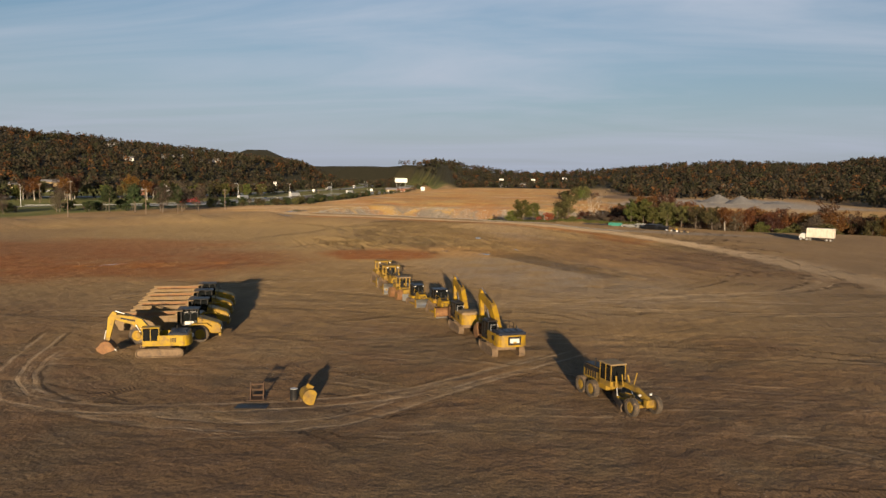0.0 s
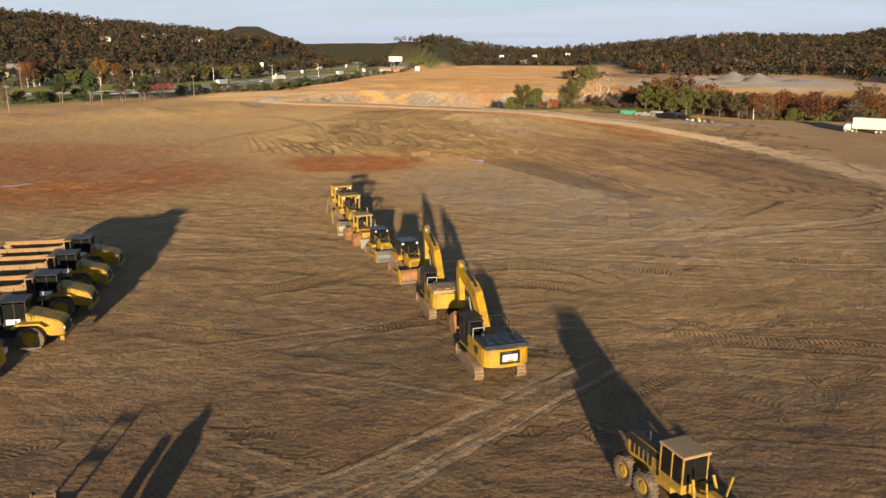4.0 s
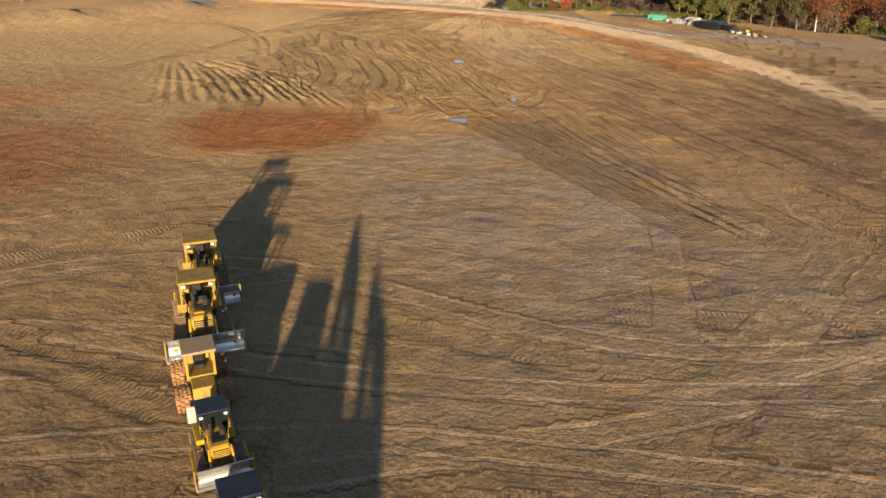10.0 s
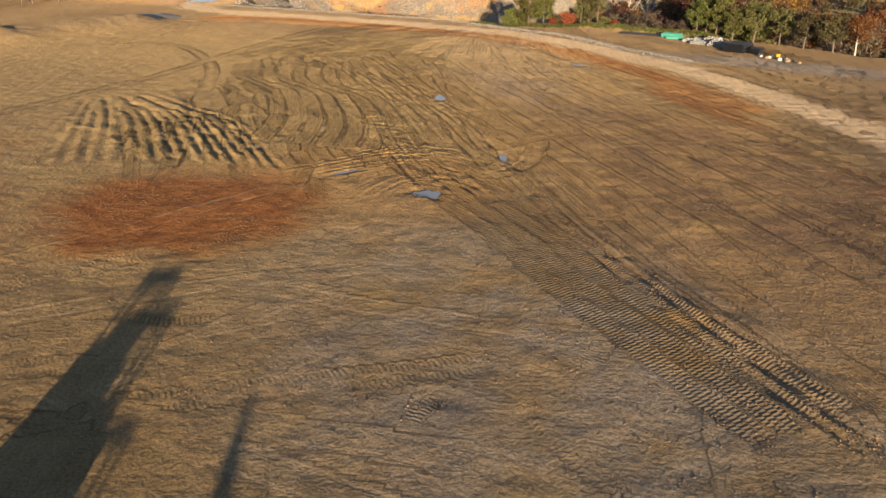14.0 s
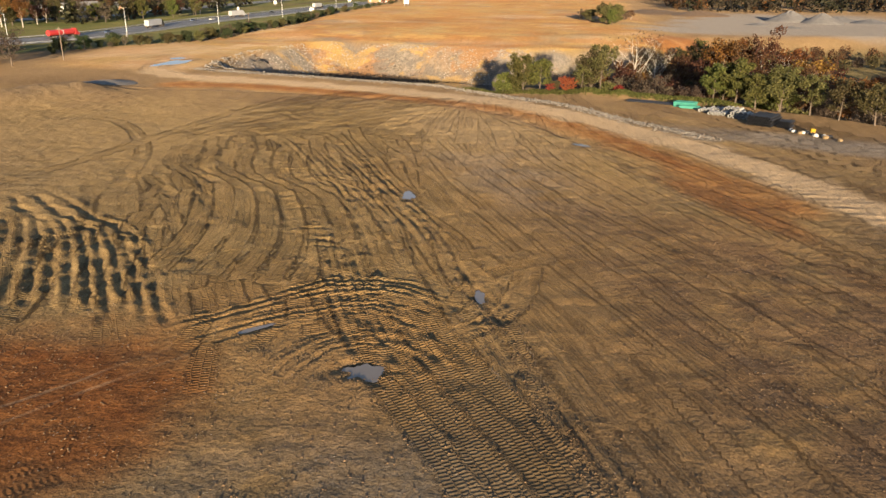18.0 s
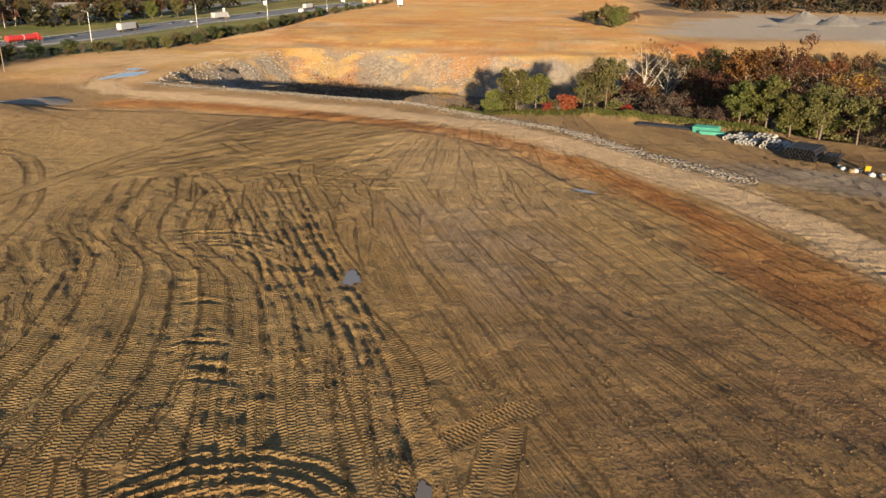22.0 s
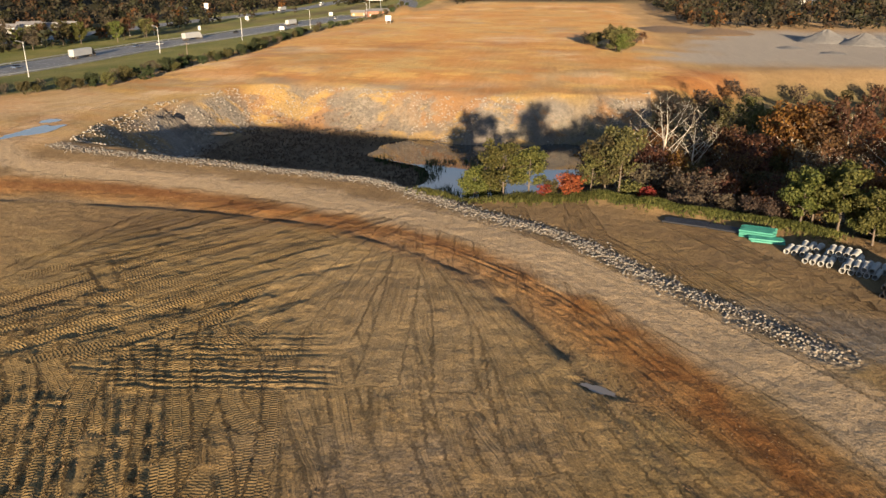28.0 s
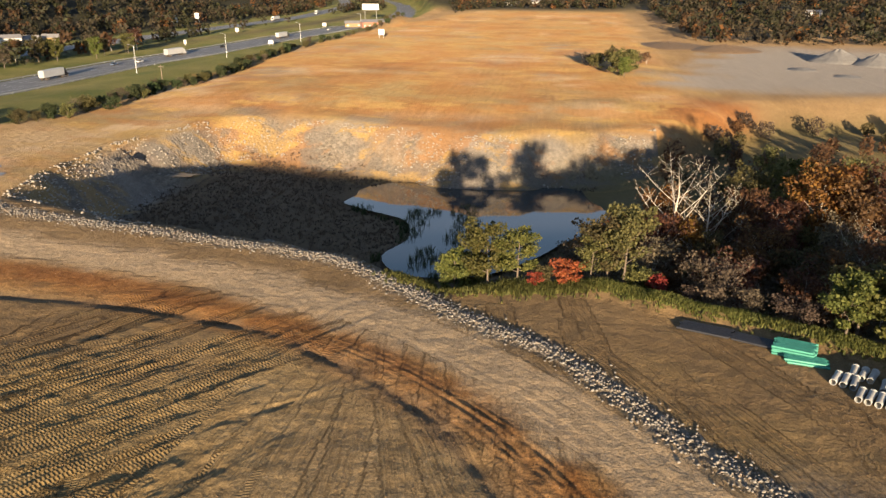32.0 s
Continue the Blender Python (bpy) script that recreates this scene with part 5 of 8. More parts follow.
for k in range(60):
    t = rr.random()
    x, y = -335 + 78 * t + rr.uniform(-24, 24), 440 + 200 * t + rr.uniform(-26, 26)
    dn = min(float(line_distance(np.array([x]), np.array([y]), L)[0][0]) for L in (NEAR_LANES, FAR_LANES))
    if dn > 21:
        tree(rr.choice(["olive", "olive", "orange", "rust", "brown", "green"]), x, y, rr.uniform(0.8, 1.2), 2400 + k, "trees of the median")


# far woods: many small clumps to each crown
def far_woods(seed, count, where, materials, per=28, leaf=1.5, tall=(6, 12), wide=(3.0, 5.4)):
    rng = np.random.default_rng(seed)
    pts = where(rng, count)
    z = ground_height(pts[:, 0], pts[:, 1])
    hue = rng.random(len(pts))
    edge = 0.0
    for (name, mat_key, share, label) in materials:
        sel = (hue >= edge) & (hue < edge + share)
        edge += share
        p, zz = pts[sel], z[sel]
        if not len(p):
            continue
        n = len(p)
        h, r = rng.uniform(*tall, n), rng.uniform(*wide, n)
        d = rng.normal(size=(n, per, 3))
        d /= np.linalg.norm(d, axis=2)[:, :, None]
        rad = rng.uniform(0.55, 1.1, (n, per, 1))
        c = np.stack([p[:, 0], p[:, 1], zz + h * 0.55], -1)[:, None, :] + d * rad * np.stack([r, r, h * 0.5], -1)[:, None, :]
        c[:, :, 2] = np.maximum(c[:, :, 2], zz[:, None] + 0.5)
        v, f = leaf_quads(c.reshape(-1, 3), leaf, rng)
        tagged(new(name, quads_mesh(name, v, f, LEAF[mat_key])), label, "woods", kind="stuff")


def wooded_land(rng, count):
    a = np.radians(rng.uniform(-46, 52, count * 3))
    d = 420 + 1400 * rng.random(count * 3) ** 0.8
    x, y = -np.sin(a) * d, np.cos(a) * d
    near, _ = line_distance(x, y, NEAR_LANES)
    far, fs = line_distance(x, y, FAR_LANES)
    ok = (near > 32) & (far > 22)
    deg = np.degrees(a)
    ok &= ~((x > -165 + 0.12 * np.maximum(0, y - 800)) & (x < 62 + 0.03 * y) & (y < 1290))
    ok &= ~((x > 30) & (x < 240) & (y > 500) & (y < 735))
    ok &= ~((deg > 25) & (d < 760) & (d > 470) & (fs > 0))
    ok &= ~((near < 60) & (x > -200) & (y > 480))
    ok &= ~((x > -262) & (x < -180) & (y > 560) & (y < 1200))
    ok &= rng.random(len(x)) < np.where((x > 62) & (y < 800), 0.8, 0.9)
    ok &= ~((x > 0) & (y < 490))
    ok &= ~((d < 600) & (x > -340))
    return np.stack([x, y], -1)[ok][:count]


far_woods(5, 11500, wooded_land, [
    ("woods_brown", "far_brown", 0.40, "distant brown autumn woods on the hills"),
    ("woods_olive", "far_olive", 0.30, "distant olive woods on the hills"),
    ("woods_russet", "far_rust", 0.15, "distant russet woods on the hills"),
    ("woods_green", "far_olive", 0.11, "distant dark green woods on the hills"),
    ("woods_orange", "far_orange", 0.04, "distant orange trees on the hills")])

far_woods(6, len(deep), lambda rng, count: np.array(deep), [
    ("deep_wood_brown", "brown", 0.4, "brown trees deep in the hollow wood"),
    ("deep_wood_olive", "olive", 0.3, "olive trees deep in the hollow wood"),
    ("deep_wood_russet", "rust", 0.3, "russet trees deep in the hollow wood")], 240, 0.42, (3.5, 7), (1.8, 3.2))


# ---- highway ----
def strip(name, line, left, right, lift, material, label, dash=None):
    """A ribbon along a line between two offsets, with thickness."""
    verts, faces = [], []
    L, R = offset_line(line, left), offset_line(line, right)
    for k in range(len(line) - 1):
        if dash and k % 2:
            continue
        b = len(verts)
        for (x, y) in (L[k], R[k], R[k + 1], L[k + 1]):
            z = -2.2 + lift
            verts += [(x, y, z)]
        for (x, y) in (L[k], R[k], R[k + 1], L[k + 1]):
            verts += [(x, y, -2.2 - 0.3)]
        faces += [(b, b + 1, b + 2, b + 3), (b, b + 4, b + 5, b + 1), (b + 1, b + 5, b + 6, b + 2), (b + 2, b + 6, b + 7, b + 3), (b + 3, b + 7, b + 4, b)]
    return tagged(new(name, mesh(name, verts, faces, material)), label, "road", kind="structure")


near_fine, far_fine = curve(NEAR_LANES, 6.0), curve(FAR_LANES, 6.0)
strip("road_near", near_fine, 13.5, -13.5, 0.12, asphalt, "grey asphalt highway carriageway")
strip("road_far", far_fine, 10, -10, 0.12, asphalt, "grey asphalt carriageway beyond the median")
for o in (9.2, -6.6):
    strip("lane_line", near_fine, o + 0.12, o - 0.12, 0.128, white, "solid painted edge line")
for o in (5.2, 1.3, -2.6):
    strip("lane_line", near_fine, o + 0.1, o - 0.1, 0.128, white, "dashed painted lane line", dash=True)
for o in (5.2, -5.2):
    strip("lane_line", far_fine, o + 0.12, o - 0.12, 0.128, white, "solid painted edge line")
strip("lane_line", far_fine, 0.1, -0.1, 0.128, white, "dashed painted lane line", dash=True)


# ---- machines: local +y is forward, x to the right ----
def hull(circles, n=28):
    """Outline round some circles (y, z, r), anticlockwise."""
    pts = sorted({(round(y + r * math.cos(2 * math.pi * k / n), 4), round(z + r * math.sin(2 * math.pi * k / n), 4)) for y, z, r in circles for k in range(n)})

    def half(seq):
        out = []
        for p in seq:
            while len(out) > 1 and (out[-1][0] - out[-2][0]) * (p[1] - out[-2][1]) - (out[-1][1] - out[-2][1]) * (p[0] - out[-2][0]) <= 0:
                out.pop()
            out.append(p)
        return out[:-1]
    return half(pts) + half(pts[::-1])


def crawler(parent, x, circles, width, shoe=0.2, frame_mat=None, at=None):
    """One track: frame, chain of shoes, end wheels and rollers."""
    grow = [(y, z, r - 0.07) for y, z, r in circles]
    inner = [(y, z, max(r - 0.16, 0.05)) for y, z, r in circles]
    t = part("track", prism(B(), hull(inner, 16), x - width * 0.32, x + width * 0.32), frame_mat or chain, parent, "", at)
    line = hull(grow, 40)
    line.append(line[0])
    seg = [math.hypot(b[0] - a[0], b[1] - a[1]) for a, b in zip(line[:-1], line[1:])]
    total, bm = sum(seg), B()
    count = int(total / shoe)
    for k in range(count):
        s, i = k * total / count, 0
        while s > seg[i]:
            s -= seg[i]
            i += 1
        (y0, z0), (y1, z1) = line[i], line[i + 1]
        f = s / seg[i]
        a = math.atan2(z1 - z0, y1 - y0)
        m = Matrix.Translation((x, y0 + (y1 - y0) * f, z0 + (z1 - z0) * f)) @ Matrix.Rotation(a, 4, "X")
        box(bm, -width / 2, width / 2, -shoe * 0.46, shoe * 0.46, -0.045, 0.03, 0, m)
        box(bm, -width / 2, width / 2, -shoe * 0.1, shoe * 0.12, -0.07, -0.04, 0, m)
    part("shoe_chain", bm, chain, t, "mud-caked steel track shoes")
    for k, (y, z, r) in enumerate(circles):
        bm = B()
        rod(bm, (x - width * 0.36, y, z), (x + width * 0.36, y, z), r * 0.62, None, 18)
        rod(bm, (x - width * 0.40, y, z), (x + width * 0.40, y, z), r * 0.25, None, 10)
        part("sprocket" if k == len(circles) - 1 else "idler", bm, chain, t)
    lo = [c for c in circles if c[1] < 0.75]
    ya, yb = min(c[0] for c in lo), max(c[0] for c in lo)
    for k in range(5):
        y = ya + (yb - ya) * (k + 1) / 6
        part("roller", rod(B(), (x - width * 0.34, y, 0.2), (x + width * 0.34, y, 0.2), 0.12, None, 10), chain, t)
    return t


def wheel(parent, x, y, r, w, rim_mat, out=1):
    bm = B()
    prof = [(0.62 * r, 0.42), (0.86 * r, 0.5), (0.97 * r, 0.42), (r, 0.25), (r, -0.25), (0.97 * r, -0.42), (0.86 * r, -0.5), (0.62 * r, -0.42)]
    n, rings = 28, []
    for k in range(n):
        a = 2 * math.pi * k / n
        rings.append([bm.verts.new((x + u * w, y + math.cos(a) * q, r + math.sin(a) * q)) for q, u in prof])
    for k in range(n):
        A, C = rings[k], rings[(k + 1) % n]
        for j in range(len(prof)):
            bm.faces.new((A[j], A[(j + 1) % len(prof)], C[(j + 1) % len(prof)], C[j]))
    for k in range(20):
        m = Matrix.Translation((x, y, r)) @ Matrix.Rotation(2 * math.pi * k / 20, 4, "X")
        box(bm, -w * 0.48, -w * 0.02, -0.06, 0.06, r * 0.95, r * 1.025, 0, m)
        m = Matrix.Translation((x, y, r)) @ Matrix.Rotation(2 * math.pi * (k + 0.5) / 20, 4, "X")
        box(bm, w * 0.02, w * 0.48, -0.06, 0.06, r * 0.95, r * 1.025, 0, m)
    t = part("wheel", bm, rubber, parent, "large dusty black tyre")
    rim = B()
    rod(rim, (x - w * 0.3, y, r), (x + w * 0.3, y, r), r * 0.63, None, 22)
    rod(rim, (x + out * w * 0.3, y, r), (x + out * w * 0.4, y, r), r * 0.42, r * 0.34, 18)
    part("rim", rim, rim_mat, t, "painted steel rim")
    return t


def frame_of_rods(parent, name, segs, r, mat, label=""):
    bm = B()
    for a, b in segs:
        rod(bm, a, b, r, None, 6)
    return part(name, bm, mat, parent, label)


def cylinder_ram(parent, a, b, r, mat=None):
    a, b = Vector(a), Vector(b)
    m = a.lerp(b, 0.58)
    t = part("ram", rod(B(), a, m, r, None, 12), mat or yellow, parent)
    part("ram_rod", rod(B(), m, b, r * 0.55, None, 10), steel, t, "bright steel piston rod")


def swept(bm, pts, widths, depth_pairs):
    """A box beam along side points: (y, z) with half height and half width at each."""
    rings = []
    for k, (y, z) in enumerate(pts):
        y0, z0 = pts[max(k - 1, 0)]
        y1, z1 = pts[min(k + 1, len(pts) - 1)]
        L = math.hypot(y1 - y0, z1 - z0)
        ny, nz = -(z1 - z0) / L, (y1 - y0) / L
        h, w = depth_pairs[k], widths[k]
        rings.append([bm.verts.new((sx * w, y + ny * h * s, z + nz * h * s)) for sx, s in ((-1, -1), (1, -1), (1, 1), (-1, 1))])
    for A, C in zip(rings[:-1], rings[1:]):
        for j in range(4):
            bm.faces.new((A[j], A[(j + 1) % 4], C[(j + 1) % 4], C[j]))
    bm.faces.new(rings[0][::-1])
    bm.faces.new(rings[-1])
    return bm


def shift_x(bm, dx):
    bmesh.ops.translate(bm, verts=list(bm.verts), vec=(dx, 0, 0))
    return bm


def digging_bucket(parent, m, width, mat, name="bucket"):
    """A toothed bucket: curved shell, side plates, cutting edge with teeth."""
    bm = B()
    arc = [(0.75 * math.cos(a) , 0.75 * math.sin(a)) for a in np.linspace(radians(75), radians(285), 9)]
    outer, inner = arc, [(y * 0.93, z * 0.93) for y, z in arc]
    h = width / 2
    for k in range(len(arc) - 1):
        quad = [outer[k], outer[k + 1], inner[k + 1], inner[k]]
        prism(bm, quad, -h, h)
    for s in (-1, 1):
        prism(bm, arc + [(0.62, -0.70), (0.42, 0.55)], s * h - 0.03, s * h + 0.03)
    box(bm, -h, h, 0.1, 0.55, -0.76, -0.70)
    box(bm, -0.3, -0.22, -0.5, 0.05, 0.55, 1.0)
    box(bm, 0.22, 0.3, -0.5, 0.05, 0.55, 1.0)
    t = part(name, bm, mat, parent, "worn toothed steel bucket", m)
    for k in range(5):
        x = -h + 0.12 + k * (width - 0.24) / 4
        part("tooth", prism(B(), [(0.5, -0.79), (0.82, -0.76), (0.5, -0.67)], x - 0.07, x + 0.07), steel, t)
    return t


def glazed_cab(parent, x0, x1, y0, y1, z0, z1, body, roof, slope=0.0, name="cab"):
    """A cab of posts and sills with a roof and panes."""
    bm, p = B(), 0.07
    box(bm, x0, x1, y0, y1, z0, z0 + 0.45, 0.03)
    t = part(name, bm, body, parent)
    for (x, y) in ((x0, y0), (x1 - p, y0), (x0, y1 - p), (x1 - p, y1 - p), (x0, (y0 + y1) / 2), (x1 - p, (y0 + y1) / 2)):
        part("post", box(B(), x, x + p, y, y + p, z0 + 0.4, z1 - 0.02), body, t)
    part("cab_roof", box(B(), x0 - 0.06, x1 + 0.06, y0 - 0.06, y1 + 0.10, z1 - 0.02, z1 + 0.12, 0.05), roof, t)
    for (a, b, c, d) in ((x0 + p, x1 - p, y1 - 0.05, y1 - 0.03), (x0 + p, x1 - p, y0 + 0.03, y0 + 0.05)):
        part("window_pane", box(B(), a, b, c, d, z0 + 0.45, z1 - 0.12), glass, t)
    ym = (y0 + y1) / 2
    for x in (x0 + 0.03, x1 - 0.05):
        part("window_pane", box(B(), x, x + 0.02, y0 + p, ym, z0 + 0.45, z1 - 0.12), glass, t)
        part("window_pane", box(B(), x, x + 0.02, ym + p, y1 - p, z0 + 0.45, z1 - 0.12), glass, t)
    seat = B()
    xm = (x0 + x1) / 2
    box(seat, xm - 0.25, xm + 0.25, y0 + 0.35, y0 + 0.85, z0 + 0.4, z0 + 0.6, 0.04)
    box(seat, xm - 0.25, xm + 0.25, y0 + 0.28, y0 + 0.42, z0 + 0.55, z0 + 1.2, 0.04)
    part("seat", seat, black, t)
    return t


def excavator(m, label, paint, hood, roof, boom, stick, bucket_at, bucket_turn, swing=0.0, tail_panel=True, group="", bucket_mat=None, mark=None, rails=True):
    e = thing("excavator", label, "excavator", m, group)
    for x in (-1.4, 1.4):
        crawler(e, x, [(-1.98, 0.5, 0.5), (1.98, 0.5, 0.5)], 0.6, 0.2, None, Matrix.Rotation(radians(-swing), 4, "Z"))
    part("undercarriage", box(B(), -1.15, 1.15, -1.2, 1.2, 0.45, 1.05, 0.08), chain, e)
    part("swing_ring", rod(B(), (0, 0, 1.0), (0, 0, 1.25), 0.85, None, 24), black, e)
    part("upper_frame", box(B(), -1.5, 1.5, -2.2, 1.75, 1.22, 1.45, 0.04), paint, e)
    up = e
    arc = [(1.55 * math.sin(a), -2.25 - 0.95 * math.cos(a) ** 0.6) for a in np.linspace(radians(-86), radians(86), 11)]
    bm = B()
    lo = [bm.verts.new((x, y, 1.2)) for x, y in arc] + [bm.verts.new((1.55, -1.95, 1.2)), bm.verts.new((-1.55, -1.95, 1.2))]
    hi = [bm.verts.new((x, y + 0.05, 2.35)) for x, y in arc] + [bm.verts.new((1.55, -1.95, 2.35)), bm.verts.new((-1.55, -1.95, 2.35))]
    bm.faces.new(lo[::-1])
    top = bm.faces.new(hi)
    n = len(lo)
    for k in range(n):
        bm.faces.new((lo[k], lo[(k + 1) % n], hi[(k + 1) % n], hi[k]))
    bmesh.ops.bevel(bm, geom=list(top.edges), offset=0.06, segments=2, affect="EDGES")
    cw = part("counterweight", bm, paint, up)
    if tail_panel:
        part("name_panel", box(B(), -0.62, 0.72, -3.265, -3.2, 1.42, 2.25, 0.02), black, cw, "black panel on the counterweight")
        part("marking", box(B(), -0.45, 0.53, -3.285, -3.262, 1.62, 2.06), white, cw, "plain white block marking")
        part("marking", prism(B(), [(-3.305, 1.60), (-3.305, 1.74), (-3.284, 1.74), (-3.284, 1.60)], -0.12, 0.26), paint, cw, "small yellow block marking")
    else:
        part("marking", box(B(), 0.45, 1.15, -3.20, -3.05, 1.72, 2.06), white, cw, "plain white block marking")
    hoodm = B()
    prism(hoodm, [(-2.95, 2.33), (-2.85, 2.56), (-0.95, 2.62), (-0.75, 2.34)], -1.45, 1.45, 0.04)
    for k in range(4):
        box(hoodm, -1.2 + k * 0.66, -0.72 + k * 0.66, -2.6, -1.2, 2.58, 2.64, 0.02)
    part("engine_hood", hoodm, hood, up)
    part("exhaust", rod(B(), (0.95, -1.5, 2.55), (0.95, -1.5, 3.0), 0.08), black, up)
    for s in (-1, 1):
        side = part("side_panel", box(B(), min(s * 1.5, s * 1.38), max(s * 1.5, s * 1.38), -2.0, 0.2, 1.42, 2.36, 0.03), paint, up)
        for k in range(4):
            part("louvre", box(B(), s * 1.51 - 0.015, s * 1.51 + 0.015, -1.7 + k * 0.16, -1.6 + k * 0.16, 1.6, 2.1), black, side)
    part("deck_box", box(B(), 0.55, 1.5, 0.25, 1.6, 1.42, 2.0, 0.04), paint, up, "tool and fuel box with tread top")
    glazed_cab(up, -1.5, -0.5, 0.0, 1.75, 1.35, 3.15, black if paint is not yellow_lemon else paint, roof)
    if rails:
        frame_of_rods(up, "handrail", [((1.45, 0.3, 2.0), (1.45, 0.3, 2.9)), ((1.45, 1.5, 2.0), (1.45, 1.5, 2.9)), ((1.45, 0.3, 2.9), (1.45, 1.5, 2.9)), ((1.45, 0.3, 2.45), (1.45, 1.5, 2.45)), ((0.6, 1.5, 2.0), (0.6, 1.5, 2.9)), ((0.6, 1.5, 2.9), (1.45, 1.5, 2.9))], 0.03, black)
        frame_of_rods(up, "handrail", [((-1.45, -0.7, 2.35), (-1.45, -0.7, 3.0)), ((-0.7, -0.7, 2.35), (-0.7, -0.7, 3.0)), ((-1.45, -0.7, 3.0), (-0.7, -0.7, 3.0))], 0.025, metal_grey)
    for s in (-1, 1):
        part("step", box(B(), s * 1.62 - 0.12, s * 1.62 + 0.12, 0.2, 1.2, 1.05, 1.1), black, up)
        part("work_lamp", box(B(), -1.0 + s * 0.35 - 0.09, -1.0 + s * 0.35 + 0.09, 1.8, 1.9, 3.1, 3.24, 0.02), white, up)
    part("air_intake", rod(B(), (-0.95, -1.2, 2.55), (-0.95, -1.2, 2.85), 0.13), black, up)
    part("hatch", box(B(), 0.65, 1.4, 0.4, 1.45, 2.0, 2.03, 0.01), chain, up, "ribbed tread plate on the tool box")
    ox = 0.05
    b = part("boom", shift_x(swept(B(), boom, [0.28] * len(boom), [0.22, 0.42, 0.50, 0.44, 0.34, 0.20]), ox), paint, up)
    if mark:
        (y0, z0), (y1, z1) = boom[3], boom[4]
        q = Matrix.Translation((0, (y0 + y1) / 2, (z0 + z1) / 2)) @ Matrix.Rotation(math.atan2(z1 - z0, y1 - y0), 4, "X")
        part("marking", box(B(), ox - 0.30, ox + 0.30, -0.8, 0.7, -0.09, 0.09, 0, q), mark, b, "plain dark lettering bar")
    s = part("stick", shift_x(swept(B(), stick, [0.2] * 3, [0.22, 0.36, 0.18]), ox), paint if not bucket_mat else rust if bucket_mat is rust and paint is yellow else paint, up)
    for dx in (-0.42, 0.52):
        cylinder_ram(up, (dx, 1.45, 1.5), (dx, boom[2][0] + 0.25, boom[2][1] - 0.15), 0.11, black)
    cylinder_ram(up, (ox, boom[2][0] + 0.1, boom[2][1] + 0.55), (ox, stick[0][0], stick[0][1] + 0.1), 0.13, black)
    (sy, sz), (ey, ez) = stick[1], stick[2]
    cylinder_ram(up, (ox, sy + 0.35, sz), (ox, ey + 0.35, ez + 0.1), 0.1, black)
    digging_bucket(up, pose(ox, bucket_at[0], bucket_at[1], bucket_turn), 1.5, bucket_mat or rust)
    return e


def bent(y0, z0, y1, z1, y2, z2):
    """Boom line: pivot, knee, tip."""
    a, k, c = Vector((y0, z0)), Vector((y1, z1)), Vector((y2, z2))
    return [tuple(a), tuple(a.lerp(k, 0.45)), tuple(a.lerp(k, 0.9)), tuple(k.lerp(c, 0.15)), tuple(k.lerp(c, 0.6)), tuple(c)]


CAT_BOOM = bent(0.7, 1.9, 2.9, 4.3, 6.1, 5.1)
excavator(pose(-2.85, 74.75, 0.0, 0, 0, 26), "yellow tracked excavator with black hood and rusty bucket", yellow, navy, black, CAT_BOOM, [(5.85, 5.6), (6.1, 4.9), (5.7, 2.2)], (5.45, 1.15), 150, 5, True, "row of parked machines")
excavator(pose(-7.5, 85.95, 0.0, 0, 0, 22), "yellow tracked excavator with dusty tan hood", yellow, dusty, black, CAT_BOOM, [(5.85, 5.6), (6.1, 4.9), (5.8, 2.1)], (5.55, 1.1), 140, 0, False, "row of parked machines")
excavator(pose(-35.6, 67.2, 0.0, 0, 0, 109) @ Matrix.Scale(0.9, 4), "lemon-yellow tracked excavator with its bucket on the ground", yellow_lemon, navy, yellow_lemon, bent(0.7, 1.9, 2.5, 3.75, 5.0, 4.3), [(4.7, 4.75), (5.05, 4.1), (5.5, 1.7)], (5.6, 0.95), -120, 0, False, "machines by the dump trucks", rust, black, False)


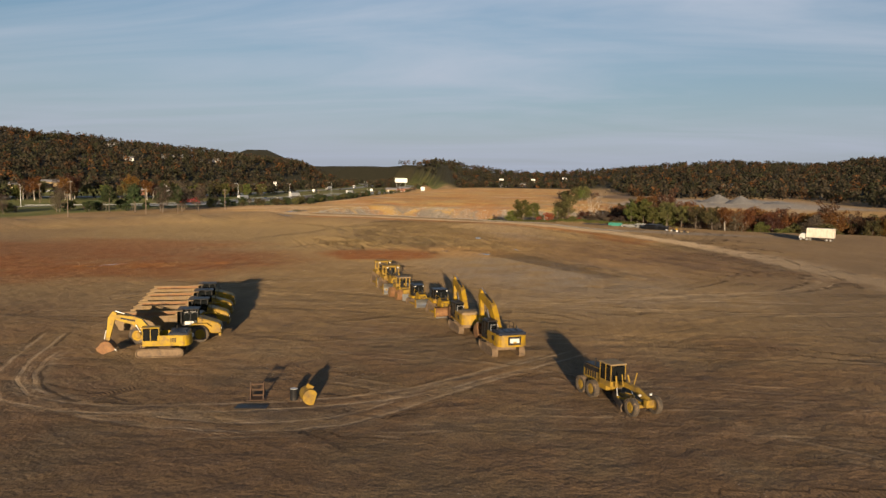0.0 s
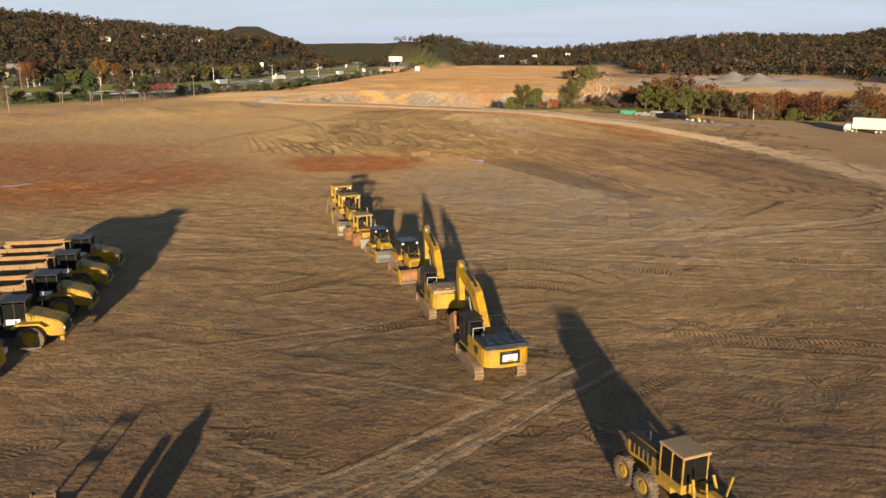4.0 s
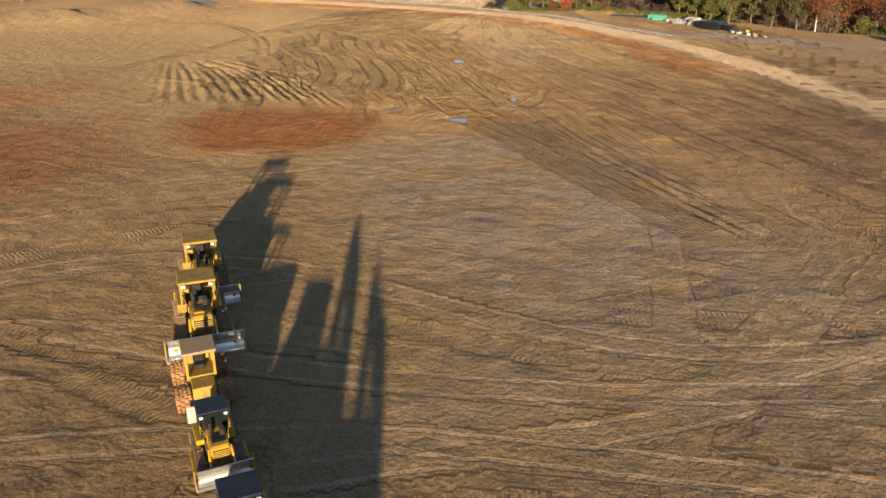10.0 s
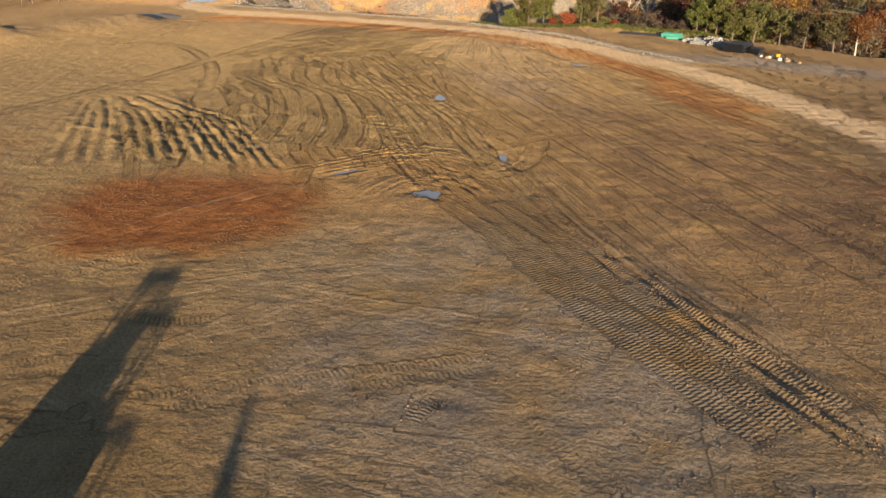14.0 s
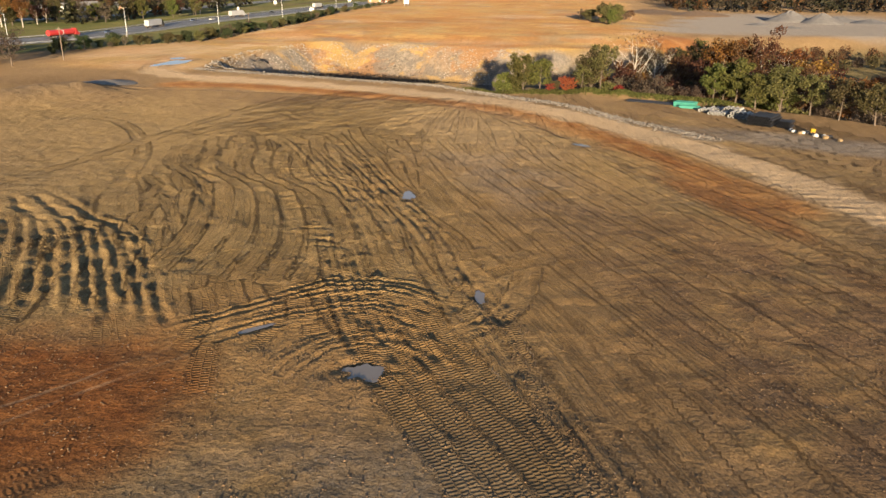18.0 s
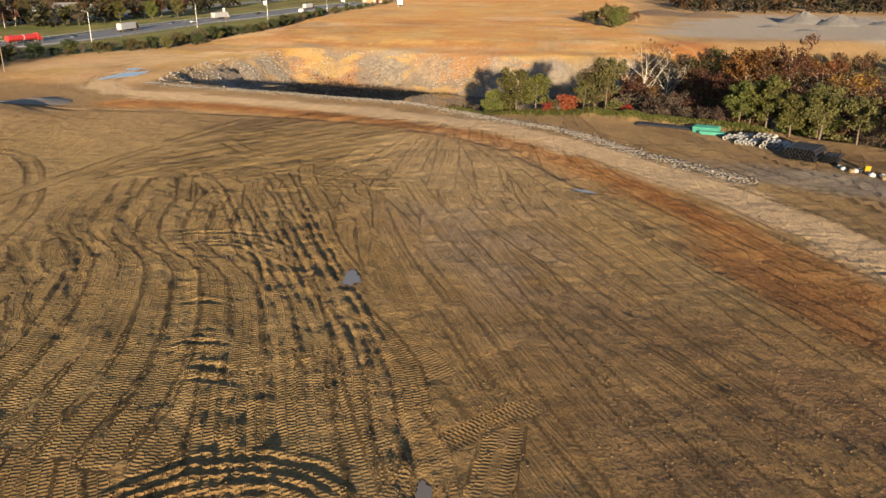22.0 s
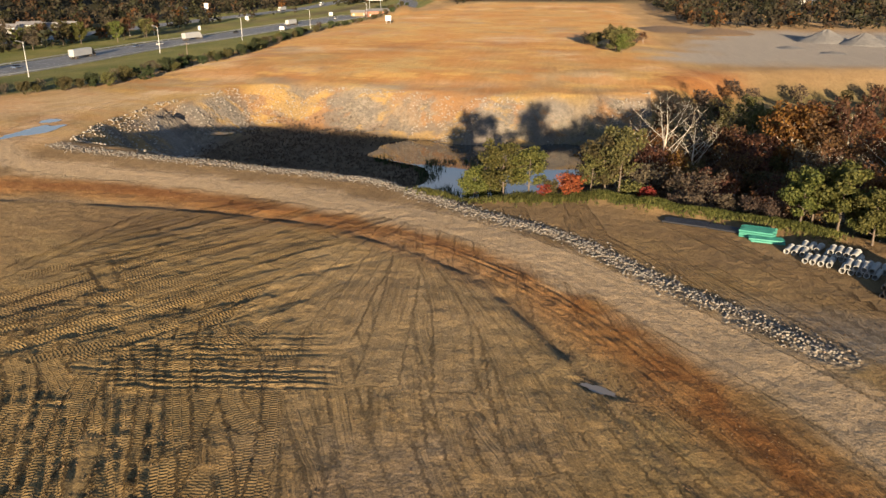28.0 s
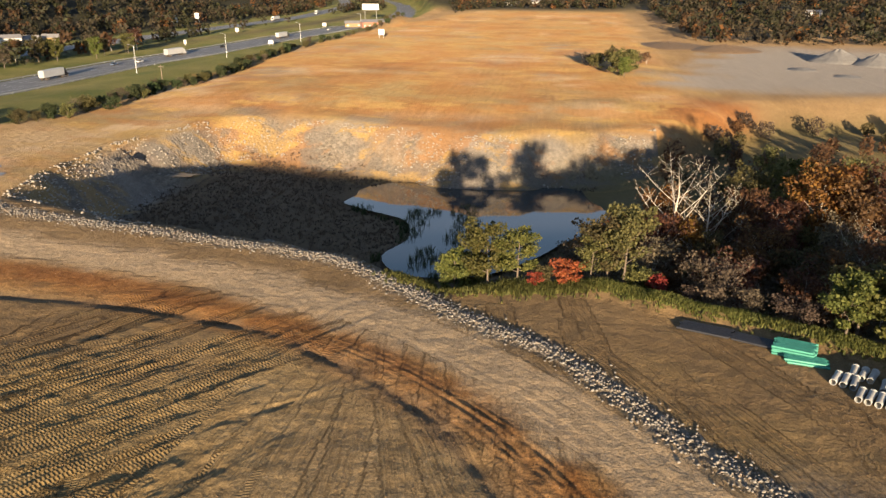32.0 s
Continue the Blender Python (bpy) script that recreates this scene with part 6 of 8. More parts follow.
def bulldozer(m, label, paint, closed, blade_w, blade_mat, high=True, roof=None, group="row of parked machines", ripper=True, tilt=0.0):
    d = thing("bulldozer", label, "bulldozer", m, group)
    circles = [(-1.55, 0.42, 0.42), (1.45, 0.42, 0.42), (-0.95, 1.32, 0.42)] if high else [(-1.5, 0.5, 0.5), (1.5, 0.5, 0.5)]
    for x in (-1.1, 1.1):
        crawler(d, x, circles, 0.58)
    part("main_frame", box(B(), -0.72, 0.72, -1.9, 1.7, 0.5, 1.15, 0.06), chain, d)
    hood = part("engine_hood", prism(B(), [(0.1, 1.1), (0.1, 2.1), (1.7, 1.95), (1.85, 1.85), (1.85, 0.9)], -0.55, 0.55, 0.05), paint, d)
    part("grille", box(B(), -0.45, 0.45, 1.85, 1.90, 1.0, 1.75), black, hood)
    for k in range(6):
        part("grille_bar", box(B(), -0.45, 0.45, 1.90, 1.92, 1.05 + 0.12 * k, 1.10 + 0.12 * k), paint, hood)
    part("exhaust", rod(B(), (0.32, 0.75, 2.0), (0.32, 0.75, 2.95), 0.08), black, d)
    part("air_cleaner", rod(B(), (-0.3, 0.8, 2.0), (-0.3, 0.8, 2.5), 0.14), black, d)
    for s in (-1, 1):
        part("fender", box(B(), s * 0.9 - 0.25, s * 0.9 + 0.25, -1.6, 0.2, 1.5 if high else 1.15, 2.0 if high else 1.5, 0.05), paint, d)
    part("fuel_tank", prism(B(), [(-1.95, 1.15), (-1.95, 2.0), (-1.75, 2.15), (-1.35, 2.15), (-1.35, 1.15)], -0.8, 0.8, 0.05), paint, d)
    if closed:
        glazed_cab(d, -0.85, 0.85, -1.35, 0.15, 1.5, 3.2, black, roof or black)
    else:
        for (x, y) in ((-0.85, -1.3), (0.85, -1.3), (-0.85, 0.1), (0.85, 0.1)):
            part("canopy_post", box(B(), x - 0.08, x + 0.08, y - 0.08, y + 0.08, 1.5, 3.2), paint, d)
        part("crossbar", box(B(), -0.77, 0.77, -1.38, -1.22, 2.9, 3.18), paint, d)
        part("canopy_roof", box(B(), -1.0, 1.0, -1.5, 0.35, 3.18, 3.32, 0.05), paint, d)
        seat = B()
        box(seat, -0.3, 0.3, -1.0, -0.45, 1.7, 1.95, 0.05)
        box(seat, -0.3, 0.3, -1.15, -0.98, 1.9, 2.55, 0.05)
        part("seat", seat, black, d)
        part("dashboard", box(B(), -0.4, 0.4, -0.05, 0.12, 1.9, 2.3, 0.03), black, d)
    part("drawbar_plate", box(B(), -0.5, 0.5, -2.05, -1.9, 0.6, 1.4, 0.03), chain, d)
    for s in (-1, 1):
        part("work_lamp", box(B(), s * 0.7 - 0.1, s * 0.7 + 0.1, 0.2, 0.34, 2.98, 3.14, 0.02), white, d)
        part("step", box(B(), s * 1.05 - 0.12, s * 1.05 + 0.12, 0.25, 0.6, 1.45 if high else 1.05, 1.5 if high else 1.1), chain, d)
        frame_of_rods(d, "grab_rail", [((s * 0.85, 0.3, 2.0), (s * 0.85, 0.3, 2.6)), ((s * 0.85, 0.3, 2.6), (s * 0.6, 1.2, 2.3)), ((s * 0.6, 1.2, 2.3), (s * 0.6, 1.2, 1.95))], 0.025, paint)
    part("hood_hatch", box(B(), -0.38, 0.38, 0.5, 1.5, 1.99, 2.07, 0.02), black if closed else paint, hood)
    for k in range(3):
        part("hood_vent", box(B(), -0.3, 0.3, 0.62 + 0.28 * k, 0.74 + 0.28 * k, 2.06, 2.085), black, hood)
    arc = [(0.55 * (1 - math.cos(a)) - 0.12, 0.65 - 0.62 * math.sin(a) * 1.02) for a in np.linspace(radians(-75), radians(75), 9)]
    bm, h = B(), blade_w / 2
    for k in range(len(arc) - 1):
        (ya, za), (yb, zb) = arc[k], arc[k + 1]
        prism(bm, [(ya, za), (yb, zb), (yb - 0.06, zb), (ya - 0.06, za)], -h, h)
    blade = part("blade", bm, blade_mat, d, "wide curved dozer blade", pose(0, 2.65, 0.12 + tilt, 0, 0, 0))
    for s in (-1, 1):
        part("end_plate", prism(B(), [(-0.2, 0.0), (-0.22, 1.28), (0.12, 1.25), (0.35, 0.05)], s * h - 0.03, s * h + 0.03), paint, blade)
        part("push_arm", box(B(), s * 1.5 - 0.1, s * 1.5 + 0.1, -0.2, 2.6, 0.42, 0.68, 0.03), paint, d)
        cylinder_ram(d, (s * 0.62, 1.6, 1.75), (s * 0.7, 2.5, 0.75), 0.08)
    part("cutting_edge", box(B(), -h, h, 0.26, 0.34, -0.06, 0.12), steel, blade)
    if ripper:
        rp = part("ripper", box(B(), -0.9, 0.9, -2.75, -2.5, 0.75, 1.05, 0.03), paint, d)
        for x in (-0.7, 0, 0.7):
            part("shank", prism(B(), [(-2.8, 1.1), (-2.55, 1.1), (-2.5, 0.4), (-2.3, 0.08), (-2.45, 0.08), (-2.75, 0.4)], x - 0.06, x + 0.06), rust, rp)
        for x in (-0.5, 0.5):
            cylinder_ram(d, (x, -1.9, 1.6), (x, -2.6, 0.95), 0.08)
    return d


bulldozer(pose(-12.0, 95.5, 0.0, 0, 0, 211), "large yellow bulldozer with black-roofed cab and rusty blade", yellow, True, 3.9, rust, True, navy)
bulldozer(pose(-16.0, 101.6, 0.0, 0, 0, 213) @ Matrix.Diagonal((0.86, 0.86, 0.86, 1)), "smaller yellow bulldozer with black canopy and bright blade", yellow, True, 3.3, steel, False, navy, ripper=False)
bulldozer(pose(-22.2, 113.5, 0.0, 0, 0, 209) @ Matrix.Scale(1.2, 4), "older yellow bulldozer with open canopy and bright blade", yellow_old, False, 4.0, steel, True)
bulldozer(pose(-24.8, 119.7, 0.0, 0, 0, 209) @ Matrix.Scale(1.2, 4), "older yellow bulldozer with open canopy and ripper", yellow_old, False, 3.7, steel, True)


def padded_wheel(parent, x, y, r, w):
    bm = rod(B(), (x - w / 2, y, r), (x + w / 2, y, r), r * 0.86, None, 24)
    for i in range(4):
        for k in range(14):
            mm = Matrix.Translation((x - w / 2 + w * (i + 0.5) / 4, y, r)) @ Matrix.Rotation(2 * math.pi * (k + 0.5 * (i % 2)) / 14, 4, "X")
            box(bm, -w * 0.09, w * 0.09, -0.09, 0.09, r * 0.84, r, 0, mm)
    t = part("padded_drum", bm, rust, parent, "rusty steel drum with compaction pads")
    part("hub", rod(B(), (x - w * 0.52, y, r), (x + w * 0.52, y, r), r * 0.35, None, 14), yellow_old, t)


def compactor(m):
    c = thing("soil_compactor", "old yellow soil compactor with padded steel drums", "compactor", m, "row of parked machines")
    for x in (-1.15, 1.15):
        for y in (-1.5, 1.5):
            padded_wheel(c, x, y, 0.72, 0.85)
    part("rear_frame", prism(B(), [(-2.6, 0.8), (-2.6, 1.9), (-0.9, 2.05), (-0.6, 0.9)], -0.65, 0.65, 0.06), yellow_old, c)
    part("front_frame", prism(B(), [(0.3, 0.8), (0.3, 1.5), (1.9, 1.5), (2.2, 0.8)], -0.65, 0.65, 0.06), yellow_old, c)
    part("articulation", rod(B(), (0, -0.15, 0.7), (0, -0.15, 1.4), 0.25), chain, c)
    for (x, y) in ((-0.75, -0.75), (0.75, -0.75), (-0.75, 0.65), (0.75, 0.65)):
        part("canopy_post", box(B(), x - 0.07, x + 0.07, y - 0.07, y + 0.07, 1.6, 3.05), yellow_old, c)
    part("platform", box(B(), -0.82, 0.82, -0.8, 0.7, 1.3, 1.6), yellow_old, c)
    part("canopy_roof", box(B(), -0.95, 0.95, -0.95, 0.9, 3.03, 3.2, 0.05), dusty, c)
    s = B()
    box(s, -0.3, 0.3, -0.5, 0.0, 1.6, 1.85, 0.05)
    box(s, -0.3, 0.3, -0.62, -0.46, 1.8, 2.4, 0.05)
    part("seat", s, black, c)
    part("exhaust", rod(B(), (0.3, -1.6, 1.9), (0.3, -1.6, 2.7), 0.07), black, c)
    for s in (-1, 1):
        part("cross_arm", box(B(), s * 0.8 - 0.08, s * 0.8 + 0.08, 1.4, 2.9, 0.5, 0.7, 0.02), yellow_old, c)
    part("blade", prism(B(), [(2.85, 0.1), (2.8, 0.95), (2.9, 1.05), (3.05, 0.1)], -1.15, 1.15, 0.02), steel, c)
    return c


compactor(pose(-19.2, 106.9, 0.0, 0, 0, 211))


def motor_grader(m):
    g = thing("motor_grader", "dusty yellow motor grader with long front frame", "grader", m)
    for x, o in ((-1.08, -1), (1.08, 1)):
        for y in (-3.0, -1.45):
            wheel(g, x, y, 0.70, 0.46, yellow_old, o)
        part("tandem_case", box(B(), x * 0.72 - 0.1, x * 0.72 + 0.1, -3.2, -1.25, 0.5, 0.9, 0.08), yellow_old, g)
        wheel(g, x * 0.98, 3.9, 0.68, 0.42, yellow_old, o)
    part("rear_frame", box(B(), -0.5, 0.5, -3.7, -0.4, 0.75, 1.15, 0.05), yellow_old, g)
    hood = part("engine_hood", prism(B(), [(-3.75, 1.1), (-3.7, 2.25), (-1.2, 2.35), (-1.2, 1.1)], -0.55, 0.55, 0.05), yellow_old, g)
    part("hood_top", box(B(), -0.5, 0.5, -3.6, -1.3, 2.34, 2.40, 0.02), black, hood)
    for s in (-1, 1):
        part("side_band", box(B(), s * 0.56 - 0.012, s * 0.56 + 0.012, -3.6, -1.3, 1.95, 2.28), black, hood, "black panel along the hood")
    for k in range(5):
        part("louvre", box(B(), 0.55, 0.57, -3.4 + 0.35 * k, -3.2 + 0.35 * k, 1.4, 2.0), black, hood)
        part("louvre", box(B(), -0.57, -0.55, -3.4 + 0.35 * k, -3.2 + 0.35 * k, 1.4, 2.0), black, hood)
    part("exhaust", rod(B(), (0.25, -2.4, 2.3), (0.25, -2.4, 2.95), 0.07), black, g)
    glazed_cab(g, -0.7, 0.7, -1.1, 0.5, 1.25, 3.0, yellow_old, dusty)
    part("front_beam", swept(B(), [(0.4, 1.35), (1.6, 1.75), (2.9, 1.7), (4.1, 1.3), (4.6, 1.1)], [0.16] * 5, [0.2, 0.2, 0.19, 0.2, 0.22]), yellow_old, g)
    part("nose", box(B(), -0.35, 0.35, 4.3, 4.75, 0.75, 1.35, 0.05), yellow_old, g)
    part("front_axle", box(B(), -0.95, 0.95, 3.78, 4.02, 0.55, 0.8, 0.04), yellow_old, g)
    part("turntable", pipe(B(), (0, 1.55, 0.72), (0, 1.55, 0.88), 0.75, 0.12, 24), yellow_old, g)
    part("drawbar", prism(B(), [(1.2, 0.75), (1.2, 0.95), (3.8, 0.95), (3.8, 0.75)], -0.12, 0.12), yellow_old, g)
    R = Matrix.Translation((0.45, 1.45, 0)) @ Matrix.Rotation(radians(66), 4, "Z")
    bm = B()
    arc = [(0.22 * math.cos(a), 0.42 + 0.34 * math.sin(a)) for a in np.linspace(radians(120), radians(240), 6)]
    for (ya, za), (yb, zb) in zip(arc[:-1], arc[1:]):
        prism(bm, [(ya, za), (yb, zb), (yb - 0.05, zb), (ya - 0.05, za)], -1.85, 1.85)
    part("moldboard", bm, chain, g, "long curved grading blade", R)
    for s in (-1, 1):
        cylinder_ram(g, (s * 0.55, 1.0, 2.3), (s * 0.7, 1.5, 0.85), 0.07, yellow_old)
        frame_of_rods(g, "steering_post", [((s * 0.5, 1.9, 1.7), (s * 0.7, 2.0, 2.7)), ((s * 0.2, 1.6, 1.8), (s * 0.5, 1.9, 1.7))], 0.05, yellow_old)
        part("headlight", box(B(), s * 0.5 - 0.1, s * 0.5 + 0.1, 4.0, 4.12, 1.5, 1.65, 0.02), white, g)
        cylinder_ram(g, (s * 0.3, 3.2, 1.0), (s * 0.85, 3.85, 0.7), 0.05, yellow_old)
    rp = part("ripper", box(B(), -0.9, 0.9, -4.4, -4.2, 0.7, 0.95, 0.03), rust, g)
    for x in (-0.8, -0.4, 0, 0.4, 0.8):
        part("shank", prism(B(), [(-4.4, 0.9), (-4.25, 0.9), (-4.2, 0.3), (-4.35, 0.2)], x - 0.04, x + 0.04), rust, rp)
    part("ripper_link", box(B(), -0.5, 0.5, -4.2, -3.7, 0.75, 0.9, 0.02), rust, g)
    return g


motor_grader(pose(7.15, 59.3, 0.0, 0, 0, 209.5))


def dump_truck(m):
    d = thing("dump_truck", "yellow articulated dump truck with black cab and worn bed", "dump truck", m, "parked dump trucks")
    for s in (-1, 1):
        wheel(d, s * 1.2, 3.2, 0.88, 0.68, yellow, s)
        for y in (-1.1, -3.0):
            wheel(d, s * 1.2, y, 0.88, 0.68, yellow, s)
        part("front_fender", prism(B(), [(2.1, 1.75), (2.5, 2.0), (3.9, 2.0), (4.3, 1.7), (4.2, 1.6), (3.8, 1.88), (2.6, 1.88), (2.25, 1.65)], s * 1.18 - 0.35, s * 1.18 + 0.35), yellow, d)
    hood = part("engine_hood", prism(B(), [(2.9, 1.3), (2.9, 2.55), (3.3, 2.5), (5.0, 1.95), (5.25, 1.7), (5.3, 0.85), (4.4, 0.85)], -0.95, 0.95, 0.08), yellow, d)
    part("grille", box(B(), -0.6, 0.6, 5.27, 5.33, 0.95, 1.65), black, hood)
    for s in (-1, 1):
        part("headlight", box(B(), s * 0.75 - 0.12, s * 0.75 + 0.12, 5.24, 5.32, 1.3, 1.5, 0.02), white, hood)
    part("bumper", box(B(), -1.3, 1.3, 5.05, 5.35, 0.6, 0.95, 0.05), yellow, d)
    glazed_cab(d, -0.75, 0.75, 1.35, 2.95, 1.65, 3.35, black, black)
    part("marking", box(B(), 0.751, 0.775, 1.6, 2.5, 1.75, 2.15), white, d, "plain white block on the cab door")
    part("air_cleaner", rod(B(), (-1.05, 1.6, 1.9), (-1.05, 1.6, 2.9), 0.2), black, d)
    part("exhaust", rod(B(), (1.0, 1.3, 1.9), (1.0, 1.3, 3.2), 0.09), black, d)
    for s in (-1, 1):
        frame_of_rods(d, "mirror_arm", [((s * 0.8, 3.0, 2.4), (s * 1.3, 3.4, 2.5)), ((s * 1.3, 3.4, 2.2), (s * 1.3, 3.4, 2.9))], 0.03, black)
    part("tractor_frame", box(B(), -0.5, 0.5, 0.9, 4.8, 0.75, 1.3, 0.05), black, d)
    part("hitch", rod(B(), (0, 0.8, 0.7), (0, 0.8, 1.4), 0.3), black, d)
    part("trailer_frame", box(B(), -0.55, 0.55, -3.9, 0.7, 0.95, 1.35, 0.05), yellow, d)
    bed = B()
    side = [(-5.2, 2.45), (-4.7, 1.5), (0.2, 1.5), (0.95, 2.2), (0.95, 3.15), (0.55, 2.95), (-4.6, 2.75)]
    for s in (-1, 1):
        prism(bed, side, s * 1.42 - 0.05, s * 1.42 + 0.05)
        box(bed, s * 1.47 - 0.08, s * 1.47 + 0.08, -4.9, 0.8, 2.72, 2.9, 0.02, Matrix.Translation((0, 0, 0)))
        for k in range(4):
            box(bed, s * 1.50 - 0.06, s * 1.50 + 0.06, -4.0 + 1.3 * k, -3.85 + 1.3 * k, 1.55, 2.75)
    box(bed, -1.42, 1.42, -4.7, 0.2, 1.45, 1.55)
    prism(bed, [(-5.25, 2.45), (-4.7, 1.45), (-4.62, 1.52), (-5.15, 2.5)], -1.42, 1.42)
    prism(bed, [(0.2, 1.5), (0.95, 2.2), (0.95, 3.3), (1.5, 3.35), (1.5, 3.42), (0.86, 3.42), (0.86, 2.25), (0.15, 1.58)], -1.47, 1.47)
    body = part("dump_bed", bed, bed_paint, d)
    part("bed_liner", box(B(), -1.36, 1.36, -4.6, 0.1, 1.551, 1.59), dusty, body, "dusty scoured bed floor")
    for s in (-1, 1):
        part("bed_liner", prism(B(), [(-4.6, 1.6), (0.15, 1.6), (0.8, 2.3), (0.8, 2.85), (-4.5, 2.7)], s * 1.36 - 0.012, s * 1.36 + 0.012), rust, body, "scoured brown steel bed side")
        cylinder_ram(d, (s * 0.9, -0.2, 1.2), (s * 0.95, 0.5, 1.9), 0.1, black)
    return d


truck = dump_truck(pose(-37.7, 72.9, 0.0, 0, 0, -71))
for x, y, turn in ((-39.5, 79.1, -71), (-41.6, 84.8, -70), (-43.5, 90.0, -71)):
    copy_thing(truck, pose(x, y, 0.0, 0, 0, turn))


# loose attachments on the stained ground
spare = thing("loose_bucket", "orange-yellow excavator bucket lying on stained ground", "bucket", pose(-16.6, 54.3, 0.0, 0, 0, -60) @ Matrix.Scale(0.8, 4), "loose attachments")
digging_bucket(spare, pose(0, 0, 0.78, -25), 1.7, yellow_old, "bucket_shell")
barrel = thing("barrel", "black steel drum with pale lid", "barrel", pose(-18.0, 54.9, 0.0))
drum = part("drum", rod(B(), (0, 0, 0), (0, 0, 0.88), 0.3, None, 22), black, barrel)
for z in (0.3, 0.6):
    part("hoop", pipe(B(), (0, 0, z - 0.02), (0, 0, z + 0.02), 0.315, 0.02, 22), black, drum)
part("lid", rod(B(), (0, 0, 0.88), (0, 0, 0.91), 0.29, None, 22), white, barrel, "pale round lid")
coupler = thing("loose_coupler", "rusty steel coupler frame standing on the ground", "attachment", pose(-21.0, 54.9, 0.0, 0, 0, 15), "loose attachments")
for s in (-1, 1):
    part("cheek", prism(B(), [(-0.6, 0), (0.55, 0), (0.45, 0.5), (0.15, 1.3), (-0.1, 1.35), (-0.3, 0.7)], s * 0.5 - 0.04, s * 0.5 + 0.04), dark_rust, coupler)
for z, y in ((0.2, 0.2), (0.7, 0.0), (1.15, 0.0)):
    part("pin", rod(B(), (-0.55, y, z), (0.55, y, z), 0.08), dark_rust, coupler)
part("base_plate", box(B(), -0.7, 0.7, -0.7, 0.7, 0.0, 0.06, 0.01), dark_rust, coupler)
plate = thing("steel_plate", "black steel plate lying flat on the ground", "plate", pose(-20.5, 52.4, 0.01, 0, 0, 8))
part("plate", box(B(), -1.2, 1.2, -0.5, 0.5, 0, 0.05, 0.01), black, plate)


def set_on_ground(names):
    for o in list(scene.objects):
        if o.parent is None and o.name.split(".")[0] in names:
            o.location.z += gz(o.location.x, o.location.y)


set_on_ground(("excavator", "bulldozer", "soil_compactor", "motor_grader", "dump_truck", "loose_bucket", "barrel", "loose_coupler", "steel_plate"))


# ---- stores beside the wood ----
def concrete_pipe(x, y, z, turn):
    t = thing("concrete_pipe", "pale grey concrete drain pipe stacked on clay", "pipe", pose(x, y, z, 0, 0, turn), "stacked concrete pipes")
    part("barrel_pipe", pipe(B(), (0, -1.2, 0.36), (0, 1.1, 0.36), 0.36, 0.06, 18), concrete, t)
    part("bell", pipe(B(), (0, 1.1, 0.36), (0, 1.3, 0.36), 0.42, 0.06, 18), concrete, t)
    return t


first_pipe = None
PIPE_ROWS = [(29.9, 296.0, 3, 0), (32.2, 297.6, 3, 0), (31.2, 292.6, 4, 0), (34.2, 294.6, 5, 1), (34.6, 289.6, 5, 1), (37.0, 291.2, 4, 0)]
for rx, ry, count, upper in PIPE_ROWS:
    for k in range(count + (count - 1) * upper):
        top = k >= count
        i = k - count + 0.5 if top else k
        x, y = rx + i * 0.8, ry - i * 0.42
        m = pose(x, y, gz(x, y) + (0.62 if top else 0.0), 0, 0, -28 + 3 * math.sin(k * 5 + rx))
        if first_pipe is None:
            first_pipe = concrete_pipe(0, 0, 0, 0)
            first_pipe.matrix_basis = m
        else:
            copy_thing(first_pipe, m)


def pipe_bundle(label, category, m, count_wide, count_high, r, length, material, name):
    t = thing(name, label, category, m)
    mesh_pipe = None
    rr = random.Random(count_wide * 7)
    for j in range(count_high):
        for k in range(count_wide - j % 2):
            a = Matrix.Translation(((k + 0.5 * (j % 2) - count_wide / 2) * 2.05 * r, rr.uniform(-0.25, 0.25), r + j * 1.78 * r))
            if mesh_pipe is None:
                ob = part("plastic_pipe", pipe(B(), (0, -length / 2, 0), (0, length / 2, 0), r, 0.02, 12), material, t)
                mesh_pipe = ob.data
            else:
                ob = link(new("plastic_pipe", mesh_pipe), t)
            ob.matrix_basis = a
    return t


pipe_bundle("sea-green plastic sewer pipes in a low stack", "pipes", pose(27.4, 302.2, gz(27.4, 302.2), 0, 0, 72), 11, 4, 0.14, 4.3, plastic_green, "green_pipe_stack")
pipe_bundle("sea-green plastic sewer pipes in a loose pile", "pipes", pose(28.0, 299.9, gz(28, 299.9), 0, 0, 78), 7, 2, 0.14, 4.3, plastic_green, "green_pipe_stack")
pipe_bundle("long black plastic pipes on the ground", "pipes", pose(18.5, 306.6, gz(18.5, 306.6), 0, 0, 70), 8, 1, 0.16, 6.0, plastic_black, "black_pipe_row")
pipe_bundle("long black plastic pipes on the ground", "pipes", pose(23.5, 304.4, gz(23.5, 304.4), 0, 0, 66), 7, 1, 0.16, 5.0, plastic_black, "black_pipe_row")
pipe_bundle("tall stack of black plastic pipes", "pipes", pose(39.6, 282.6, gz(39.6, 282.6), 0, 0, -32), 9, 4, 0.26, 6.0, plastic_black, "black_pipe_stack")
pipe_bundle("short stack of black plastic pipes", "pipes", pose(42.8, 279.6, gz(42.8, 279.6), 0, 0, -30), 5, 3, 0.24, 3.0, plastic_black, "black_pipe_stack")


def lumpy(bm, r, seed, flat=0.7, sub=2):
    res = bmesh.ops.create_icosphere(bm, subdivisions=sub, radius=r)
    for v in res["verts"]:
        n = noise.noise(v.co * (1.6 / r) + Vector((seed * 3.1, 0, 0)))
        v.co *= 1 + 0.3 * n
        v.co.z *= flat
    return bm


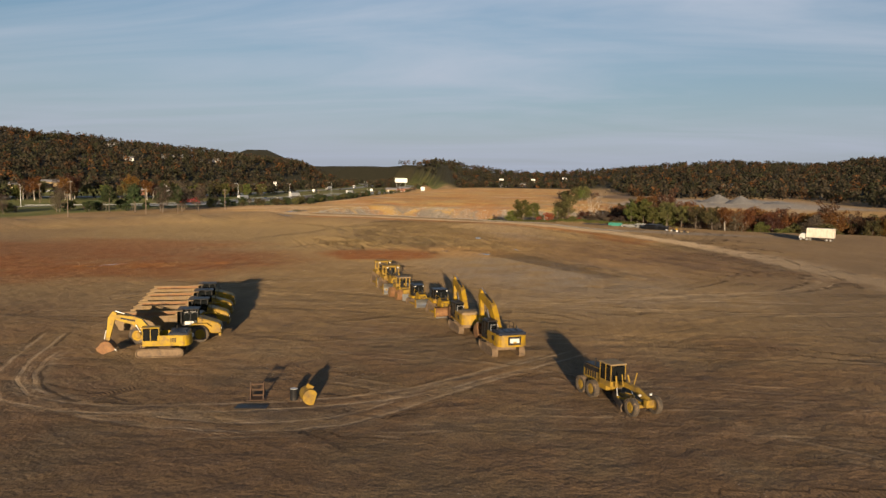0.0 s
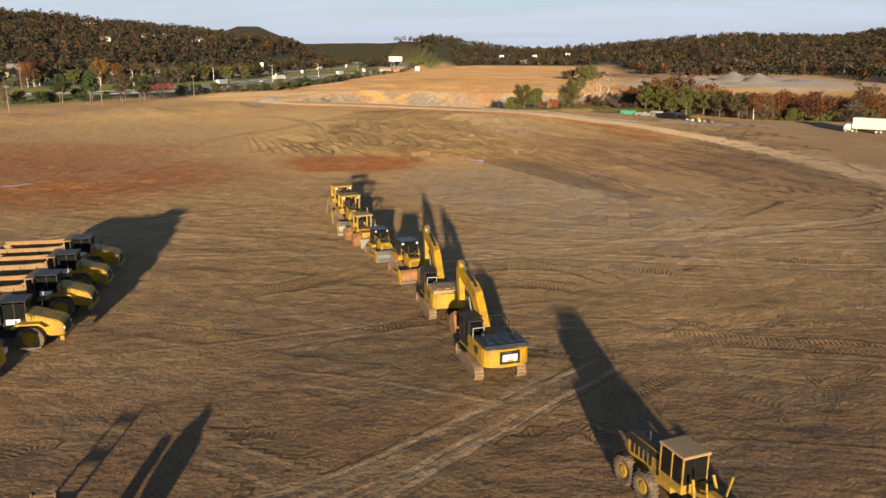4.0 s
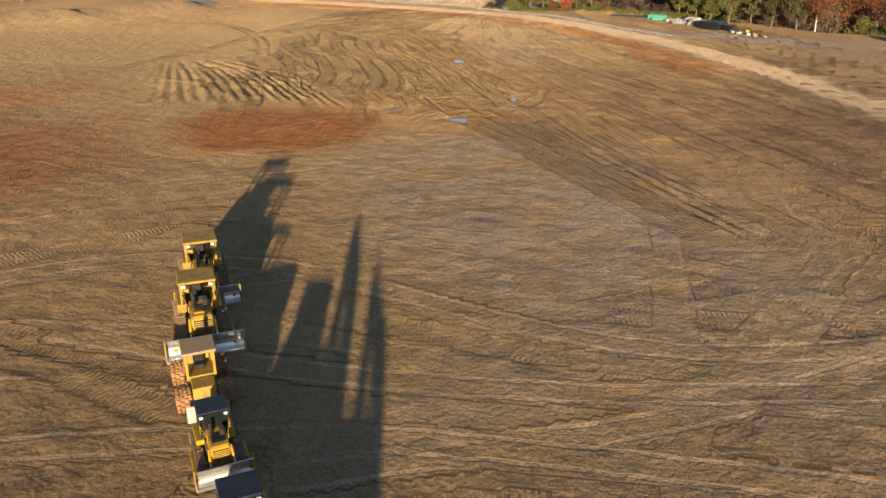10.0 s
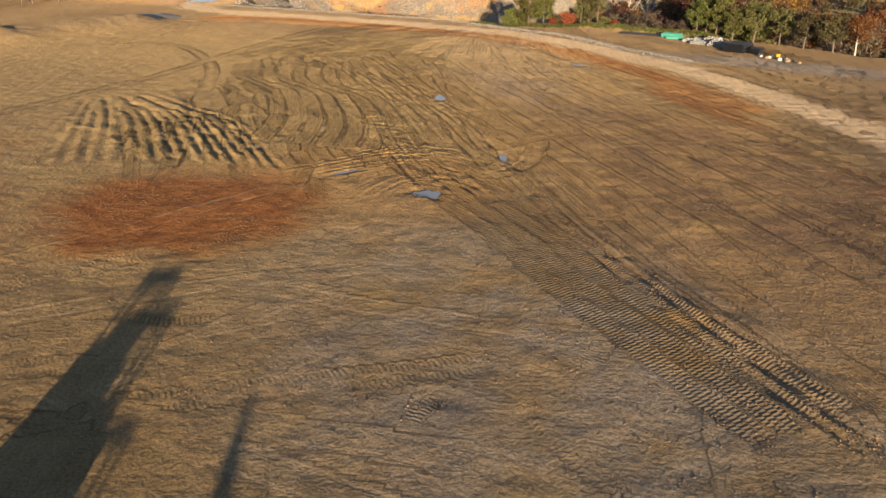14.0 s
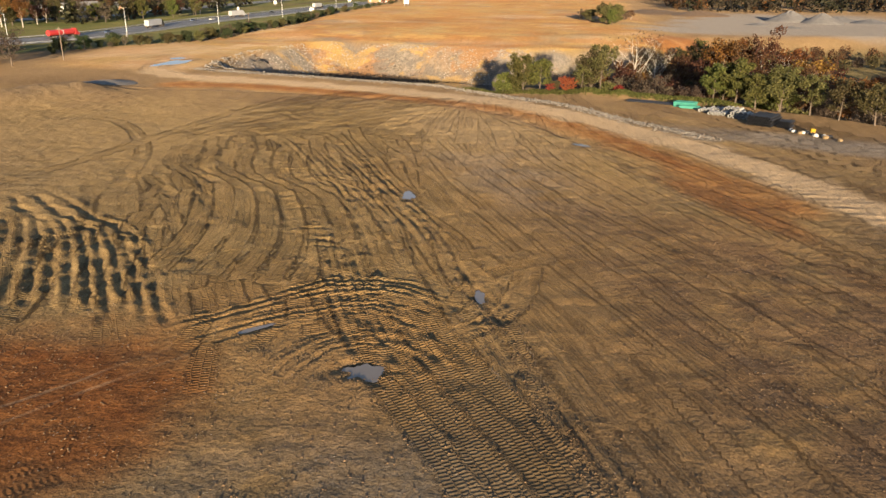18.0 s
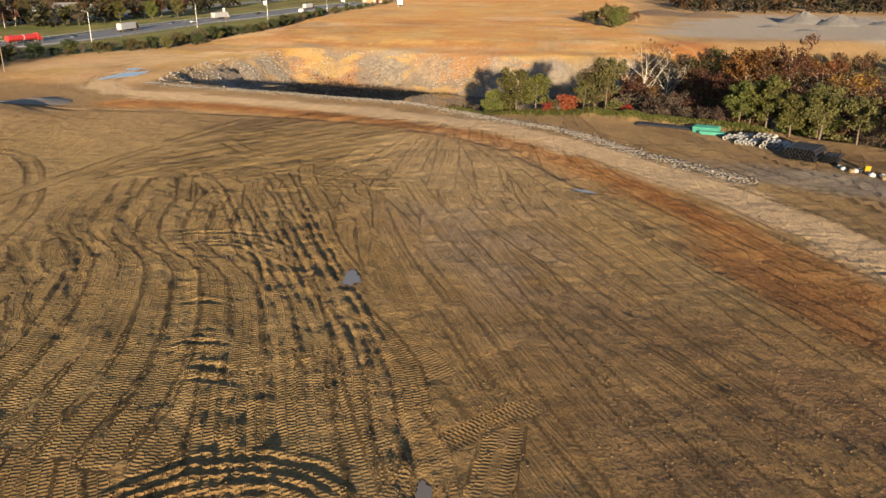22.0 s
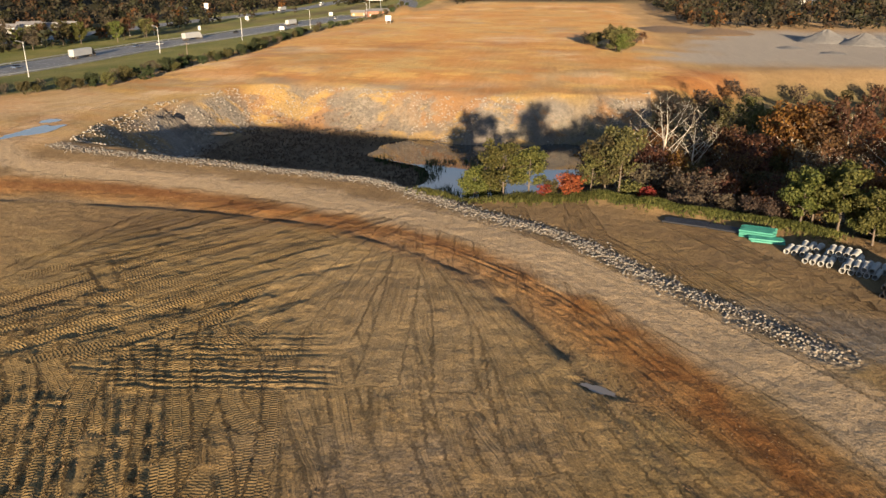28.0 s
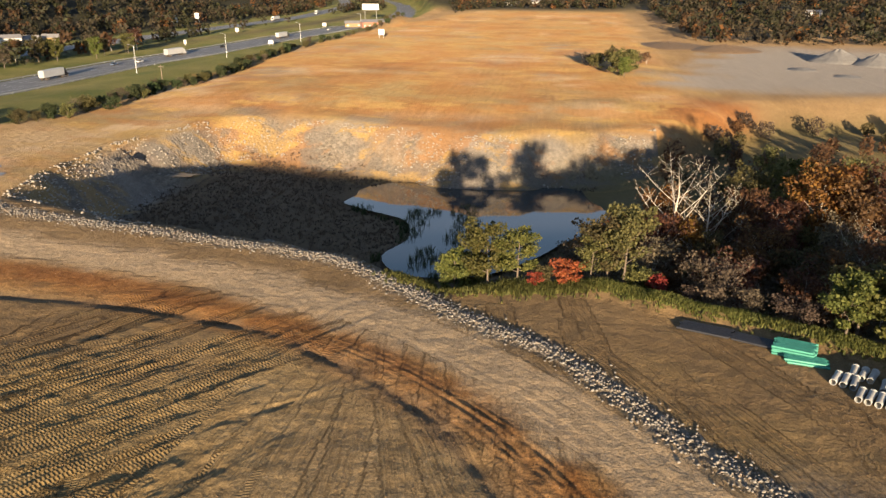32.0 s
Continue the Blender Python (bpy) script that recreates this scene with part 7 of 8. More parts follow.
rr = random.Random(19)
bags = [("sand_bag", "white woven bulk bag beside the pipes", "bag", white, 0.55), ("sand_bag", "tan bulk bag beside the black pipes", "bag", dusty, 0.6), ("tarp_heap", "crumpled black and white plastic sheeting", "sheeting", plastic_black, 0.6)]
for k in range(17):
    name, label, category, mat, r = bags[k % 3] if k > 2 else bags[0]
    x, y = 43.5 + rr.uniform(-1.5, 6), 0
    y = 276.5 - (x - 42) * 1.2 + rr.uniform(-1.5, 1.5)
    t = thing(name, label, category, pose(x, y, gz(x, y) + 0.2, 0, 0, rr.uniform(0, 360)))
    part("sack" if mat is not plastic_black else "sheet", lumpy(B(), r * rr.uniform(0.6, 1.0), k), mat, t)
bin_ = thing("yellow_bin", "small yellow plastic bin among the stores", "bin", pose(46.0, 274.5, gz(46, 274.5)))
part("bin_body", prism(B(), [(-0.35, 0), (0.35, 0), (0.42, 0.8), (-0.42, 0.8)], -0.4, 0.4, 0.03), yellow_lemon, bin_)
part("bin_lid", box(B(), -0.45, 0.45, -0.46, 0.46, 0.8, 0.88, 0.02), yellow_lemon, bin_)


# ---- vehicles ----
def road_wheel(parent, x, y, r, w):
    t = part("wheel", rod(B(), (x - w / 2, y, r), (x + w / 2, y, r), r, None, 18), rubber, parent)
    part("rim", rod(B(), (x - w / 2 - 0.01, y, r), (x + w / 2 + 0.01, y, r), r * 0.55, None, 12), metal_grey, t)


def lorry(m, label, cab_mat, box_mat, tank=False, length=14.0):
    t = thing("lorry", label, "truck", m, "vehicles on the highway")
    cab = B()
    prism(cab, [(7.0, 0.7), (9.6, 0.7), (9.65, 1.5), (8.6, 1.7), (8.3, 2.8), (7.6, 3.6), (7.0, 3.6)], -1.2, 1.2, 0.1)
    c = part("cab", cab, cab_mat, t)
    part("windscreen", prism(B(), [(8.62, 1.75), (8.66, 1.78), (8.36, 2.75), (8.32, 2.72)], -1.0, 1.0), glass, c)
    part("chassis", box(B(), -0.5, 0.5, 7.0 - length, 9.0, 0.7, 1.0, 0.02), black, t)
    if tank:
        part("tank", rod(B(), (0, 6.6 - length, 2.2), (0, 6.6, 2.2), 1.2, None, 22), box_mat, t)
        part("tank_band", pipe(B(), (0, 0, 2.2), (0, 0.4, 2.2), 1.23, 0.05, 22), white, t)
    else:
        part("trailer_box", box(B(), -1.28, 1.28, 6.6 - length, 6.6, 1.15, 4.05, 0.05), box_mat, t)
        part("rear_doors", box(B(), -1.2, 1.2, 6.55 - length, 6.59 - length, 1.25, 3.95, 0.01), metal_grey, t)
    for s in (-1, 1):
        for y in (8.7, 6.6, 5.3, 8.3 - length, 9.6 - length):
            road_wheel(t, s * 1.05, y, 0.5, 0.45)
    return t


def motor_car(m, label, paint):
    t = thing("car", label, "car", m, "vehicles on the highway")
    body = part("body", prism(B(), [(-2.2, 0.35), (-2.25, 0.85), (-1.3, 0.95), (1.0, 0.95), (2.2, 0.8), (2.25, 0.35)], -0.9, 0.9, 0.08), paint, t)
    part("cabin", prism(B(), [(-1.9, 0.94), (-1.2, 1.45), (0.3, 1.45), (1.05, 0.94)], -0.78, 0.78, 0.06), glass, body)
    part("roof", prism(B(), [(-1.25, 1.43), (-1.15, 1.49), (0.25, 1.49), (0.35, 1.43)], -0.74, 0.74, 0.02), paint, body)
    for s in (-1, 1):
        for y in (-1.4, 1.4):
            road_wheel(t, s * 0.82, y, 0.33, 0.22)
    return t


def on_lane(line, y_at, offset):
    """A place on a carriageway: the pose at plan y, to one side of its middle."""
    k = min(range(1, len(line) - 1), key=lambda i: abs(line[i][1] - y_at))
    (ax, ay), (bx, by) = line[k - 1], line[k + 1]
    L = math.hypot(bx - ax, by - ay)
    return pose(line[k][0] - (by - ay) / L * offset, line[k][1] + (bx - ax) / L * offset, -2.07, 0, 0, math.degrees(math.atan2(-(bx - ax), by - ay)))


lorry(on_lane(near_fine, 520, 0.0), "white box lorry on the highway", black, white)
lorry(on_lane(near_fine, 625, 3.2), "long white box lorry on the highway", white, white)
lorry(on_lane(near_fine, 760, 0.0), "white lorry with black cab", black, white)
lorry(on_lane(near_fine, 455, 3.2), "red tank lorry on the highway", red_paint, red_paint, True)
lorry(on_lane(far_fine, 600, 0.0) @ pose(0, 0, 0, 0, 0, 180), "white box lorry beyond the median", white, white)
lorry(on_lane(far_fine, 980, 0.0) @ pose(0, 0, 0, 0, 0, 180), "white box lorry beyond the median", white, white)
lorry(on_lane(far_fine, 1120, -3.0) @ pose(0, 0, 0, 0, 0, 180), "white box lorry beyond the median", white, white)
for y, o, label, mat in ((575, 3.3, "dark grey car on the highway", blue_paint), (590, -1.0, "white car on the highway", white), (680, 3.3, "black car on the highway", black), (480, 0.2, "dark blue car on the highway", blue_paint), (850, 0.0, "white car on the highway", white)):
    motor_car(on_lane(near_fine, y, o), label, mat)
motor_car(on_lane(far_fine, 640, 3.0) @ pose(0, 0, 0, 0, 0, 180), "white car beyond the median", white)

trailer = thing("box_trailer", "parked dirty white box trailer with small tractor", "trailer", pose(82.6, 241.3, gz(82.6, 241.3), 0, 0, 61))
van = part("trailer_box", box(B(), -1.25, 1.25, -4.0, 3.6, 1.1, 3.9, 0.05), surface("dirty_white_panel", (0.55, 0.50, 0.42), (0.66, 0.61, 0.52), 0.5, 0.6, 0, 0.05, (0.36, 0.28, 0.20), 0.4), trailer)
for k in range(9):
    part("panel_rib", box(B(), -1.28, -1.25, -3.7 + 0.8 * k, -3.64 + 0.8 * k, 1.2, 3.8), metal_grey, van)
part("chassis", box(B(), -0.5, 0.5, -3.9, 5.6, 0.75, 1.05, 0.02), black, trailer)
part("cab", prism(B(), [(3.9, 0.6), (5.6, 0.6), (5.6, 1.4), (5.1, 2.2), (3.9, 2.2)], -1.1, 1.1, 0.06), white, trailer)
part("landing_leg", rod(B(), (0.6, 2.6, 0), (0.6, 2.6, 1.0), 0.07), metal_grey, trailer)
part("landing_leg", rod(B(), (-0.6, 2.6, 0), (-0.6, 2.6, 1.0), 0.07), metal_grey, trailer)
for s in (-1, 1):
    for y in (-3.2, -2.1, 5.0, 3.4):
        road_wheel(trailer, s * 1.0, y, 0.5, 0.4)


# ---- posts, rails and signs ----
def light_pole(x, y, h=12.0, turn=0.0):
    t = thing("light_pole", "tall grey highway light pole", "light pole", pose(x, y, gz(x, y), 0, 0, turn), "highway light poles")
    part("mast", rod(B(), (0, 0, 0), (0, 0, h), 0.16, 0.09, 10), metal_grey, t)
    part("arm", rod(B(), (0, 0, h - 0.1), (-2.2, 0, h + 0.35), 0.06, 0.05, 8), metal_grey, t)
    part("lamp_head", box(B(), -2.8, -2.1, -0.16, 0.16, h + 0.26, h + 0.42, 0.03), metal_grey, t)
    return t


for x, y in ((-187, 447), (-186.5, 540), (-176, 612), (-172, 720), (-210, 402), (-262, 352), (-165, 850)):
    light_pole(x, y)


def utility_pole(x, y, h):
    t = thing("utility_pole", "weathered wooden utility pole", "pole", pose(x, y, gz(x, y)), "wooden poles")
    part("post", rod(B(), (0, 0, -0.2), (0, 0, h), 0.17, 0.12, 9), wood_pole, t)
    part("crossarm", box(B(), -1.1, 1.1, -0.06, 0.06, h - 0.8, h - 0.62, 0.01), wood_pole, t)
    for s in (-0.95, -0.4, 0.4, 0.95):
        part("insulator", rod(B(), (s, 0, h - 0.62), (s, 0, h - 0.42), 0.05), metal_grey, t)


for x, y, h in ((-152, 498, 7.5), (-176, 262, 9.0), (-166, 300, 11.0), (-154, 352, 10.0), (-220, 330, 13.0), (-300, 420, 12.0), (-345, 470, 12.0), (-430, 430, 12.0)):
    utility_pole(x, y, h)


def guard_rail(line, offset, y0, y1, name="guard_rail"):
    t = thing(name, "galvanised steel guard rail beside the highway", "guard rail", Matrix())
    pts = [p for p in offset_line(line, offset) if y0 < p[1] < y1]
    bm = B()
    for (ax, ay), (bx, by) in zip(pts[:-1], pts[1:]):
        u = Vector((bx - ax, by - ay, 0)).normalized() * 0.03
        n = Vector((-u.y, u.x, 0))
        vs = [bm.verts.new(v) for v in ((ax + n.x, ay + n.y, -1.75), (bx + n.x, by + n.y, -1.75), (bx + n.x, by + n.y, -1.40), (ax + n.x, ay + n.y, -1.40), (ax - n.x, ay - n.y, -1.75), (bx - n.x, by - n.y, -1.75), (bx - n.x, by - n.y, -1.40), (ax - n.x, ay - n.y, -1.40))]
        for f in ((0, 1, 2, 3), (4, 7, 6, 5), (3, 2, 6, 7), (0, 4, 5, 1)):
            bm.faces.new([vs[i] for i in f])
    part("rail", bm, metal_grey, t)
    post = None
    for k in range(0, len(pts)):
        if post is None:
            ob = part("rail_post", box(B(), -0.08, 0.08, -0.08, 0.08, -2.4, -1.42), metal_grey, t)
            post = ob.data
        else:
            ob = link(new("rail_post", post), t)
        ob.matrix_basis = Matrix.Translation((pts[k][0], pts[k][1], 0))


guard_rail(near_fine, -13.9, 380, 900)
guard_rail(near_fine, 13.9, 380, 900)


def billboard(x, y, w, h, lift, turn, label, legs=2):
    t = thing("billboard", label, "billboard", pose(x, y, gz(x, y), 0, 0, turn), "roadside signs")
    p = part("panel", box(B(), -w / 2, w / 2, -0.15, 0.15, lift, lift + h, 0.03), white, t)
    part("rim_frame", box(B(), -w / 2 - 0.1, w / 2 + 0.1, 0.0, 0.12, lift - 0.15, lift - 0.02, 0.02), metal_grey, p)
    for k in range(legs):
        px = 0 if legs == 1 else (-0.5 + k / (legs - 1)) * w * 0.7
        part("leg", rod(B(), (px, 0.2, -0.3), (px, 0.2, lift + h * 0.6), 0.18), metal_grey, t)


billboard(-190, 985, 16, 5.5, 11, 8, "large white roadside billboard", 2)
billboard(-118, 722, 3.8, 3.4, 2.0, 10, "white site sign panel on posts", 2)
billboard(-185, 700, 3.2, 2.0, 1.2, 8, "small white road sign", 2)
billboard(-205, 880, 3.2, 2.6, 1.4, 8, "small white road sign", 2)
billboard(-250, 800, 2.6, 2.6, 1.4, 8, "small white road sign in the median", 1)
billboard(-238, 690, 1.6, 2.2, 1.2, 8, "small white road sign in the median", 1)
billboard(-330, 900, 4.0, 5.0, 5.0, 8, "grey-backed highway sign on posts", 2)
billboard(-90, 1480, 8, 3, 9, 0, "distant white billboard on steel legs", 2)
billboard(-30, 1500, 8, 3, 9, 0, "distant white billboard on steel legs", 2)
billboard(30, 1500, 8, 3, 8, 0, "distant white billboard on steel legs", 2)


# ---- houses on the hillside ----
def house(x, y, w, d, h, turn, label, walls, roof_h=2.2, storeys=1):
    z = min(gz(x + a, y + b) for a in (-d / 2, d / 2) for b in (-d / 2, d / 2))
    t = thing("house", label, "house", pose(x, y, z, 0, 0, turn), "houses on the hillside")
    wall = part("wall", box(B(), -w / 2, w / 2, -d / 2, d / 2, -0.5, h), walls, t)
    bm = B()
    prism(bm, [(-d / 2 - 0.4, h), (d / 2 + 0.4, h), (0, h + roof_h)], -w / 2 - 0.4, w / 2 + 0.4)
    part("roof", bm, roof_grey, t)
    n = max(2, int(w / 4))
    for s in range(storeys):
        for k in range(n):
            px = -w / 2 + (k + 0.5) * w / n
            if s == 0 and k == n // 2:
                part("door", box(B(), px - 0.5, px + 0.5, -d / 2 - 0.05, -d / 2 + 0.05, 0, 2.1), brick_red, wall)
            else:
                wd = part("window", box(B(), px - 0.7, px + 0.7, -d / 2 - 0.06, -d / 2 + 0.06, 0.9 + 2.8 * s, 2.3 + 2.8 * s), white, wall)
    return t


def at_angle(deg, dist):
    return -math.sin(radians(deg)) * dist, math.cos(radians(deg)) * dist


rr = random.Random(44)
for k, (deg, dist, w, walls, label) in enumerate([
        (28.6, 720, 16, white, "white bungalow beside the grass field"), (28.0, 735, 12, white, "white house beside the grass field"), (27.2, 745, 14, white, "white bungalow beside the grass field"), (26.4, 760, 10, white, "small white house among trees"), (29.3, 705, 10, brick_red, "small red house beside the grass field"), (27.8, 715, 13, white, "white house beside the grass field"), (25.6, 770, 12, dusty, "tan house below the wooded hill"),
        (36.2, 760, 30, dusty, "long tan building with grey roof"), (34.8, 770, 18, dusty, "tan building with grey roof"), (33.9, 775, 10, dusty, "small tan building beside the wood"),
        (27.5, 1150, 18, white, "white house high on the wooded hill"), (26.2, 1180, 14, white, "white house high on the wooded hill"), (25.0, 1120, 14, white, "white house among the trees"), (24.2, 1160, 13, white, "white house among the trees"), (31.0, 1220, 18, white, "white house near the hilltop"), (30.0, 1060, 12, white, "white house among the trees"), (21.8, 980, 16, white, "long white building among the trees"),
        (10.5, 905, 20, brick_red, "low red building below the billboard"), (11.6, 915, 14, dusty, "tan building below the billboard"), (3.2, 1420, 24, white, "distant white building in the valley"), (1.8, 1440, 18, white, "distant white building in the valley"), (-12.5, 980, 12, white, "white house in the woods")]):
    x, y = at_angle(deg, dist)
    house(x, y, w, w * 0.55, 3.2 + (k % 3) * 0.8, deg + rr.uniform(-25, 25), label, walls)
for k in range(22):
    x, y = at_angle(33.0 + k * 0.17, 735 + rr.uniform(-6, 6))
    t = motor_car(pose(x, y, gz(x, y), 0, 0, rr.choice([30, 35, 120])), ("parked white car beside the tan building", "parked blue car beside the tan building", "parked dark car beside the tan building")[k % 3], (white, blue_paint, black)[k % 3])
    t["group"] = "parked cars"


# ---- gravel yard ----
def heap(x, y, r, h, seed, label, mat):
    bm = B()
    rings, n = 9, 30
    centre = bm.verts.new((0, 0, h))
    prev = None
    for i in range(1, rings + 1):
        f = i / rings
        ring = []
        for k in range(n):
            a = 2 * math.pi * k / n
            q = r * f * (1 + 0.16 * noise.noise((math.cos(a) * 1.3 + seed, math.sin(a) * 1.3, f)))
            ring.append(bm.verts.new((math.cos(a) * q, math.sin(a) * q, h * (1 - f) ** 0.95 * (1 + 0.12 * noise.noise((math.cos(a) * 3, math.sin(a) * 3, f * 4 + seed))) - 0.3 * (i == rings))))
        for k in range(n):
            if prev is None:
                bm.faces.new((centre, ring[k], ring[(k + 1) % n]))
            else:
                bm.faces.new((prev[k], ring[k], ring[(k + 1) % n], prev[(k + 1) % n]))
        prev = ring
    t = thing("gravel_heap", label, "gravel heap", pose(x, y, gz(x, y)), "heaps in the gravel yard")
    part("mound", bm, mat, t)


heap(136.4, 642, 14, 6.5, 1, "tall cone of grey crushed stone", gravel)
heap(151, 628, 13, 6.0, 2, "tall cone of pale grey gravel", gravel)
heap(168, 655, 13, 3.0, 3, "low heap of grey gravel", gravel)
heap(182, 640, 12, 2.5, 4, "low heap of grey gravel", gravel)
heap(108, 600, 7, 1.2, 5, "low spread of pale gravel", gravel)
heap(120, 575, 6, 1.0, 6, "low spread of pale gravel", gravel)
heap(-112, 306, 8, 1.1, 7, "low heap of rubble beside the road", stone)
heap(92, 700, 22, 3.5, 8, "long bank of spoil beyond the yard", clod)
heap(62, 720, 26, 3.0, 9, "long bank of spoil beyond the yard", clod)


# ---- stones and clods ----
def rock_mesh(seed, r):
    rr = random.Random(seed)
    bm = B()
    res = bmesh.ops.create_icosphere(bm, subdivisions=1, radius=r)
    for v in res["verts"]:
        v.co *= rr.uniform(0.72, 1.2)
        v.co.z *= 0.75
    me = bpy.data.meshes.new("stone")
    bm.to_mesh(me)
    bm.free()
    me.materials.append(stone)
    return me


rocks = [rock_mesh(k, 0.36) for k in range(6)]
berm_thing = thing("rock_berm", "berm of pale limestone rubble along the haul road", "rock berm", Matrix())
rr = random.Random(61)
near_berm = [p for p in BERM if p[0] > -40]


def along_line(line, rr, spread):
    k = rr.randrange(len(line) - 1)
    f = rr.random()
    (ax, ay), (bx, by) = line[k], line[k + 1]
    return ax + (bx - ax) * f + rr.gauss(0, spread), ay + (by - ay) * f + rr.gauss(0, spread)


for k in range(290):
    x, y = along_line(near_berm, rr, 0.9)
    ob = link(new("stone", rocks[k % 6]), berm_thing)
    s = rr.uniform(0.22, 0.62)
    ob.matrix_basis = pose(x, y, gz(x, y) + 0.02, rr.uniform(0, 360), rr.uniform(-30, 30), rr.uniform(0, 360)) @ Matrix.Diagonal((s, s, s, 1))


def scatter(name, label, material, pts, sizes, seed, category):
    """Many small angular pieces in one mesh."""
    rng = np.random.default_rng(seed)
    base = np.array([(0, 0, 0.7), (0.9, 0.1, 0.1), (-0.2, 0.95, 0.05), (-0.95, -0.1, 0.15), (0.1, -0.9, 0.1), (0.05, 0.0, -0.6)])
    tri = np.array([(0, 1, 2), (0, 2, 3), (0, 3, 4), (0, 4, 1), (5, 2, 1), (5, 3, 2), (5, 4, 3), (5, 1, 4)])
    n = len(pts)
    v = base[None] * rng.uniform(0.6, 1.3, (n, 6, 1)) * sizes[:, None, None]
    a = rng.uniform(0, 2 * np.pi, n)
    c, s = np.cos(a)[:, None], np.sin(a)[:, None]
    v = np.stack([v[:, :, 0] * c - v[:, :, 1] * s, v[:, :, 0] * s + v[:, :, 1] * c, v[:, :, 2]], -1)
    # heights from the ground sheet
    ix = np.clip(np.searchsorted(gx, pts[:, 0]), 1, len(gx) - 1)
    iy = np.clip(np.searchsorted(gy, pts[:, 1]), 1, len(gy) - 1)
    fx = (pts[:, 0] - gx[ix - 1]) / (gx[ix] - gx[ix - 1])
    fy = (pts[:, 1] - gy[iy - 1]) / (gy[iy] - gy[iy - 1])
    z = (GZ[iy - 1, ix - 1] * (1 - fx) + GZ[iy - 1, ix] * fx) * (1 - fy) + (GZ[iy, ix - 1] * (1 - fx) + GZ[iy, ix] * fx) * fy
    v += np.stack([pts[:, 0], pts[:, 1], z + sizes * 0.2], -1)[:, None, :]
    f = (tri[None] + 6 * np.arange(n)[:, None, None]).reshape(-1, 3)
    tagged(new(name, quads_mesh(name, v.reshape(-1, 3), f, material)), label, category, kind="stuff")


rng = np.random.default_rng(7)
p = np.array([along_line(BERM, rr, 1.2) for _ in range(3800)])
scatter("berm_rubble", "pale limestone rubble along the berm", stone, p, rng.uniform(0.06, 0.24, len(p)), 3, "rubble")
bank = np.stack([rng.uniform(-112, 26, 30000), rng.uniform(328, 446, 30000)], -1)
bd = inside_distance(bank[:, 0], bank[:, 1], PIT)
p = bank[(bd > -1) & (bd < 14) & ((bank[:, 1] > 385) | (bank[:, 0] < -70)) & (value_noise(bank[:, 0] / 10, bank[:, 1] / 10, 5) + 0.4 * value_noise(bank[:, 0] / 3, bank[:, 1] / 3, 6) > -0.05)][:9000]
scatter("bank_rubble", "limestone rubble on the pit bank", stone, p, 0.08 + 0.42 * rng.uniform(0, 1, len(p)) ** 2.2, 4, "rubble")
field = np.stack([rng.uniform(-70, 50, 60000), rng.uniform(60, 300, 60000)], -1)
dens = value_noise(field[:, 0] / 9, field[:, 1] / 9, 8) + 0.6 * value_noise(field[:, 0] / 2.5, field[:, 1] / 2.5, 9)
p = field[(dens > 0.25) & (field[:, 1] > 130)][:13000]
scatter("clods", "small clods and stones of clay", clod, p, rng.uniform(0.02, 0.07, len(p)) * rng.uniform(0.6, 1.4, len(p)), 5, "clods")
p = field[(dens > 0.72)][:2600] + 0.3
scatter("field_stones", "scattered pale stones on the clay", stone, p, rng.uniform(0.02, 0.055, len(p)), 6, "stones")
lumps = []
for line, w, n in (([(-24, 232), (-14, 208.7), (-8, 192.6), (-3, 180.6), (1.5, 169), (7, 157), (15, 142.6), (20, 135)], 0.9, 3000), ([(-42, 251.5), (-31, 232.3), (-21, 214.4), (-13, 196)], 3.0, 2600), ([(-41, 227), (-29, 226), (-23, 209)], 2.4, 1500), (DITCH, 1.3, 2600), ([(-80, 118), (-74, 132), (-92, 140)], 6.0, 1800), ([(-42, 168), (-36, 172)], 5.0, 1400), ([(-22, 178), (-8, 172)], 2.5, 900), ([(-12, 283), (1, 264), (10, 250)], 1.6, 1300)):
    lumps += [along_line(line, rr, w) for _ in range(n)]
p = np.array(lumps)[::2]
scatter("churned_clods", "churned clods of clay along the ruts", clod, p, rng.uniform(0.025, 0.10, len(p)), 8, "clods")


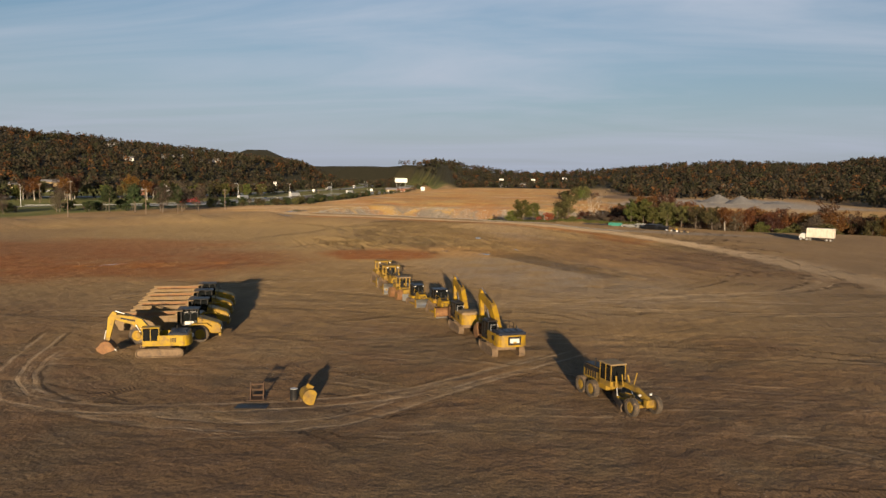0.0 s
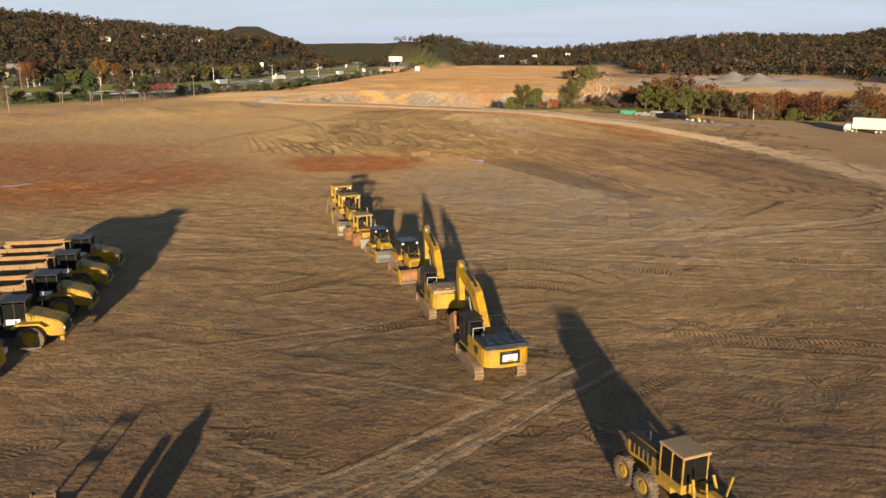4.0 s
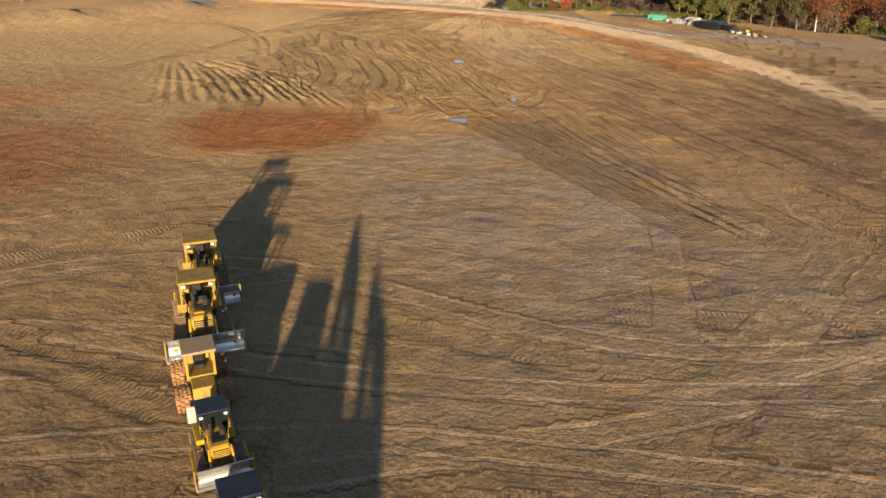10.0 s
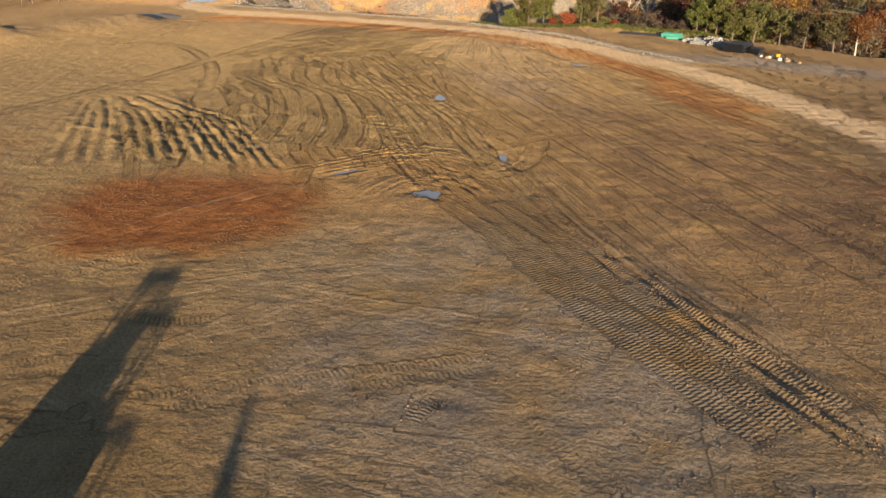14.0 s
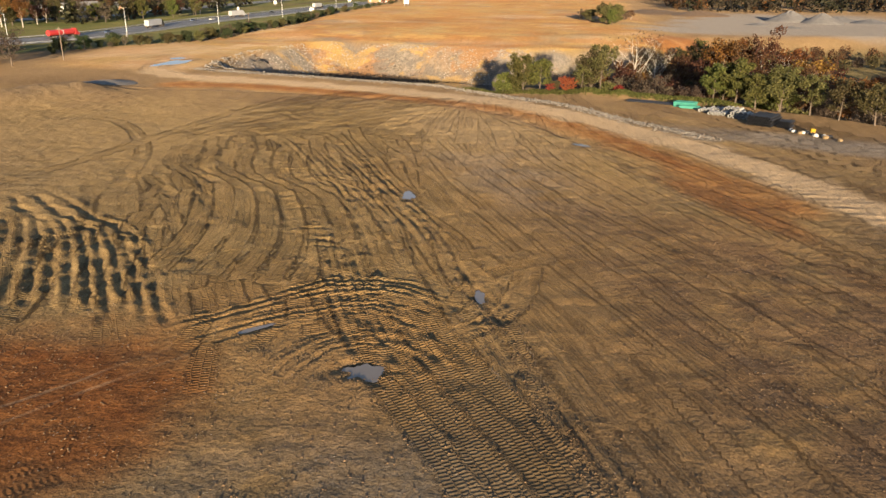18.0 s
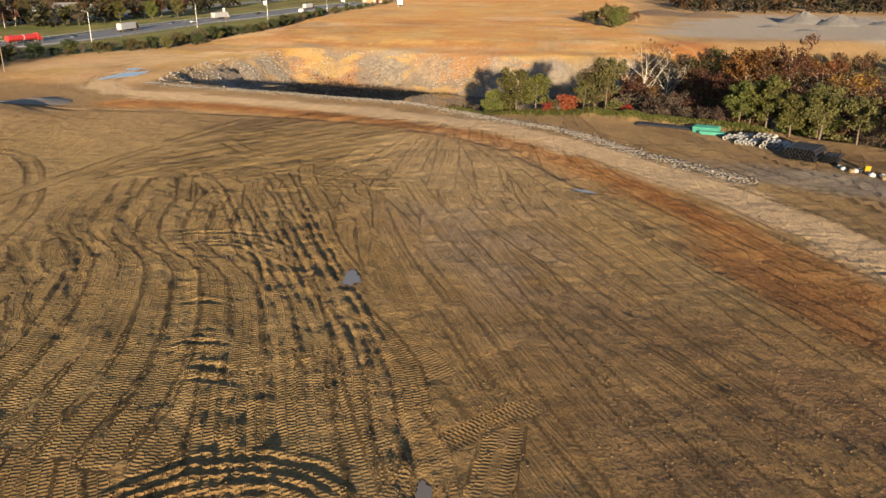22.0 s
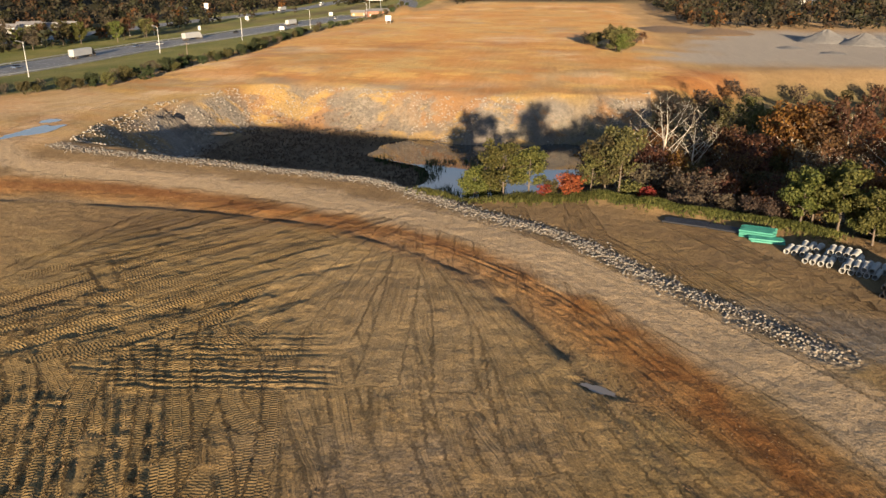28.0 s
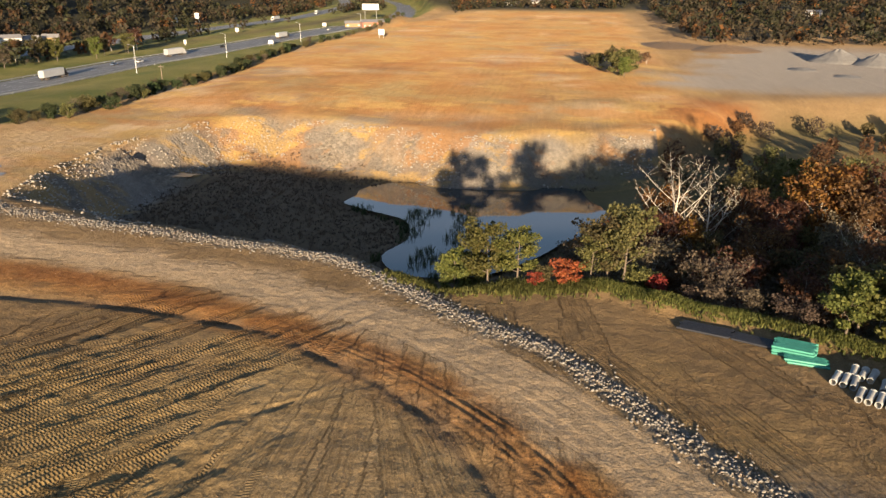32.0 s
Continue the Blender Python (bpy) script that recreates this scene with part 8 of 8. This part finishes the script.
# ---- low growth at the pond ----
def tufts(name, label, material, pts, h, seed):
    rng = np.random.default_rng(seed)
    per = 5
    n = len(pts) * per
    base = np.repeat(np.column_stack([pts, ground_height(pts[:, 0], pts[:, 1])]), per, 0) + rng.normal(0, 0.18, (n, 3)) * (1, 1, 0)
    a, hh = rng.uniform(0, 2 * np.pi, n), h * rng.uniform(0.5, 1.3, n)
    w = np.stack([np.cos(a), np.sin(a), 0 * a], -1) * 0.10
    lean = rng.normal(0, 0.22, (n, 3)) * hh[:, None]
    lean[:, 2] = hh
    v = np.stack([base - w, base + w, base + lean], 1).reshape(-1, 3)
    tagged(new(name, quads_mesh(name, v, np.arange(3 * n).reshape(n, 3), material)), label, "grass", kind="stuff")


q = np.stack([rng.uniform(-95, 10, 16000), rng.uniform(335, 425, 16000)], -1)
qd = inside_distance(q[:, 0], q[:, 1], PIT)
q = q[(qd > 10) & (inside_distance(q[:, 0], q[:, 1], POND) < 1.0)]
tufts("pond_reeds", "brown reeds and weeds on the pit floor", LEAF["brown"], q[:5200], 0.5, 12)
q = np.stack([rng.uniform(-48, -16, 2600), rng.uniform(344, 392, 2600)], -1)
q = q[inside_distance(q[:, 0], q[:, 1], POND) > -2]
q = q[value_noise(q[:, 0] / 5, q[:, 1] / 5, 15) > 0.1][:700]
tufts("water_reeds", "dark reeds standing in the pond", LEAF["dark"], q, 1.6, 13)
q = np.array([along_line([(6, 318.5), (14, 313.8), (22, 310.8), (31, 306.3), (37, 302.3)], rr, 1.1) for _ in range(2600)])
tufts("mound_grass", "bright green grass on low mounds", LEAF["green"], q, 0.45, 14)
q = np.array([along_line([(-22, 319), (-14, 315.5), (-4, 316), (6, 318)], rr, 1.4) for _ in range(1800)])
tufts("edge_weeds", "green weeds along the wood's edge", LEAF["green"], q, 0.6, 15)

rng = np.random.default_rng(77)
p = np.stack([rng.uniform(-60, 44, 26000), rng.uniform(135, 290, 26000)], -1)
keep = np.clip(0.45 + 0.9 * fbm(p[:, 0], p[:, 1], 9, 611, 3) + 0.25 * (p[:, 0] > -8), 0.08, 1) > rng.uniform(0, 1, len(p))
p = p[keep & (line_distance(p[:, 0], p[:, 1], HAUL_ROAD)[0] > 7)]
scatter("loose_crumbs", "small clay crumbs and pebbles on the worked field", clod, p, 0.03 + 0.08 * rng.uniform(0, 1, len(p)) ** 2.5, 78, "clods")
